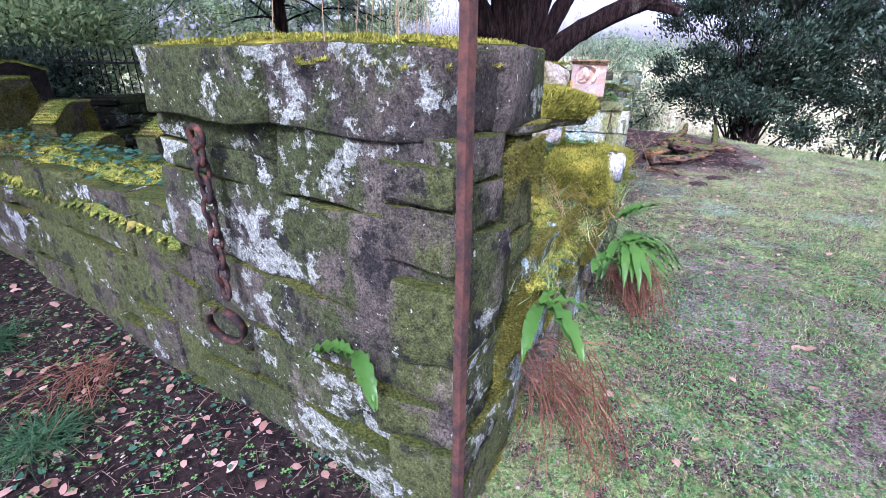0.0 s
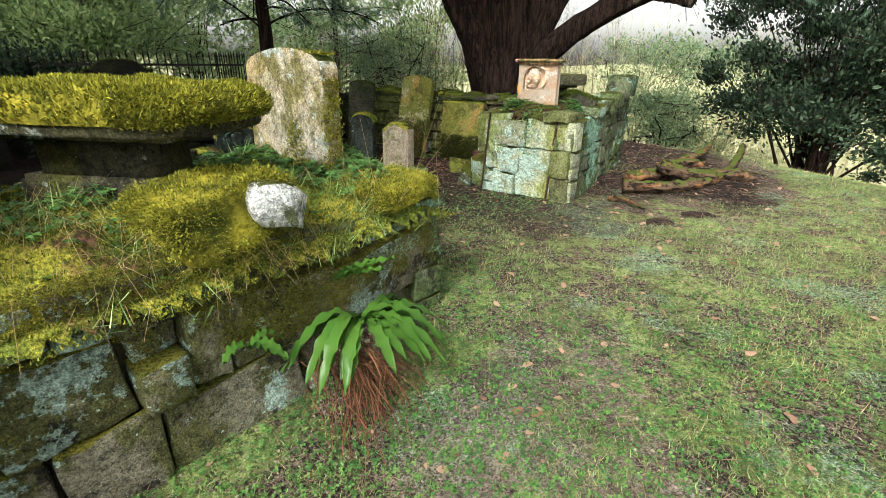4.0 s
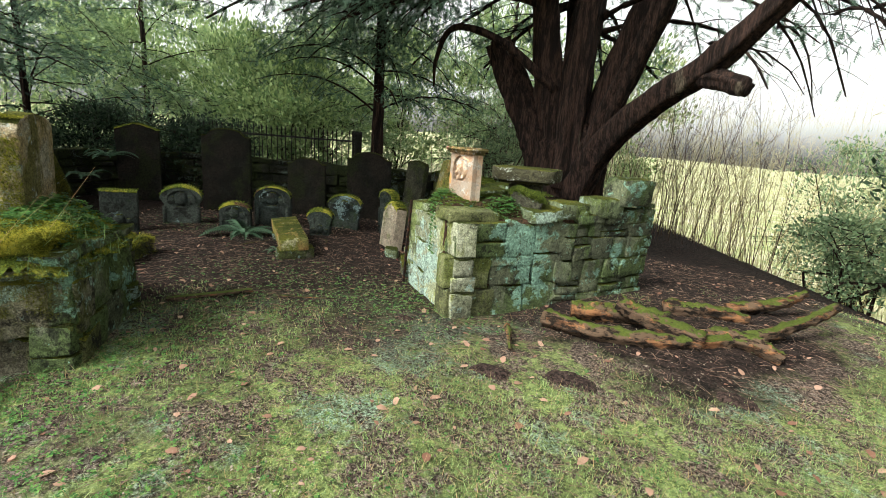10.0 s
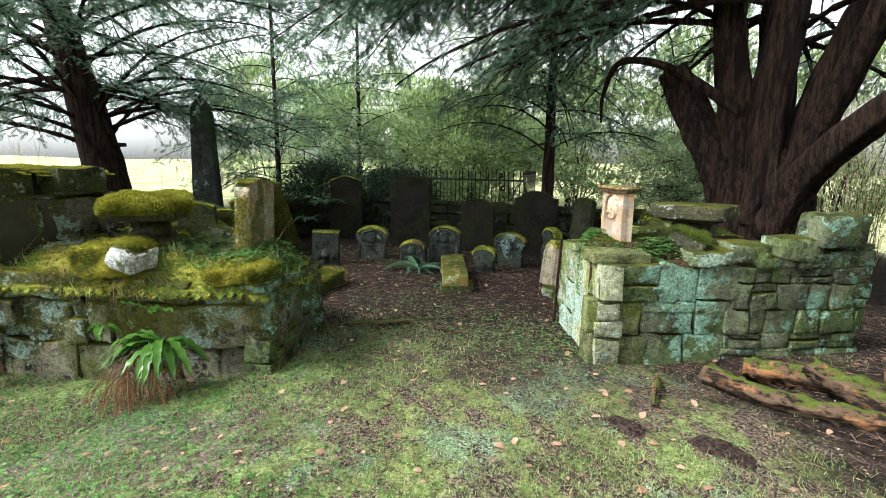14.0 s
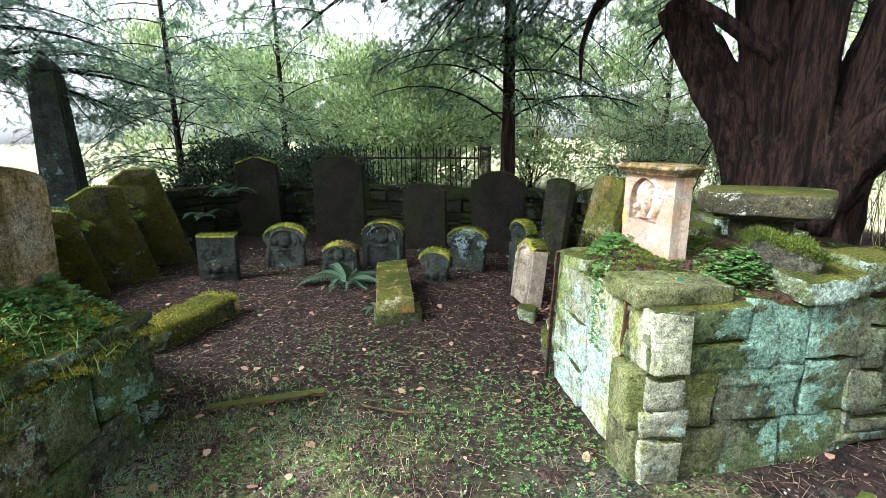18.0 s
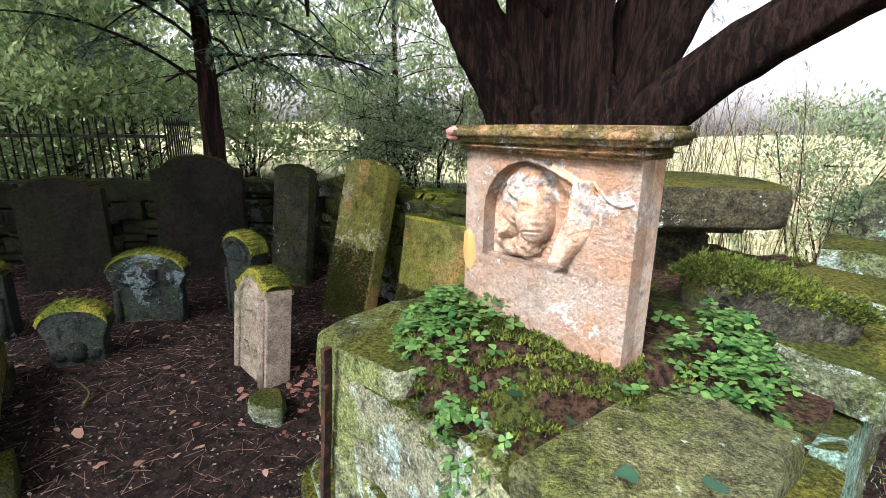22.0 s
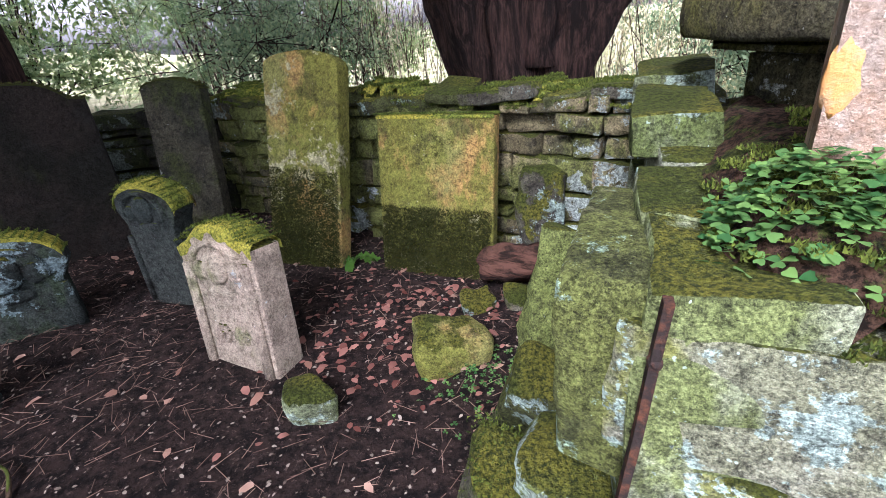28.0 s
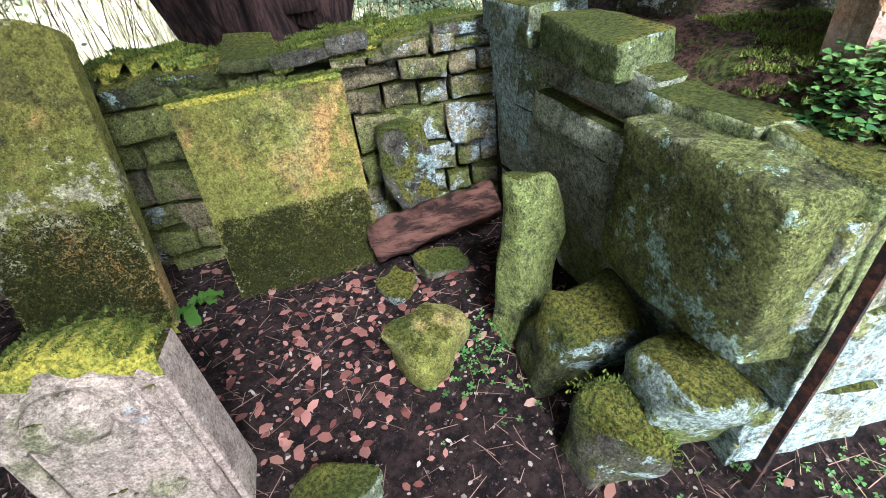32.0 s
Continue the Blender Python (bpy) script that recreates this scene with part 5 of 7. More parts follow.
def rounded_slab(lx, ly, h, mold=0.04, seed=0, corner=0.14):
    """A table-tomb top: rounded plan corners, a bulging edge moulding."""
    bm = bmesh.new()
    prof = [(-0.10, 0.0), (-0.05, 0.1), (-0.012, 0.3), (0, 0.55), (-0.01, 0.8), (-0.05, 0.97), (-0.09, 1.0)]
    rows = []
    for off, t in prof:
        row = []
        for k in range(40):
            a = 2 * math.pi * k / 40
            c, s = math.cos(a), math.sin(a)
            e = 0.32
            x = math.copysign(abs(c) ** e, c) * (lx / 2 + off * mold * 10 * 0.1 * 3)
            y = math.copysign(abs(s) ** e, s) * (ly / 2 + off * mold * 10 * 0.1 * 3)
            row.append(bm.verts.new((x, y, h * t)))
        rows.append(row)
    for p, q in zip(rows, rows[1:]):
        for k in range(40):
            bm.faces.new((p[k], p[(k + 1) % 40], q[(k + 1) % 40], q[k]))
    bm.faces.new(rows[0][::-1])
    bm.faces.new(rows[-1])
    for v in bm.verts:
        v.co += wobble(v.co, 4, 0.012, seed)
    return bm


def table_tomb(x, y, z, yaw, lx, ly, base_z, mossy, label):
    ob = tagged(empty("table_tomb"), label, "tomb", "table tombs")
    ob.matrix_basis = pose(x, y, 0, 0, 0, yaw)
    top = part("top_slab", rounded_slab(lx, ly, 0.12, seed=x), M["table"], ob)
    top.matrix_basis = pose(0, 0, z, 0, 0, 0)
    for k, (sx, sy, z0, z1) in enumerate([(0.74, 0.7, z - 0.03, z + 0.01), (0.46, 0.44, z - 0.2, z - 0.03), (0.6, 0.56, base_z - 0.1, z - 0.18)]):
        bm = bmesh.new()
        bmesh.ops.create_cube(bm, size=1, matrix=Matrix.Translation((0, 0, (z0 + z1) / 2)) @ Matrix.Diagonal((lx * sx, ly * sy, z1 - z0, 1)))
        bmesh.ops.bevel(bm, geom=bm.edges[:], offset=0.02, segments=2, affect="EDGES")
        for v in bm.verts:
            v.co += wobble(v.co, 5, 0.01, k + x)
        part("pedestal_course", bm, M["table"], ob)
    if mossy:
        bm = bmesh.new()
        rows = []
        for f, zz in [(1.03, 0.05), (1.05, 0.09), (1.0, 0.135), (0.85, 0.16), (0.6, 0.17), (0.3, 0.175)]:
            row = []
            for k in range(48):
                a = 2 * math.pi * k / 48
                c, s = math.cos(a), math.sin(a)
                px, py = math.copysign(abs(c) ** 0.36, c) * lx / 2 * f, math.copysign(abs(s) ** 0.36, s) * ly / 2 * f
                row.append(bm.verts.new((px, py, z + zz + 0.03 * noise.noise((px * 7, py * 7, zz * 9)))))
            rows.append(row)
        for p, q in zip(rows, rows[1:]):
            for k in range(48):
                bm.faces.new((p[k], p[(k + 1) % 48], q[(k + 1) % 48], q[k]))
        bm.faces.new(rows[-1])
        cushion = part("moss_cushion", bm, M["moss_yellow"], ob, "thick yellow-green moss cushion")
        vs = np.array([v.co[:] for v in cushion.data.vertices])
        r = np.random.RandomState(3)
        i, j = r.randint(0, 240, 24000), r.rand(24000, 1)
        ring, step = i // 48, 48
        a, b = vs[i], vs[np.minimum(i + step, len(vs) - 1)]
        c = vs[(i // 48) * 48 + (i % 48 + 1) % 48]
        p = a + (b - a) * j + (c - a) * r.rand(24000, 1) * 0.9
        nrm = p - np.array([0, 0, z - 0.25])
        nrm /= np.linalg.norm(nrm, axis=1, keepdims=True)
        as_stuff("moss_fuzz", p, nrm, (0.008, 0.026), M["moss"], cushion, 4, 4, 0.5)
    return ob


table_tomb(3.07, 5.74, 1.11, 8, 0.64, 0.54, 0.85, False, "grey-green stone table tomb with a rounded lichened edge")
table_tomb(-0.1, 2.14, 1.2, -22, 1.14, 0.6, 0.8, True, "stone table tomb under a thick yellow moss cushion")

upright = tagged(empty("upright_stone"), "square-cut upright stone with a white lichen top, moss down one side", "gravestone")
upright.matrix_basis = pose(0.57, 2.73, 0.72, 0, 0, -47) @ pose(0, 0, 0, -2, 0, 0)
M["upright"] = stone("upright_stone_face", (0.42, 0.38, 0.3), (0.36, 0.27, 0.14), algae=0.5, algae_colour=(0.22, 0.2, 0.06), lichen=0.22, moss=0.35, dark=0.25)
part("shaft", extrude_outline(outline("segment", 0.62, 0.8), -0.06, 0.06, 0.015, 3), M["upright"], upright, smooth=False)
moss_pts = [(rnd.uniform(-0.3, 0.3), -0.065, rnd.uniform(0, 0.5)) for _ in range(3600)]
moss_pts = [p for p in moss_pts if p[2] < 0.28 + 0.35 * noise.noise((p[0] * 6, p[2] * 3, 4))] + [(0.314, rnd.uniform(-0.055, 0.055), rnd.uniform(0, 0.65)) for _ in range(1800)] + [(rnd.uniform(0.1, 0.29), rnd.uniform(-0.055, 0.055), 0.77) for _ in range(600)]
as_stuff("moss_growth", moss_pts, np.tile([0.3, -0.5, 0.4], (len(moss_pts), 1)), (0.01, 0.022), M["moss"], upright, 2, 9, 0.5)


# ---- loose stones ----
def boulder(name, x, y, z, size, yaw, material, label, seed, tip=(0, 0), cap=0):
    me = block_mesh(name, size, seed, 7, 0.035, 0.22)
    ob = link(name, me, material, None, pose(x, y, z, tip[0], tip[1], yaw))
    if cap:
        co = np.array([(*v.co, *v.normal) for v in me.vertices if v.normal.z > (-0.3 if cap > 3000 else 0.35)])
        r_ = np.random.RandomState(seed)
        rows = co[r_.randint(0, len(co), cap)]
        slide = r_.normal(0, 0.5, (cap, 3)) * np.array(size) * 0.16
        slide -= rows[:, 3:] * np.sum(slide * rows[:, 3:], 1, keepdims=True)
        as_stuff("moss_fuzz", rows[:, :3] + slide, rows[:, 3:], (0.006, 0.016), M["moss"] if cap > 3000 else M["moss_green"], ob, 3, seed, 0.5)
    return tagged(ob, label, "stone", "loose stones")


M["white"] = stone("white_lichened_stone", (0.6, 0.6, 0.56), (0.5, 0.48, 0.42), algae=0.1, lichen=0.6, lichen_colour=(0.75, 0.76, 0.74), moss=0.3, dark=0.15)
boulder("fallen_stone", 0.34, 1.74, 0.93, (0.46, 0.28, 0.2), 40, M["moss_yellow"], "fallen stone with a white lichened face, furred with moss", 11, (0, -4), 12000)
white_end = boulder("broken_stone", 0.52, 1.8, 0.95, (0.2, 0.25, 0.14), 30, M["white"], "white lichened broken end of a stone on the mossy terrace", 31, (0, 12))
boulder("fallen_stone", 1.06, 2.34, 0.83, (0.36, 0.32, 0.1), 40, M["moss_yellow"], "moss-furred stone at the terrace edge", 12, (0, 0), 8000)
boulder("fallen_stone", -0.2, 2.85, 0.88, (0.4, 0.2, 0.24), 20, M["ruin"], "pale broken stone behind the table tomb", 13, (0, 10))
boulder("stone_block", 1.42, 5.74, 0.02, (0.17, 0.17, 0.17), 18, M["pier_mossy"], "small square stone block with a mossy top", 14, (-6, 5), 0)
boulder("leaning_slab", 2.33, 5.8, 0.27, (0.2, 0.13, 0.62), -12, M["slab_green"], "pale upright slab leaning at the pier's inner side", 15, (-6, 12))
boulder("fallen_stone", 2.24, 5.54, 0.13, (0.28, 0.24, 0.34), -20, M["mossy"], "rounded mossy boulder with a white lichen spot", 16, (8, 14))
boulder("fallen_stone", 2.02, 5.27, 0.06, (0.2, 0.18, 0.32), -30, M["mossy"], "squarish mossy stone with a grey lichen crust", 17, (4, 14), 260)
boulder("fallen_stone", 1.97, 5.94, 0.05, (0.28, 0.2, 0.17), 15, M["grave_ochre"], "small yellow lichened stone among fallen leaves", 18, (6, 4))
boulder("fallen_stone", 2.33, 6.22, 0.02, (0.17, 0.12, 0.13), -20, M["mossy"], "small mossy stone beside the rotten log", 19, (0, 0))
boulder("fallen_stone", 2.12, 6.28, 0.02, (0.16, 0.12, 0.14), 10, M["mossy"], "small mossy stone beside the rotten log", 20, (0, 0))
boulder("fallen_stone", 2.24, 5.18, 0.15, (0.34, 0.24, 0.32), -35, M["slab_green"], "pale tumbled block under the pier's inner corner", 21, (10, 8))
boulder("mossy_stone", 3.27, 5.28, 0.95, (0.3, 0.24, 0.15), 20, M["mossy"], "squat stone cushioned with green moss beside the carved panel", 24, (0, 0), 2950)
boulder("fallen_stone", 2.52, 6.56, 0.35, (0.22, 0.12, 0.36), -30, M["mossy"], "small mossy upright stone against the back wall", 22, (-8, 0))
boulder("mossy_block", -0.38, 3.5, 0.06, (0.86, 0.3, 0.24), 122, M["mossy"], "long low stone block wholly covered with moss", 23, (0, 0), 6000)


# ---- dead wood ----
def tube(points, radii, sides=10, rough=0.0, seed=0.0, flutes=0.0, cap=True):
    bm = bmesh.new()
    pts = [Vector(p) for p in points]
    rows = []
    u = None
    for i, p in enumerate(pts):
        d = (pts[min(i + 1, len(pts) - 1)] - pts[max(i - 1, 0)]).normalized()
        if u is None:
            u = d.orthogonal().normalized()
        u = (u - d * u.dot(d)).normalized()
        w = d.cross(u)
        row = []
        for k in range(sides):
            a = 2 * math.pi * k / sides
            q = u * math.cos(a) + w * math.sin(a)
            r = radii[i] * (1 + rough * noise.noise((p + q * radii[i]) * (1.2 / max(radii[i], 0.05)) + Vector((seed, seed, 0))) + flutes * math.sin(a * 5 + seed + i * 0.12) + flutes * 0.6 * math.sin(a * 8 - seed + i * 0.2))
            row.append(bm.verts.new(p + q * r))
        rows.append(row)
    for p, q in zip(rows, rows[1:]):
        for k in range(sides):
            bm.faces.new((p[k], p[(k + 1) % sides], q[(k + 1) % sides], q[k]))
    if cap:
        bm.faces.new(rows[0][::-1])
        bm.faces.new(rows[-1])
    return bm


def smooth_path(keys, steps=8):
    """A smooth run of points through the given ones (Catmull-Rom)."""
    k = [Vector(p) for p in keys]
    k = [k[0] * 2 - k[1]] + k + [k[-1] * 2 - k[-2]]
    out = []
    for i in range(1, len(k) - 2):
        for s in range(steps):
            t = s / steps
            a, b, c, d = k[i - 1], k[i], k[i + 1], k[i + 2]
            out.append(0.5 * ((2 * b) + (c - a) * t + (2 * a - 5 * b + 4 * c - d) * t * t + (3 * b - a - 3 * c + d) * t ** 3))
    out.append(k[-2])
    return out


def dead_log(keys, r0, r1, label, seed, flat=0.55, material="dead"):
    pts = smooth_path(keys, 12)
    rr = np.linspace(r0, r1, len(pts))
    ob = part("rotten_log", tube(pts, rr, 18, flat, seed, 0.14), M[material])
    return tagged(ob, label, "log", "fallen wood")


dead_log([(3.72, 4.8, 0.1), (4.1, 4.74, 0.11), (4.6, 4.9, 0.11), (5.1, 5.3, 0.14), (5.5, 5.75, 0.24), (5.75, 6.1, 0.34)], 0.07, 0.035, "long curved rotten bough, orange inside and mossy on top", 1)
dead_log([(3.85, 5.08, 0.12), (4.2, 5.2, 0.14), (4.6, 5.4, 0.13)], 0.085, 0.06, "mossy rotten log lying beside the pier", 2)
dead_log([(4.22, 5.12, 0.27), (4.45, 5.06, 0.2), (4.85, 5.05, 0.12)], 0.06, 0.08, "split rotten log with bright orange wood", 3)
dead_log([(4.5, 5.7, 0.12), (4.85, 5.78, 0.16), (5.15, 5.9, 0.12)], 0.07, 0.05, "broken rotten log at the foot of the wall", 4)
dead_log([(4.9, 5.35, 0.1), (5.15, 5.2, 0.16), (5.35, 5.15, 0.1)], 0.07, 0.05, "short broken piece of rotten wood", 7)
dead_log([(5.0, 6.2, 0.1), (5.4, 6.4, 0.2), (5.6, 6.6, 0.3)], 0.06, 0.03, "grey broken branch end in the wood pile", 8)
dead_log([(3.5, 4.55, 0.04), (3.6, 4.35, 0.08), (3.7, 4.15, 0.05)], 0.025, 0.015, "splinter of reddish wood on bare soil", 5)
dead_log([(2.2, 6.52, 0.1), (2.44, 6.36, 0.16), (2.68, 6.2, 0.22)], 0.09, 0.08, "dark red-brown rotten log before the drystone wall", 6, 0.25, "dead_red")
plank = bar("weathered_plank", (1.05, 3.22, 0.02), (1.37, 3.8, 0.03), 0.06, 0.02, seed=9, material=M["dead"])
tagged(plank, "grey weathered plank lying on the ground", "plank")


# ---- ferns ----
def strap_fern(x, y, z, count, length, yaw, label, seed, material="frond", droop=1.0, spread=360):
    """Hart's-tongue: arching strap-like fronds from one crown."""
    rr = random.Random(seed)
    ob = tagged(empty("hartstongue_fern", (x, y, z)), label, "fern", "hart's-tongue ferns")
    for k in range(count):
        a = radians(yaw + rr.uniform(-spread / 2, spread / 2))
        L = length * rr.uniform(0.6, 1.1)
        lift = rr.uniform(0.4, 1.0)
        bm = bmesh.new()
        rows = []
        for i in range(15):
            t = i / 14
            w = 0.024 * (0.5 + 1.2 * t) * (1 - t ** 3.5) * (1 + 0.2 * math.sin(i * 2.6 + k)) + 0.003
            r_ = L * t
            h = L * (lift * t - droop * (lift + 0.35) * t * t * 0.9)
            c = Vector((math.cos(a) * r_ * 0.85, math.sin(a) * r_ * 0.85, h))
            sd = Vector((-math.sin(a), math.cos(a), 0)) * w
            crinkle = 0.012 * math.sin(i * 2.1 + k)
            rows.append([bm.verts.new(c - sd + Vector((0, 0, 0.008 + crinkle))), bm.verts.new(c), bm.verts.new(c + sd + Vector((0, 0, 0.008 - crinkle)))])
        for p, q in zip(rows, rows[1:]):
            for j in range(2):
                bm.faces.new((p[j], p[j + 1], q[j + 1], q[j]))
        part("frond", bm, M[material], ob)
    return ob


strap_fern(0.86, 1.84, 0.34, 26, 0.46, -45, "glossy green hart's-tongue fern at the foot of the mossy wall", 1, spread=230)
strap_fern(0.75, 1.84, 0.55, 4, 0.3, -30, "tall hart's-tongue fronds with browned edges", 2, droop=0.3, spread=80)
strap_fern(-0.42, 1.0, 0.62, 5, 0.32, -40, "hart's-tongue fern growing from the wall joint", 3, spread=200)
strap_fern(-1.2, 1.0, 0.6, 6, 0.26, 190, "dark hart's-tongue fern rooted in the pier", 4, spread=200)
strap_fern(0.42, 1.58, 0.42, 4, 0.17, -50, "small hart's-tongue fern in the mossy wall", 5, spread=200)
strap_fern(1.48, 6.95, 0.0, 5, 0.22, -90, "small hart's-tongue fern before the tall gravestone", 6, spread=260)


def feather_fern(x, y, z, count, length, label, seed, material, yaw=0, spread=360, droop=0.8):
    rr = random.Random(seed)
    ob = tagged(empty("fern", (x, y, z)), label, "fern", "ferns")
    for k in range(count):
        a = radians(yaw + spread * (k / count - 0.5) + rr.uniform(-15, 15))
        L = length * rr.uniform(0.7, 1.1)
        lift = rr.uniform(0.5, 1.0)
        v, t_ = [], []
        line = []
        for i in range(1, 20):
            t = i / 19
            c = np.array([math.cos(a) * L * t * 0.9, math.sin(a) * L * t * 0.9, L * (lift * t - droop * (lift + 0.2) * t * t)])
            w = L * 0.2 * math.sin(math.pi * min(1, 0.15 + t * 0.85)) + 0.004
            v.append(c)
            line.append((c, w))
        for i, (c, w) in enumerate(line[:-1]):
            for s in (-1, 1):
                v.append(c + np.array([-math.sin(a) * s * w + math.cos(a) * 0.3 * w, math.cos(a) * s * w + math.sin(a) * 0.3 * w, -0.15 * w]))
                t_.append((i, i + 1, len(v) - 1))
        from_arrays("frond", v, t_, M[material], ob)
    return ob


feather_fern(-0.68, 5.22, 0.0, 13, 0.62, "large blue-green feathery fern drooping over the grave slab", 1, "fern")
feather_fern(-4.2, 5.2, 0.75, 9, 0.5, "feathery fern on top of the back wall", 2, "fern")
feather_fern(0.3, 4.95, 0.0, 6, 0.2, "small fern beside the grave slab", 3, "fern")
feather_fern(-3.6, 4.6, 0.5, 7, 0.4, "dark fern behind the leaning stones", 4, "fern")


def dead_bundle(x, y, z, count, length, yaw, label, seed, fall=1.0):
    """A tangle of dead stalks slumped from a crown to the ground."""
    r = random.Random(seed)
    segs, rad = [], []
    for _ in range(count):
        a = radians(yaw + r.gauss(0, 38))
        p = Vector((x + r.gauss(0, 0.07), y + r.gauss(0, 0.07), z * r.uniform(0.5, 1.05)))
        L = length * r.uniform(0.3, 1.15)
        d = Vector((math.cos(a) * 0.5, math.sin(a) * 0.5, r.uniform(-0.5, 0.25)))
        thick = r.uniform(0.0012, 0.0032)
        for k in range(6):
            q = p + d.normalized() * L / 6
            low = ground_height(q.x, q.y) + r.uniform(0.005, 0.05)
            q.z = max(q.z, low)
            segs.append((p[:], q[:]))
            rad.append(thick)
            d.z -= 0.3 * fall
            d += Vector((r.gauss(0, 0.16), r.gauss(0, 0.16), r.gauss(0, 0.12)))
            p = q
    return stuff(sticks("dead_fern", segs, rad, M["fernbrown"]), label, "dead fern")


dead_bundle(-0.4, 0.94, 0.45, 130, 0.62, -50, "reddish-brown bundle of dead fern stalks at the wall foot", 1)
dead_bundle(0.78, 1.72, 0.3, 170, 0.5, -50, "reddish-brown dead fern skirt under the green fern", 2)
dead_bundle(-1.9, 3.75, 0.05, 70, 0.4, -60, "reddish-brown dead fern heap beside the leaning stones", 3, 0.4)
dead_bundle(-2.25, 2.2, 0.1, 60, 0.55, 200, "brown dead fern stalks beside the low wall", 4, 0.6)

# dry grass on the terrace
segs = []
for _ in range(380):
    x, y = 0.15 + rnd.gauss(0, 0.45), 1.75 + rnd.gauss(0, 0.25)
    d, z = surf_l(x, y)
    if d < -0.05:
        continue
    a = rnd.uniform(-2.4, 0.6)
    L = rnd.uniform(0.08, 0.28)
    m = (x + math.cos(a) * L * 0.5, y + math.sin(a) * L * 0.5, z + rnd.uniform(0.02, 0.1))
    e = (x + math.cos(a) * L, y + math.sin(a) * L, z - rnd.uniform(-0.04, 0.14))
    segs += [((x, y, z - 0.01), m), (m, e)]
stuff(sticks("dry_grass", segs, 0.0009, M["straw"]), "bleached dry grass stalks on the mossy terrace", "grass")
segs = []
for _ in range(16):
    x, y = -1.1 + rnd.gauss(0, 0.2), 1.4 + rnd.gauss(0, 0.3)
    L = rnd.uniform(0.15, 0.5)
    a = rnd.uniform(0, 6.28)
    segs.append(((x, y, 1.58), (x + 0.15 * L * math.cos(a), y + 0.15 * L * math.sin(a), 1.64 + L)))
for _ in range(14):
    x, y = 1.0 + rnd.gauss(0, 0.1), 2.2 + rnd.gauss(0, 0.1)
    a = rnd.uniform(0, 6.28)
    segs.append(((x, y, 0.8), (x + 0.3 * math.cos(a), y + 0.3 * math.sin(a), 0.8 + rnd.uniform(0.2, 0.45))))
stuff(sticks("dry_stems", segs, 0.0011, M["straw"]), "tall bleached stems growing from the mossy coping", "dry stems")

# ---- iron fence ----
fence = tagged(empty("fence"), "black spear-topped iron railing behind the back wall", "fence")
F_A, F_B = Vector((-5.4, 6.9, 0)), Vector((-1.75, 8.5, 0))
count = 40
spear = None
for k in range(count + 1):
    p = F_A.lerp(F_B, k / count)
    if spear is None:
        bm = tube([(0, 0, 0), (0, 0, 1.28), (0, 0, 1.29), (0, 0, 1.38)], [0.009, 0.009, 0.018, 0.002], 6)
        spear = part("railing", bm, M["iron"], fence)
        spear.matrix_basis = pose(p.x, p.y, 0.1)
    else:
        link("railing", spear.data, None, fence, pose(p.x, p.y, 0.1 + rnd.uniform(-0.01, 0.01), rnd.uniform(-1.5, 1.5), rnd.uniform(-1.5, 1.5), 0))
for z in (0.35, 1.26):
    bar("rail", (F_A.x, F_A.y, z), (F_B.x, F_B.y, z), 0.012, 0.035, fence, 3, M["iron"])
for k in range(12):                                    # the closer return of the railing
    p = Vector((-1.75, 8.5, 0)).lerp(Vector((-3.0, 10.2, 0)), k / 11)
    link("railing", spear.data, None, fence, pose(p.x, p.y, 0.1))


# ---- trees ----
def needle_spray():
    """One flat yew spray about 1 long: a stalk with needles along both sides, as triangles."""
    v, t = [], []
    for i in range(7):
        s = 0.06 + 0.86 * i / 6
        w = 0.25 * (1 - 0.55 * abs(s - 0.45))
        for sd in (-1, 1):
            n0 = len(v)
            v += [(s - 0.055, 0, 0), (s + 0.055, 0, 0), (s + 0.16, sd * w, -0.03)]
            t.append((n0, n0 + 1, n0 + 2))
    v += [(0, -0.012, 0), (0, 0.012, 0), (1.05, 0, -0.02)]
    t.append((len(v) - 3, len(v) - 2, len(v) - 1))
    return np.array(v, float), np.array(t)


SPRAY_V, SPRAY_T = needle_spray()
# broad two-triangle leaf for shrubs
LEAF_V, LEAF_T = np.array([(0, 0, 0), (0.5, 0.22, 0.04), (1, 0, 0), (0.5, -0.22, 0.04)], float), np.array([(0, 1, 2), (0, 2, 3)])


def spray_mesh(name, origins, ways, sizes, material, parent, seed=0, template=None, flat=0.5):
    tv, tt = template or (SPRAY_V, SPRAY_T)
    r = np.random.RandomState(seed)
    o, d = np.asarray(origins, float), np.asarray(ways, float)
    d = d / (np.linalg.norm(d, axis=1, keepdims=True) + 1e-9)
    up = np.tile([0, 0, 1.0], (len(d), 1)) + r.normal(0, flat, (len(d), 3))
    s = np.cross(up, d)
    s /= np.linalg.norm(s, axis=1, keepdims=True) + 1e-9
    u = np.cross(d, s)
    k = np.asarray(sizes, float)[:, None, None]
    v = o[:, None] + k * (tv[None, :, 0:1] * d[:, None] + tv[None, :, 1:2] * s[:, None] + tv[None, :, 2:3] * u[:, None])
    t = tt[None] + (np.arange(len(o)) * len(tv))[:, None, None]
    return from_arrays(name, v.reshape(-1, 3), t.reshape(-1, 3), material, parent)


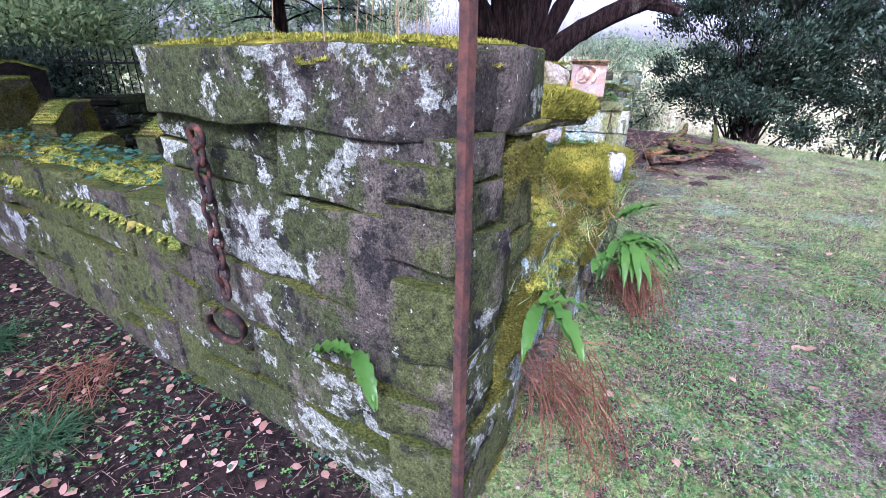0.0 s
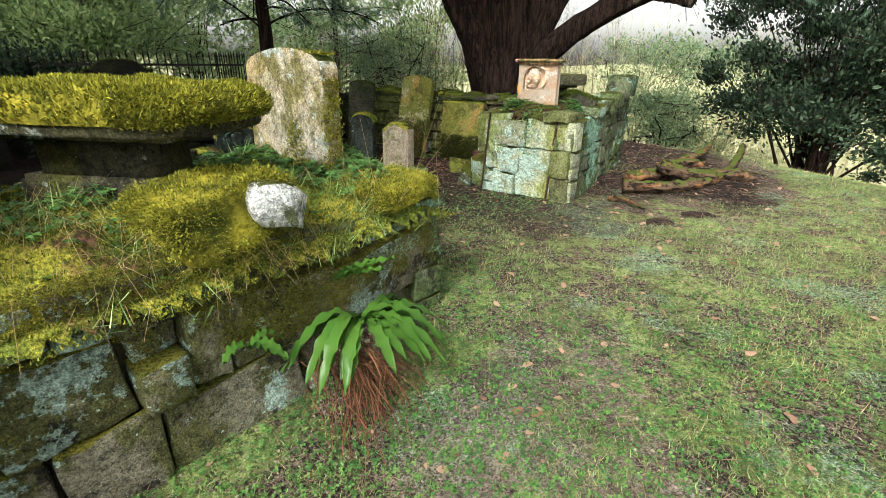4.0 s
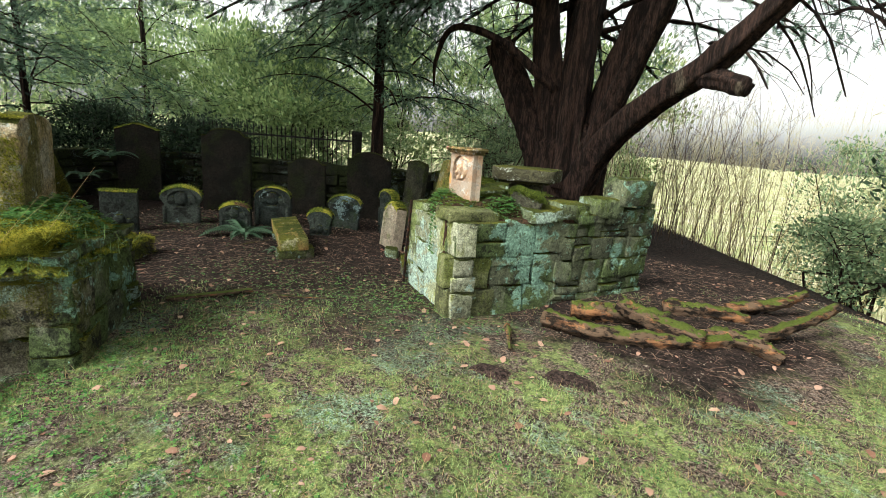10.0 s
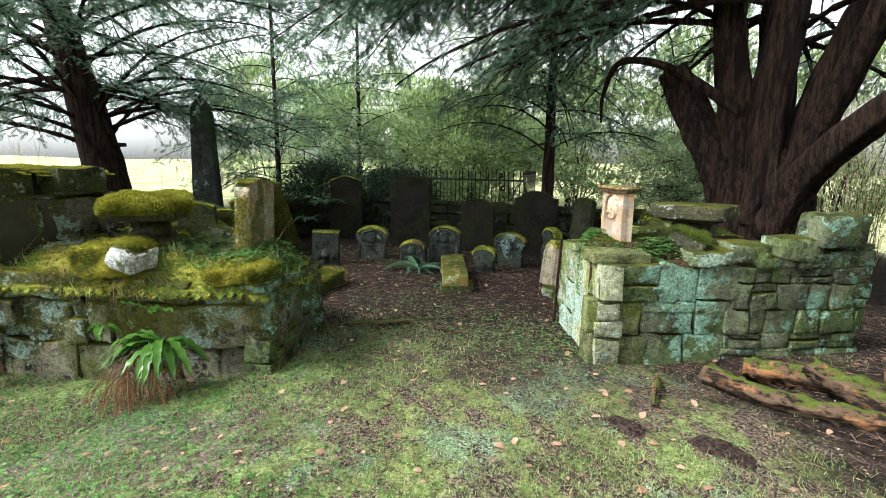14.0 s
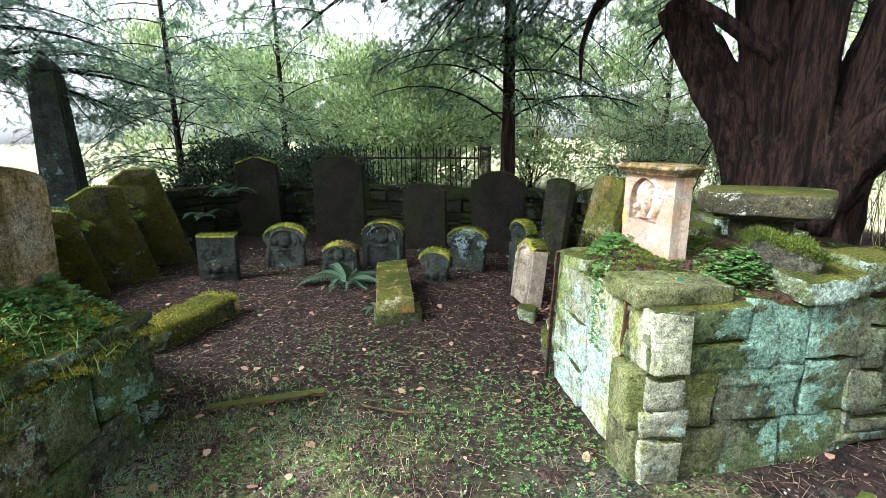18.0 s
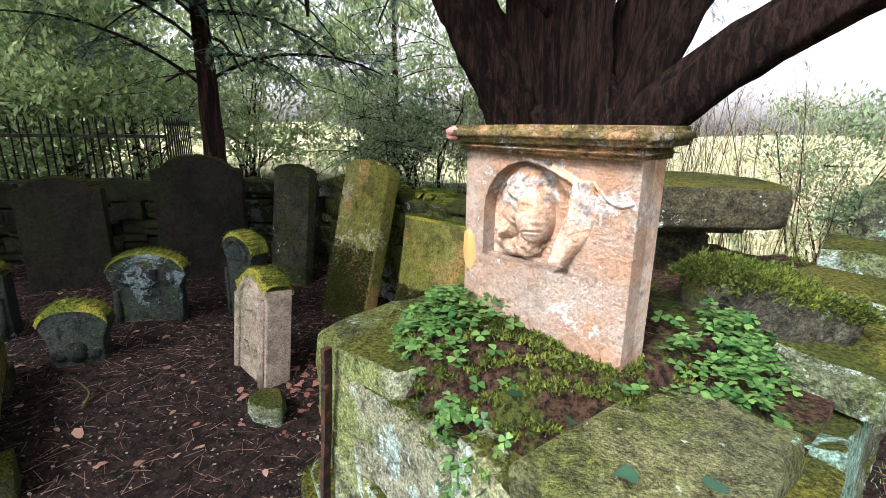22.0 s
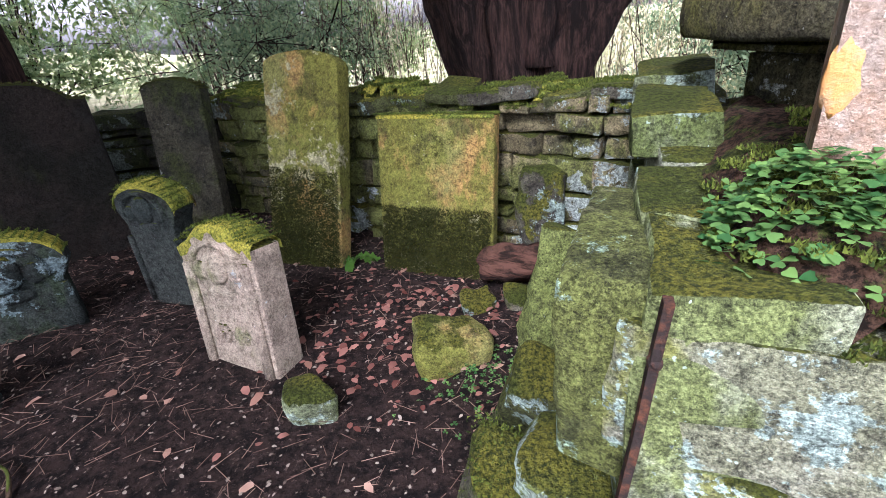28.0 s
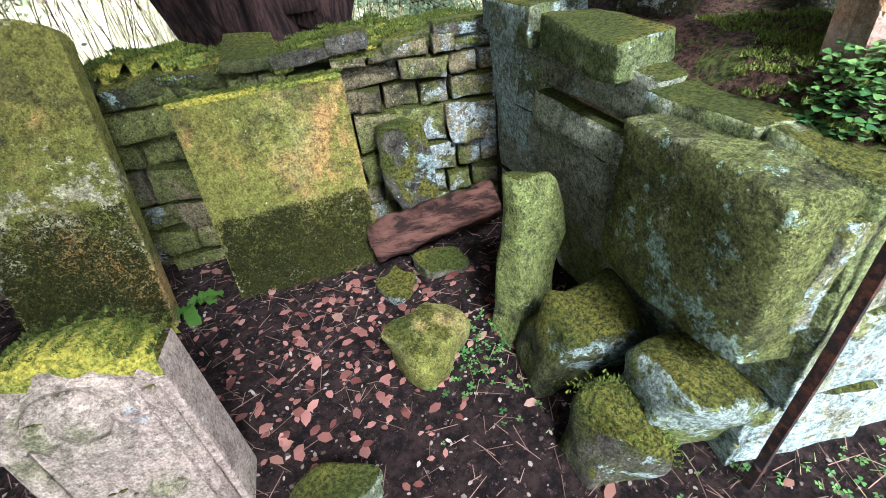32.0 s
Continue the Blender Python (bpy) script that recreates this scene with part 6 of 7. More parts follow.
def branch_system(rr, start, az, elev, length, droop, out_segs, out_rad, sprays, r0=0.04, sub_gap=0.28, spray_gap=0.07, spray=(0.13, 0.26), bare=0.25, sub_len=0.4, floor=-9.0):
    """One bough with side shoots; stalk segments and spray seats are appended to the lists."""
    p = Vector(start)
    d = Vector((math.cos(az) * math.cos(elev), math.sin(az) * math.cos(elev), math.sin(elev)))
    n_ = max(4, int(length / 0.3))
    since = 0.0
    for i in range(n_):
        t = i / n_
        step = length / n_
        q = p + d * step
        if q.z < floor:
            break
        r = r0 * (1 - t) + 0.006
        out_segs.append((p[:], q[:]))
        out_rad.append(r)
        since += step
        if t > bare and since >= sub_gap * rr.uniform(0.6, 1.2):
            since = 0.0
            for sd in (-1, 1):
                if rr.random() < 0.15:
                    continue
                sl = length * sub_len * (1 - t * 0.65) * rr.uniform(0.5, 1.1)
                lat = Vector((-d.y, d.x, 0))
                if lat.length < 0.1:
                    lat = Vector((1, 0, 0))
                sdv = (d * 0.75 + lat.normalized() * sd * rr.uniform(0.6, 1.1) + Vector((rr.uniform(-0.4, 0.4), rr.uniform(-0.4, 0.4), rr.uniform(-0.5, 0.45)))).normalized()
                a = p.copy()
                m_ = max(2, int(sl / 0.2))
                for k in range(m_):
                    b = a + sdv * sl / m_
                    if b.z < floor:
                        break
                    out_segs.append((a[:], b[:]))
                    out_rad.append(max(0.004, r * 0.35 * (1 - k / m_)))
                    c = 0.0
                    while c < sl / m_:
                        at = a + sdv * c
                        l2 = Vector((-sdv.y, sdv.x, 0)) * rr.choice((-1, 1))
                        way = sdv * rr.uniform(-0.1, 1.0) + l2 * rr.uniform(0.2, 1.0) + Vector((0, 0, rr.uniform(-0.75, 0.45)))
                        off = spray[1] * 0.42
                        at += Vector((rr.gauss(0, off), rr.gauss(0, off), rr.gauss(0, off * 0.8)))
                        sprays.append((at[:], way[:], rr.uniform(*spray)))
                        c += spray_gap * rr.uniform(0.6, 1.4)
                    a = b
                    sdv = (sdv + Vector((rr.uniform(-0.15, 0.15), rr.uniform(-0.15, 0.15), -droop * 0.35))).normalized()
        d = (d + Vector((rr.uniform(-0.08, 0.08), rr.uniform(-0.08, 0.08), -droop / n_ * 2.2))).normalized()
        p = q


def yew(x, y, trunk_r, height, boughs, length, low, seed, label, material="needle", droop=0.35, lean=(0, 0), spray=(0.11, 0.23), sub_gap=0.26, spray_gap=0.06, fork=0, elev=(0.1, 0.7), base=None, sector=None, bare=0.2, floor=1.9):
    rr = random.Random(seed)
    z0 = ground_height(x, y) - 0.1
    ob = tagged(empty("yew_tree", (0, 0, 0)), label, "tree", "yew trees")
    top = Vector((x + lean[0], y + lean[1], height))
    keys = [(x, y, z0), (x + lean[0] * 0.15, y + lean[1] * 0.15, height * 0.2), (x + lean[0] * 0.45, y + lean[1] * 0.45, height * 0.5), top[:]]
    pts = smooth_path(keys, 6)
    part("trunk", tube(pts, [trunk_r * (1.25 - 0.2 * min(1, i / 3)) * (1 - 0.75 * i / len(pts)) + 0.015 for i in range(len(pts))], 14, 0.12, seed, 0.06), M["bark"], ob)
    segs, rad, sp = [], [], []
    for k in range(boughs):
        t = low + (1 - low) * (k / boughs) ** 0.9
        f = t * (len(pts) - 1)
        i = min(int(f), len(pts) - 2)
        at = pts[i].lerp(pts[i + 1], f - i)
        az_ = k * 2.4 + rr.uniform(-0.4, 0.4) if sector is None else radians(rr.uniform(*sector))
        branch_system(rr, at, az_, rr.uniform(*elev), length * (1.1 - 0.6 * t) * rr.uniform(0.75, 1.15), droop, segs, rad, sp, trunk_r * 0.12 + 0.008, sub_gap, spray_gap, spray, bare, floor=floor)
    sticks("branchwork", segs, rad, M["bark"], ob)["kind"] = "stuff"
    spray_mesh("crown", [s[0] for s in sp], [s[1] for s in sp], [s[2] for s in sp], M[material], ob, seed)
    return ob


# the great yew beside the right pier
great = tagged(empty("yew_tree"), "massive old yew with a dark fluted trunk and sawn-off limbs", "tree", "yew trees")
GX, GY = 2.8, 8.05
trunk_pts = smooth_path([(GX + 0.04, GY, -0.3), (GX + 0.02, GY, 0.4), (GX, GY, 0.9), (GX, GY, 1.35), (GX + 0.04, GY + 0.03, 1.9)], 5)
part("trunk", tube(trunk_pts, [0.56, 0.5, 0.46, 0.44, 0.43, 0.42, 0.41, 0.41, 0.41, 0.41, 0.41, 0.41, 0.41, 0.41, 0.41, 0.4, 0.42, 0.36, 0.3, 0.24, 0.16], 72, 0.2, 2, 0.2), M["bark"], great)


def limb(keys, radii, seed, label="", sides=14, stub=False):
    pts = smooth_path(keys, 7)
    rs = np.interp(np.linspace(0, 1, len(pts)), np.linspace(0, 1, len(radii)), radii)
    return part("limb", tube(pts, list(rs), sides * 2, 0.2, seed, 0.11), M["bark"], great, label)


limb([(2.56, 7.95, 0.7), (2.36, 7.9, 1.4), (2.05, 7.88, 2.0), (1.76, 7.86, 2.5), (1.6, 7.84, 2.85)], [0.26, 0.25, 0.22, 0.19, 0.18], 3, "sawn-off limb stub")
limb([(2.95, 7.85, 0.8), (3.3, 7.6, 1.45), (3.86, 7.08, 1.95), (4.45, 6.5, 2.3), (4.95, 6.05, 2.75), (5.6, 5.5, 3.4)], [0.21, 0.18, 0.15, 0.125, 0.09, 0.04], 4, "long leaning limb")
limb([(4.3, 6.66, 2.22), (4.55, 6.4, 2.16), (4.78, 6.2, 2.06)], [0.1, 0.085, 0.08], 5, "broken limb stub")
limb([(2.62, 7.98, 1.0), (2.5, 7.9, 1.9), (2.3, 7.85, 3.0), (2.15, 7.8, 4.2), (1.8, 7.55, 6.0)], [0.24, 0.22, 0.18, 0.14, 0.06], 6)
limb([(2.8, 7.85, 0.9), (2.8, 7.85, 1.9), (2.84, 7.9, 3.2), (2.9, 8.1, 4.6), (2.8, 8.25, 6.5)], [0.22, 0.21, 0.18, 0.15, 0.07], 7)
limb([(3.0, 8.05, 1.0), (3.12, 8.05, 1.9), (3.4, 8.1, 3.0), (3.8, 8.25, 4.2), (4.4, 8.35, 6.0)], [0.2, 0.18, 0.15, 0.12, 0.05], 8)
limb([(3.05, 7.85, 1.1), (3.3, 7.7, 1.9), (3.75, 7.4, 2.9), (4.1, 7.15, 3.9), (4.5, 6.95, 5.2)], [0.15, 0.14, 0.12, 0.09, 0.04], 9)
limb([(2.75, 8.2, 1.2), (2.68, 8.3, 2.4), (2.5, 8.5, 3.8), (2.3, 8.8, 5.6)], [0.24, 0.2, 0.14, 0.06], 11)
limb([(2.55, 7.75, 2.20), (1.90, 7.35, 2.75), (1.20, 7.25, 2.95), (0.80, 7.45, 2.60), (0.75, 7.50, 2.20)], [0.07, 0.05, 0.04, 0.03, 0.012], 10, "thin hooked dead branch", 8)
rr = random.Random(12)
segs, rad, sp = [], [], []
for k in range(46):
    z = rr.uniform(2.9, 6.4)
    az_ = radians(rr.uniform(-200, 60)) if k % 3 else radians(rr.uniform(60, 160))
    f = (z - 2) / 4
    at = (GX + math.cos(az_) * 0.7 * f, GY + math.sin(az_) * 0.5 * f, z)
    branch_system(rr, at, az_, rr.uniform(0.0, 0.5), rr.uniform(2.4, 4.4), 0.55, segs, rad, sp, 0.05, 0.28, 0.05, (0.1, 0.2), 0.3, floor=2.6)
for k in range(58):                                   # long boughs roofing the enclosure
    az_ = radians(rr.uniform(150, 228)) if k % 5 else radians(rr.uniform(228, 262))
    at = (GX - 0.5 + rr.uniform(-0.6, 0.6), GY - 0.3 + rr.uniform(-0.5, 0.5), rr.uniform(3.2, 6.6))
    branch_system(rr, at, az_, rr.uniform(-0.05, 0.35), rr.uniform(3.8, 6.4) if k % 5 else rr.uniform(2.0, 3.4), 0.4, segs, rad, sp, 0.06, 0.3, 0.055, (0.11, 0.22), 0.25, floor=2.7)
for k in range(64):                                   # high boughs of the crown, well above head height: unseen, added to block sun
    at = (GX - 0.4 + rr.uniform(-0.5, 0.5), GY + rr.uniform(-0.6, 0.6), rr.uniform(5.4, 7.4))
    branch_system(rr, at, radians(rr.uniform(176, 237)), rr.uniform(0.08, 0.26), rr.uniform(4.5, 10.0), 0.22, segs, rad, sp, 0.07, 0.42, 0.1, (0.28, 0.5), 0.15, floor=4.9)
for k in range(34):                                   # bare sparse twigs hanging on the open side
    s_ = []
    at = (5.0 + rr.uniform(-0.8, 1.2), 6.2 + rr.uniform(-0.6, 1.8), rr.uniform(2.6, 4.2))
    branch_system(rr, at, radians(rr.uniform(-80, 70)), rr.uniform(-0.3, 0.3), rr.uniform(1.4, 2.8), 0.7, segs, rad, s_, 0.018, 0.25, 0.3, (0.1, 0.2), 0.1, floor=1.9)
    sp += s_[::5]
sticks("branchwork", segs, rad, M["bark"], great)["kind"] = "stuff"
spray_mesh("crown", [s[0] for s in sp], [s[1] for s in sp], [s[2] for s in sp], M["needle"], great, 5)

yew(-6.9, 1.7, 0.45, 8.0, 84, 6.6, 0.2, 21, "old yew with a dark leaning trunk beyond the low wall", droop=0.4, lean=(-0.4, -1.3), spray_gap=0.045, spray=(0.1, 0.2), elev=(-0.1, 0.8))
yew(-1.45, 8.9, 0.13, 6.5, 44, 3.0, 0.3, 22, "slender yew behind the railing with drooping dark sprays", droop=0.6, spray_gap=0.042, spray=(0.1, 0.2), elev=(-0.1, 0.8))
yew(-8.6, 5.6, 0.07, 7.0, 46, 4.4, 0.12, 31, "dark yew beyond the stone pillar", droop=0.45, spray_gap=0.06, elev=(-0.2, 0.8), floor=0.9)
WOOD = "yew in the wood beyond the graveyard, its green lightened for bright light"
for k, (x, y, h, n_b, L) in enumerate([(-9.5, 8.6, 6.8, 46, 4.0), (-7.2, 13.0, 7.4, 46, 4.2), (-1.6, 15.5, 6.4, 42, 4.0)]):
    yew(x, y, 0.08, h, n_b, L, 0.06, 24 + k, WOOD, material="needle_lit", spray=(0.16, 0.34), sub_gap=0.34, spray_gap=0.07, elev=(-0.2, 0.9), floor=0.2)


def bush(x, y, rx, rz, clumps, leaves, seed, label, material="shrub", leaf=(0.06, 0.12), clump=0.36, low=0.15):
    """A dense leafy shrub: stems fanning up from the ground to clumps of small leaves, with gaps and an uneven outline."""
    rr = random.Random(seed)
    r2 = np.random.RandomState(seed)
    z = ground_height(x, y)
    ob = tagged(empty("evergreen_bush", (0, 0, 0)), label, "bush", "evergreen bushes")
    segs, rad, at, way = [], [], [], []
    for k in range(clumps):
        a, f, h = rr.uniform(0, 6.283), rr.random() ** 0.6, low + (1 - low) * rr.random() ** 0.8
        wide_ = rx * (0.55 + 0.6 * math.sin(min(1.0, h + 0.12) * 2.7)) * (0.85 + 0.3 * noise.noise((a * 1.3, h * 3, seed)))
        c = Vector((x + math.cos(a) * f * wide_, y + math.sin(a) * f * wide_, z + h * rz))
        p = Vector((x + rr.gauss(0, 0.18), y + rr.gauss(0, 0.18), z - 0.1))
        m1 = p.lerp(c, 0.5) + Vector((rr.gauss(0, 0.15), rr.gauss(0, 0.15), 0.2))
        if k % 4 == 0:
            segs += [(p[:], m1[:]), (m1[:], c[:])]
            rad += [0.035, 0.016]
        s = clump * rr.uniform(0.6, 1.4)
        o = r2.normal(0, 1, (leaves, 3)) * np.array([s, s, s * 0.55]) * 0.62 + np.array(c[:])
        at.append(o)
        way.append(o - np.array(p[:]) + r2.normal(0, 1.6, (leaves, 3)))
        for _ in range(9):
            e = Vector(o[rr.randrange(leaves)])
            segs.append((c[:], e[:]))
            rad.append(0.006)
    at, way = np.concatenate(at), np.concatenate(way)
    sticks("branchwork", segs, rad, M["bark"], ob)["kind"] = "stuff"
    spray_mesh("foliage", at, way, r2.uniform(*leaf, len(at)), M[material], ob, seed, (LEAF_V, LEAF_T), 1.2)
    return ob


bush(8.4, 8.3, 1.9, 4.8, 190, 300, 41, "dense dark evergreen bush on the bank's edge")
bush(9.9, 5.2, 2.2, 5.4, 140, 330, 42, "tall dense dark evergreen bush on the bank's edge")
bush(11.6, 2.2, 2.2, 4.6, 100, 300, 43, "dense dark evergreen bush beside the lawn")
bush(12.8, 8.5, 2.4, 5.6, 90, 260, 48, "dark evergreen bush down the bank")
bush(6.6, 10.6, 0.8, 1.3, 34, 160, 44, "pale green shrub below the bank", "shrub_pale", (0.05, 0.1))
bush(7.6, 14.5, 1.8, 3.6, 50, 160, 45, "pale green shrub below the bank", "shrub_pale", (0.06, 0.12), 0.5)
bush(10.5, 15.5, 2.2, 4.6, 60, 160, 47, "pale green leafy tree below the bank", "shrub_pale", (0.07, 0.13), 0.55)
bush(-4.9, 7.4, 1.0, 1.3, 40, 220, 46, "dark evergreen undergrowth behind the back wall")
bush(-6.6, 6.2, 1.1, 1.5, 40, 220, 49, "dark evergreen undergrowth behind the leaning stones")
bush(0.6, 10.8, 1.2, 1.8, 44, 180, 50, "light green undergrowth behind the back wall", "shrub_pale", (0.04, 0.08))

for k, (x, y, rx, rz) in enumerate([(-9.0, 11.5, 2.2, 4.2), (-12.5, 9.0, 2.4, 4.6), (-6.0, 15.5, 2.4, 5.0), (-10.5, 16.5, 2.8, 5.6), (-3.0, 17.5, 2.4, 5.8), (-15.5, 13.5, 3.0, 6.0), (-16.5, 7.5, 2.4, 6.0), (1.0, 18.5, 2.2, 5.0), (-6.4, 11.0, 1.6, 3.4)]):
    bush(x, y, rx, rz, 62, 170, 70 + k, "leafy light green tree in the wood beyond the graveyard", "shrub_mid", (0.09, 0.2), 0.62, 0.08)


def thicket(name, cx, cy, sx, sy, count, h, seed, label, material="twig"):
    """Bare upright saplings and brush, one mesh."""
    rr = random.Random(seed)
    segs, rad = [], []
    for _ in range(count):
        x, y = cx + rr.uniform(-sx, sx), cy + rr.uniform(-sy, sy)
        z = ground_height(x, y)
        L = h * rr.uniform(0.25, 1.1)
        d = Vector((rr.gauss(0, 0.14), rr.gauss(0, 0.14), 1))
        p = Vector((x, y, z))
        r = rr.uniform(0.003, 0.009)
        for k in range(6):
            q = p + d * L / 6
            segs.append((p[:], q[:]))
            rad.append(r * (1 - k / 7))
            if k > 0:
                for _b in range(3):
                    e = q + Vector((rr.uniform(-0.5, 0.5), rr.uniform(-0.5, 0.5), rr.uniform(0.1, 0.6))) * L * 0.16
                    segs.append((q[:], e[:]))
                    rad.append(r * 0.35)
                    e2 = e + Vector((rr.uniform(-0.4, 0.4), rr.uniform(-0.4, 0.4), rr.uniform(0.0, 0.5))) * L * 0.12
                    segs.append((e[:], e2[:]))
                    rad.append(r * 0.22)
            d += Vector((rr.uniform(-0.1, 0.1), rr.uniform(-0.1, 0.1), 0))
            p = q
    return stuff(sticks(name, segs, rad, M[material]), label, "brush")


thicket("saplings", 9.5, 17.0, 9.0, 4.0, 420, 6.5, 51, "pale yellow bare saplings on the slope below")
thicket("brushwood", 7.5, 12.8, 4.5, 1.8, 420, 2.6, 55, "dense pale yellow brush below the bank", "brush")
thicket("brushwood", 13.5, 11.5, 4.0, 4.0, 380, 4.6, 56, "dense pale yellow brush below the bank", "brush")
thicket("brushwood", 14.0, 4.0, 2.0, 5.0, 200, 3.6, 57, "pale bare brush behind the bushes", "brush")
thicket("far_saplings", 22.0, 30.0, 26.0, 6.0, 420, 13.0, 58, "hazy bare trees across the valley")
thicket("brushwood", 2.4, 11.6, 3.4, 1.6, 260, 3.4, 52, "bare brownish brushwood behind the great yew", "brush_dark")
thicket("brushwood", -4.0, 17.0, 9.0, 3.0, 260, 6.0, 53, "thin bare trees in the wood")
thicket("brushwood", -14.0, 2.0, 3.0, 7.0, 120, 6.0, 54, "thin bare trees in the wood")

pillar = tagged(empty("stone_pillar"), "tall tapering grey stone pillar beyond the leaning stones", "pillar")
bm = bmesh.new()
bmesh.ops.create_cone(bm, cap_ends=True, segments=4, radius1=0.4, radius2=0.26, depth=2.9, matrix=Matrix.Translation((-5.5, 3.2, 1.15)) @ Matrix.Rotation(radians(25), 4, "Z"))
bmesh.ops.bevel(bm, geom=bm.edges[:], offset=0.03, segments=2, affect="EDGES")
part("shaft", bm, M["grave_green"], pillar, smooth=False)
bm = bmesh.new()
bmesh.ops.create_cone(bm, cap_ends=True, segments=4, radius1=0.3, radius2=0.0, depth=0.3, matrix=Matrix.Translation((-5.5, 3.2, 2.75)) @ Matrix.Rotation(radians(25), 4, "Z"))
part("point", bm, M["grave_green"], pillar, smooth=False)

# ---- ground cover ----
MOLES = [(4.17, 4.05, 0.17), (3.72, 3.84, 0.14), (3.64, 3.1, 0.08), (5.1, 4.44, 0.12), (2.75, 4.2, 0.08)]
def lawn_amount(x, y):
    bare_ = 3.2 * max(0.0, min(1.0, (1.6 + 1.2 * noise.noise((x * 1.3, y * 1.3, 5)) - math.hypot(x - 4.6, y - 5.5)) / 1.0))
    bare_ += 3.0 * max(0.0, min(1.0, -x))
    return max(0.0, min(1.0, (0.63 * x - 0.78 * y + 2.6 - bare_ + 1.3 * noise.noise((x * 0.8, y * 0.8, 7)) + 0.6 * noise.noise((x * 2.5, y * 2.5, 3))) / 2.6))


def blocked(x, y):
    """Whether masonry stands on this spot."""
    for poly in (((2.98, 4.42), (4.25, 6.3), (2.95, 6.45), (2.2, 5.0)), ((-0.15, 0.2), (1.72, 2.32), (1.32, 2.86), (-0.1, 2.35), (-3.2, 3.85), (-3.85, 3.65), (-1.2, 1.45))):
        hit = False
        for i in range(len(poly)):
            (ax, ay), (bx, by) = poly[i], poly[i - 1]
            if (ay > y) != (by > y) and x < (bx - ax) * (y - ay) / (by - ay) + ax:
                hit = not hit
        if hit:
            return True
    return False


r = np.random.RandomState(5)
near_pts, far_pts, weed_pts = [], [], []
for _ in range(190000):
    x, y = r.uniform(-1.5, 8.5), r.uniform(-2.6, 7.5)
    if r.rand() > lawn_amount(x, y) * (0.25 if abs(0.97 * x - 0.24 * y - 1.85 + 0.8 * noise.noise((x * 1.2, y * 1.2, 8))) < 0.4 else 1.0) * (0.35 + 0.65 * (noise.noise((x * 1.7, y * 1.7, 1)) > -0.25)) or blocked(x, y):
        continue
    near_pts.append((x, y, ground_height(x, y) - 0.003))
stuff(tufts("grass", near_pts, np.tile([0, 0, 1.0], (len(near_pts), 1)), (0.012, 0.042), M["grass"], None, 3, 8, 0.12), "short thin grass with bare earth between", "grass")
for cx, cy, sx, sy, c in [(2.5, 4.45, 0.5, 0.3, 260), (1.5, 3.7, 0.8, 0.4, 200), (1.0, 1.75, 0.9, 0.35, 420), (1.75, 2.6, 0.3, 0.5, 200), (-1.9, 1.2, 0.5, 0.7, 420), (-2.6, 2.6, 0.5, 0.9, 300), (1.3, 4.4, 0.6, 0.3, 140), (-1.5, 5.2, 0.6, 0.4, 140), (0.3, 1.1, 0.6, 0.3, 260), (2.4, 1.2, 1.6, 0.9, 500), (2.1, 5.75, 0.12, 0.12, 50), (5.2, 2.0, 1.2, 1.0, 260), (3.4, 1.6, 0.8, 0.5, 420), (0.9, 0.4, 0.9, 0.6, 700), (1.9, 0.3, 1.0, 0.8, 900), (3.0, 0.9, 1.1, 0.8, 700), (1.9, 1.6, 0.5, 0.6, 500)]:
    for _ in range(c * 3):
        x, y = r.normal(cx, sx), r.normal(cy, sy)
        if not blocked(x, y):
            weed_pts.append((x, y, ground_height(x, y)))
stuff(leaf_cloud("ground_plants", weed_pts, (0.007, 0.015), M["clover"], seed=9, lift=0.03), "low green leafy weeds in patches on the ground", "weeds")


straw_pts = [p for p in near_pts[::4]]
stuff(tufts("dry_blades", straw_pts, np.tile([0, 0, 0.35], (len(straw_pts), 1)), (0.03, 0.09), M["straw"], None, 2, 18, 0.04), "bleached dry grass blades lying in the turf", "grass")
for k, (x, y, w) in enumerate(MOLES):                     # dark soil thrown up in the turf
    hill, _s, _v = mound("molehill", [(x - w, y - 0.5 * w), (x, y - 0.75 * w), (x + w, y - 0.4 * w), (x + 0.9 * w, y + 0.5 * w), (x, y + 0.7 * w), (x - 0.9 * w, y + 0.45 * w)], ground_height(x, y) + 0.008, 0.012, M["soil"], seed=k, res=0.02, droop=0.03, bump=0.018)
    tagged(hill, "low heap of dark bare soil in the grass", "molehill", "molehills")


def fallen(name, places, size, material, seed, label, category="leaves"):
    rr2 = np.random.RandomState(seed)
    v, t = [], []
    for x, y, z in places:
        s = rr2.uniform(*size)
        a = rr2.uniform(0, 6.283)
        ca, sa = math.cos(a) * s, math.sin(a) * s
        tz = rr2.normal(0, 0.25) * s
        n0 = len(v)
        for u, w, q in [(-0.5, 0, 0.02), (-0.2, 0.28, 0.14), (0.2, 0.33, 0.12), (0.5, 0.05, 0.05), (0.18, -0.3, 0.15), (-0.22, -0.26, 0.1)]:
            v.append((x + ca * u - sa * w, y + sa * u + ca * w, z + 0.006 + s * q * rr2.uniform(0.4, 1.5) + tz * u))
        t += [(n0, n0 + 1, n0 + 5), (n0 + 1, n0 + 4, n0 + 5), (n0 + 1, n0 + 2, n0 + 4), (n0 + 2, n0 + 3, n0 + 4)]
    return stuff(from_arrays(name, v, t, material), label, category)


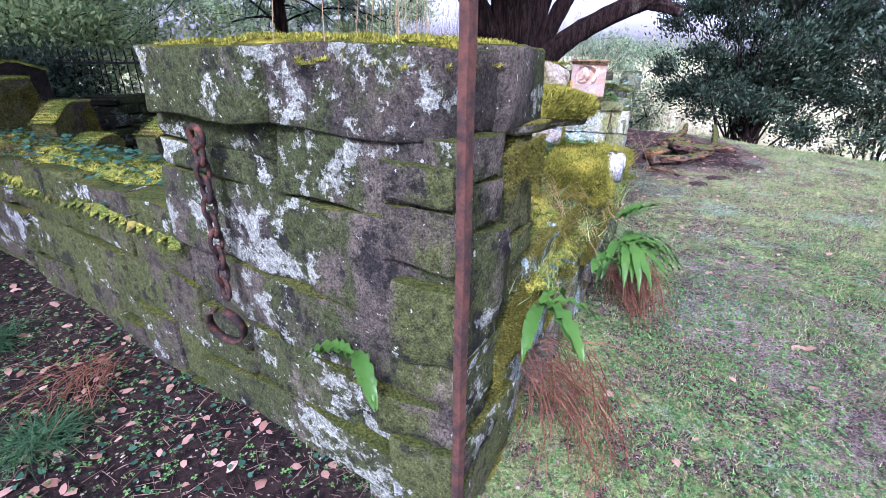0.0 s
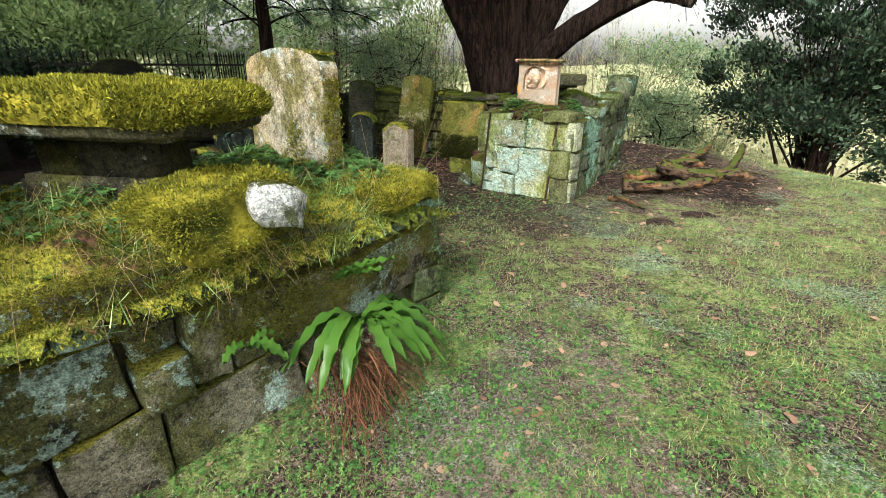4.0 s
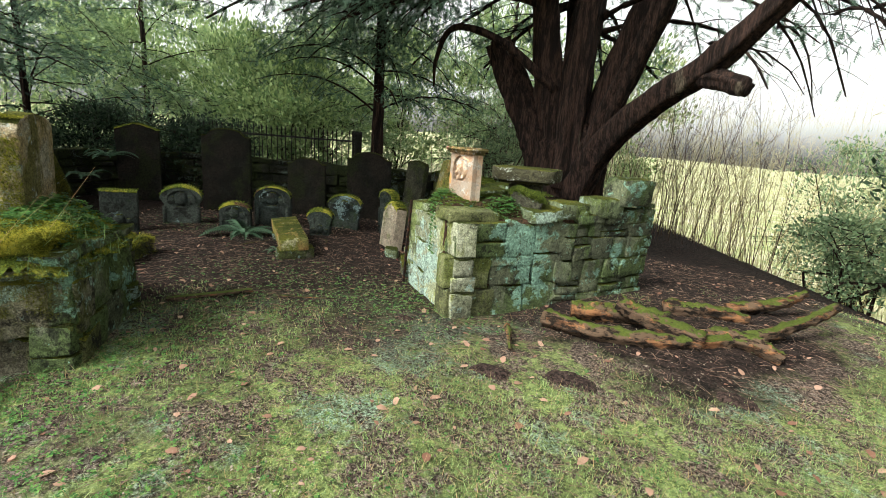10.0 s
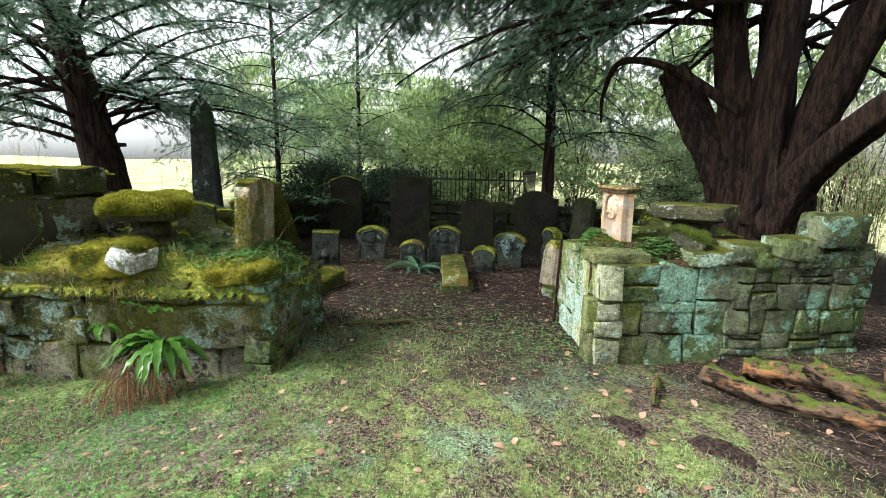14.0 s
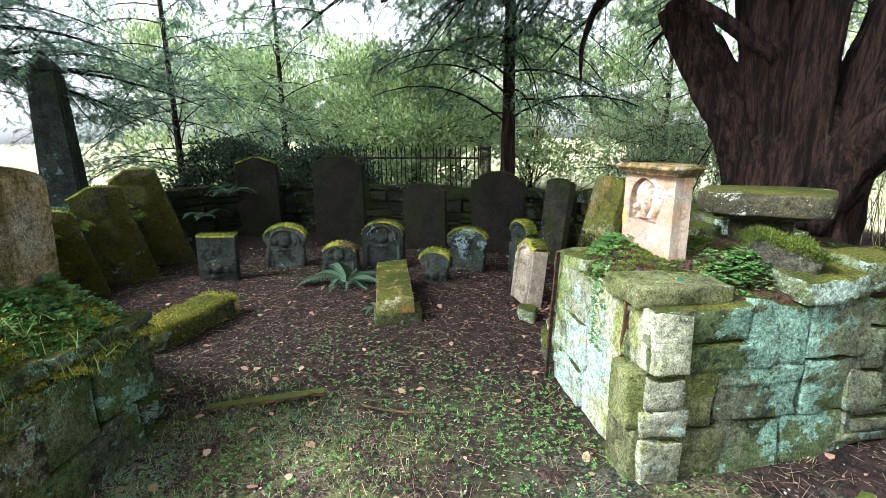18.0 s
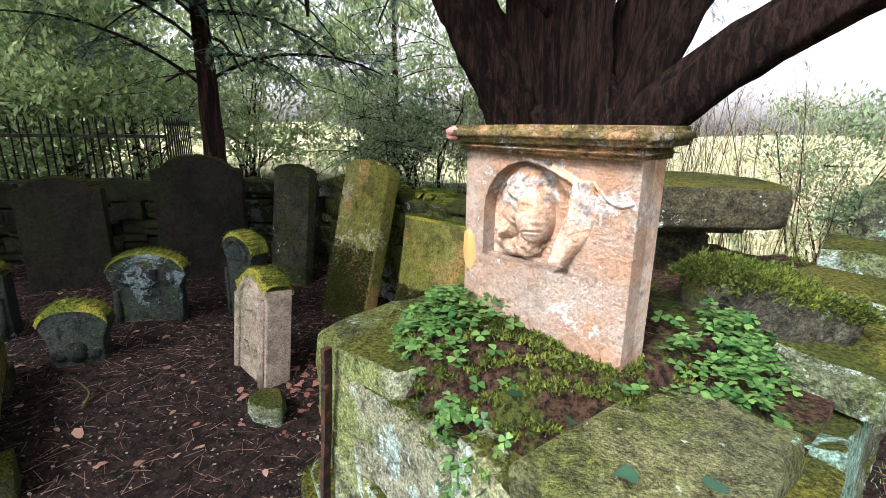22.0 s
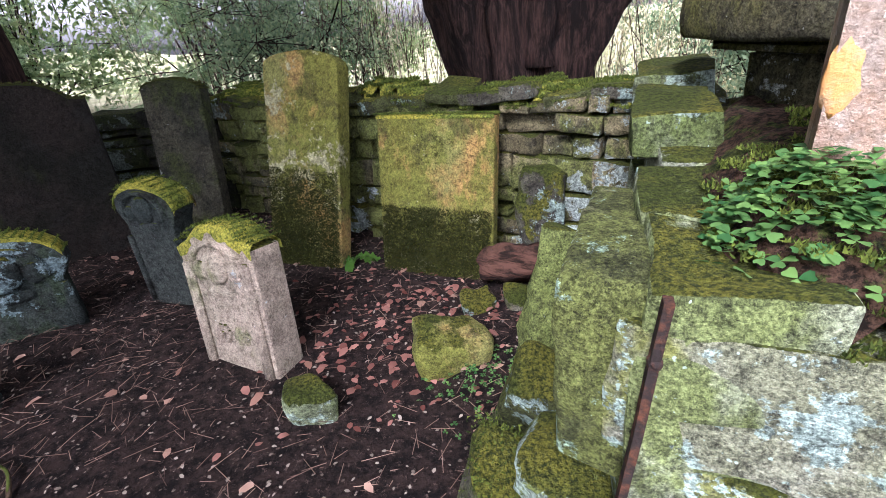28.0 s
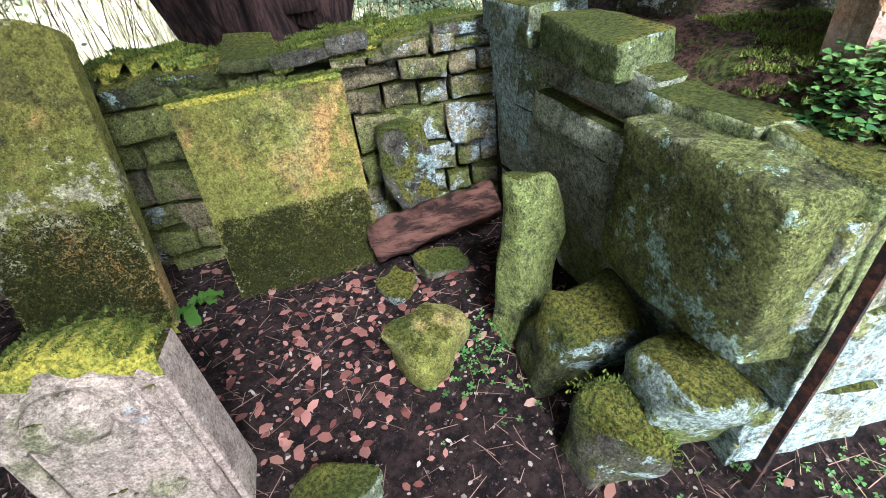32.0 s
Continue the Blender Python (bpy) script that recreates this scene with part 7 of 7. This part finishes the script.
def spots(count, cx, cy, sx, sy, seed, uniform=True):
    rr2 = np.random.RandomState(seed)
    out = []
    for _ in range(count):
        x, y = (rr2.uniform(cx - sx, cx + sx), rr2.uniform(cy - sy, cy + sy)) if uniform else (rr2.normal(cx, sx), rr2.normal(cy, sy))
        if not blocked(x, y):
            out.append((x, y, ground_height(x, y)))
    return out


fallen("fallen_leaves", spots(1500, 1.8, 3.2, 5.0, 5.5, 1), (0.02, 0.07), M["leaf_dead"], 1, "scattered brown and orange fallen leaves")
fallen("fallen_leaves", spots(260, -1.7, 1.2, 0.7, 0.8, 11, False), (0.03, 0.07), M["leaf_dead"], 12, "brown fallen leaves along the low wall's foot")
stuff(leaf_cloud("ground_ivy", spots(420, -1.6, 1.0, 0.7, 0.7, 13, False), (0.02, 0.035), M["ivy"], seed=14, lobes=1, lift=0.03), "dark ivy leaves creeping over the soil by the low wall", "ivy")
fallen("oak_leaves", spots(300, 1.8, 6.25, 0.34, 0.3, 2, False), (0.018, 0.055), M["leaf_oak"], 2, "pinkish-brown oak leaves drifted before the ochre stone")
n = Nodes("pale_litter", 0.9)
M["fleck"] = n.colour(n.mix(n.geo.outputs["Random Per Island"], (0.05, 0.035, 0.026), (0.26, 0.22, 0.17)))
fallen("leaf_litter", spots(30000, 1.8, 3.4, 5.0, 4.8, 3), (0.006, 0.02), M["fleck"], 3, "fine pale flecks of leaf litter on the ground", "litter")
segs = []
for x, y, z in spots(16000, 1.6, 4.2, 4.2, 4.0, 4):
    a, L = r.uniform(0, 6.283), r.uniform(0.02, 0.11)
    segs.append(((x, y, z + 0.006), (x + L * math.cos(a), y + L * math.sin(a), z + 0.006 + r.uniform(0, 0.02))))
stuff(sticks("twigs", segs, 0.0016, M["ground_twig"]), "small dry twigs and needles scattered on the soil", "twigs")
for k, (x, y, L, a) in enumerate([(0.55, 5.5, 0.3, 2.2), (-0.8, 5.1, 0.5, 0.4), (1.6, 3.9, 0.5, 0.3), (1.25, 6.05, 0.25, 1.9), (-0.2, 4.8, 0.4, 1.2)]):
    z = ground_height(x, y) + 0.012
    keys = [(x, y, z), (x + L * 0.4 * math.cos(a), y + L * 0.4 * math.sin(a), z + 0.02), (x + L * math.cos(a + 0.3), y + L * math.sin(a + 0.3), z)]
    tw = part("fallen_twig", tube(smooth_path(keys, 4), [0.008 - 0.0004 * i for i in range(9)], 6), M["dead"])
    tagged(tw, "crooked dry twig lying on the soil", "twig", "fallen twigs")


def tussock(x, y, label, seed, L=0.35, count=260):
    rr2 = random.Random(seed)
    v, t = [], []
    z = ground_height(x, y)
    for _ in range(count):
        a = rr2.uniform(0, 6.283)
        l = L * rr2.uniform(0.5, 1.1)
        p = np.array([x + rr2.gauss(0, 0.05), y + rr2.gauss(0, 0.05), z])
        sd = np.array([-math.sin(a), math.cos(a), 0]) * 0.004
        n0 = len(v)
        for i in range(4):
            s = i / 3
            c = p + np.array([math.cos(a) * l * s * 0.8, math.sin(a) * l * s * 0.8, l * (0.9 * s - 0.75 * s * s)])
            v += [c - sd * (1 - s * 0.9), c + sd * (1 - s * 0.9)]
        for i in range(3):
            q = n0 + 2 * i
            t += [(q, q + 1, q + 3), (q, q + 3, q + 2)]
    return tagged(from_arrays("grass_tussock", v, t, M["grass_dark"]), label, "grass", "grass tussocks")


tussock(-2.3, 0.9, "dark green arching grass tussock beside the low wall", 1)
tussock(-1.85, 0.95, "dark green arching grass tussock on leaf litter", 2, 0.3)
tussock(-2.5, 1.7, "dark green arching grass tussock beside the low wall", 3)

# snowdrops on the bank
sd_pts = []
for _ in range(260):
    s = r.rand()
    x, y = 7.95 - 0.25 * s + r.normal(0, 0.12), 2.4 + 2.4 * s + r.normal(0, 0.15)
    sd_pts.append((x, y, ground_height(x, y)))
stuff(leaf_cloud("snowdrops", [(x, y, z + 0.07) for x, y, z in sd_pts], (0.01, 0.017), M["petal"], seed=4, lift=0.05, tilt=1.6), "white snowdrops in drifts along the bank", "snowdrops")
stuff(tufts("snowdrop_leaves", sd_pts, np.tile([0, 0, 1.0], (len(sd_pts), 1)), (0.06, 0.12), M["clover"], None, 6, 4, 0.12), "narrow green snowdrop leaves", "snowdrops")


# ---- the left tomb base with all that grows and stands on it is turned to its place along the low wall ----
PLOT_CORNER = Vector((-0.95, 0.72, 0.0))
SET_BACK = Matrix.Translation((-0.15, 0.18, -0.09)) @ Matrix.Rotation(radians(12.8), 4, "Z") @ Matrix.Translation(-PLOT_CORNER)
PLOT = ((-4.4, 0.0), (0.6, 0.0), (1.9, 1.6), (1.6, 3.2), (-0.3, 3.1), (-3.2, 5.2), (-4.4, 5.2))
STANDS = {"pier_left", "wall_left", "moss_bed", "moss", "terrace_grass", "clover", "ivy", "iron_post", "wall_chain", "table_tomb", "upright_stone", "fallen_stone", "broken_stone", "hartstongue_fern", "dead_fern", "dry_grass", "dry_stems"}


def on_plot(x, y):
    hit = False
    for k in range(len(PLOT)):
        (ax, ay), (bx, by) = PLOT[k], PLOT[k - 1]
        if (ay > y) != (by > y) and x < (bx - ax) * (y - ay) / (by - ay) + ax:
            hit = not hit
    return hit


bpy.context.view_layer.update()
for ob in list(scene.objects):
    if ob.parent or ob.name.split(".")[0] not in STANDS:
        continue
    meshes = [ob] if ob.type == "MESH" else [c for c in ob.children if c.type == "MESH"]
    corners = [m.matrix_world @ Vector(c) for m in meshes for c in m.bound_box]
    mid = sum(corners, Vector()) / len(corners)
    if on_plot(mid.x, mid.y):
        ob.matrix_basis = SET_BACK @ ob.matrix_basis
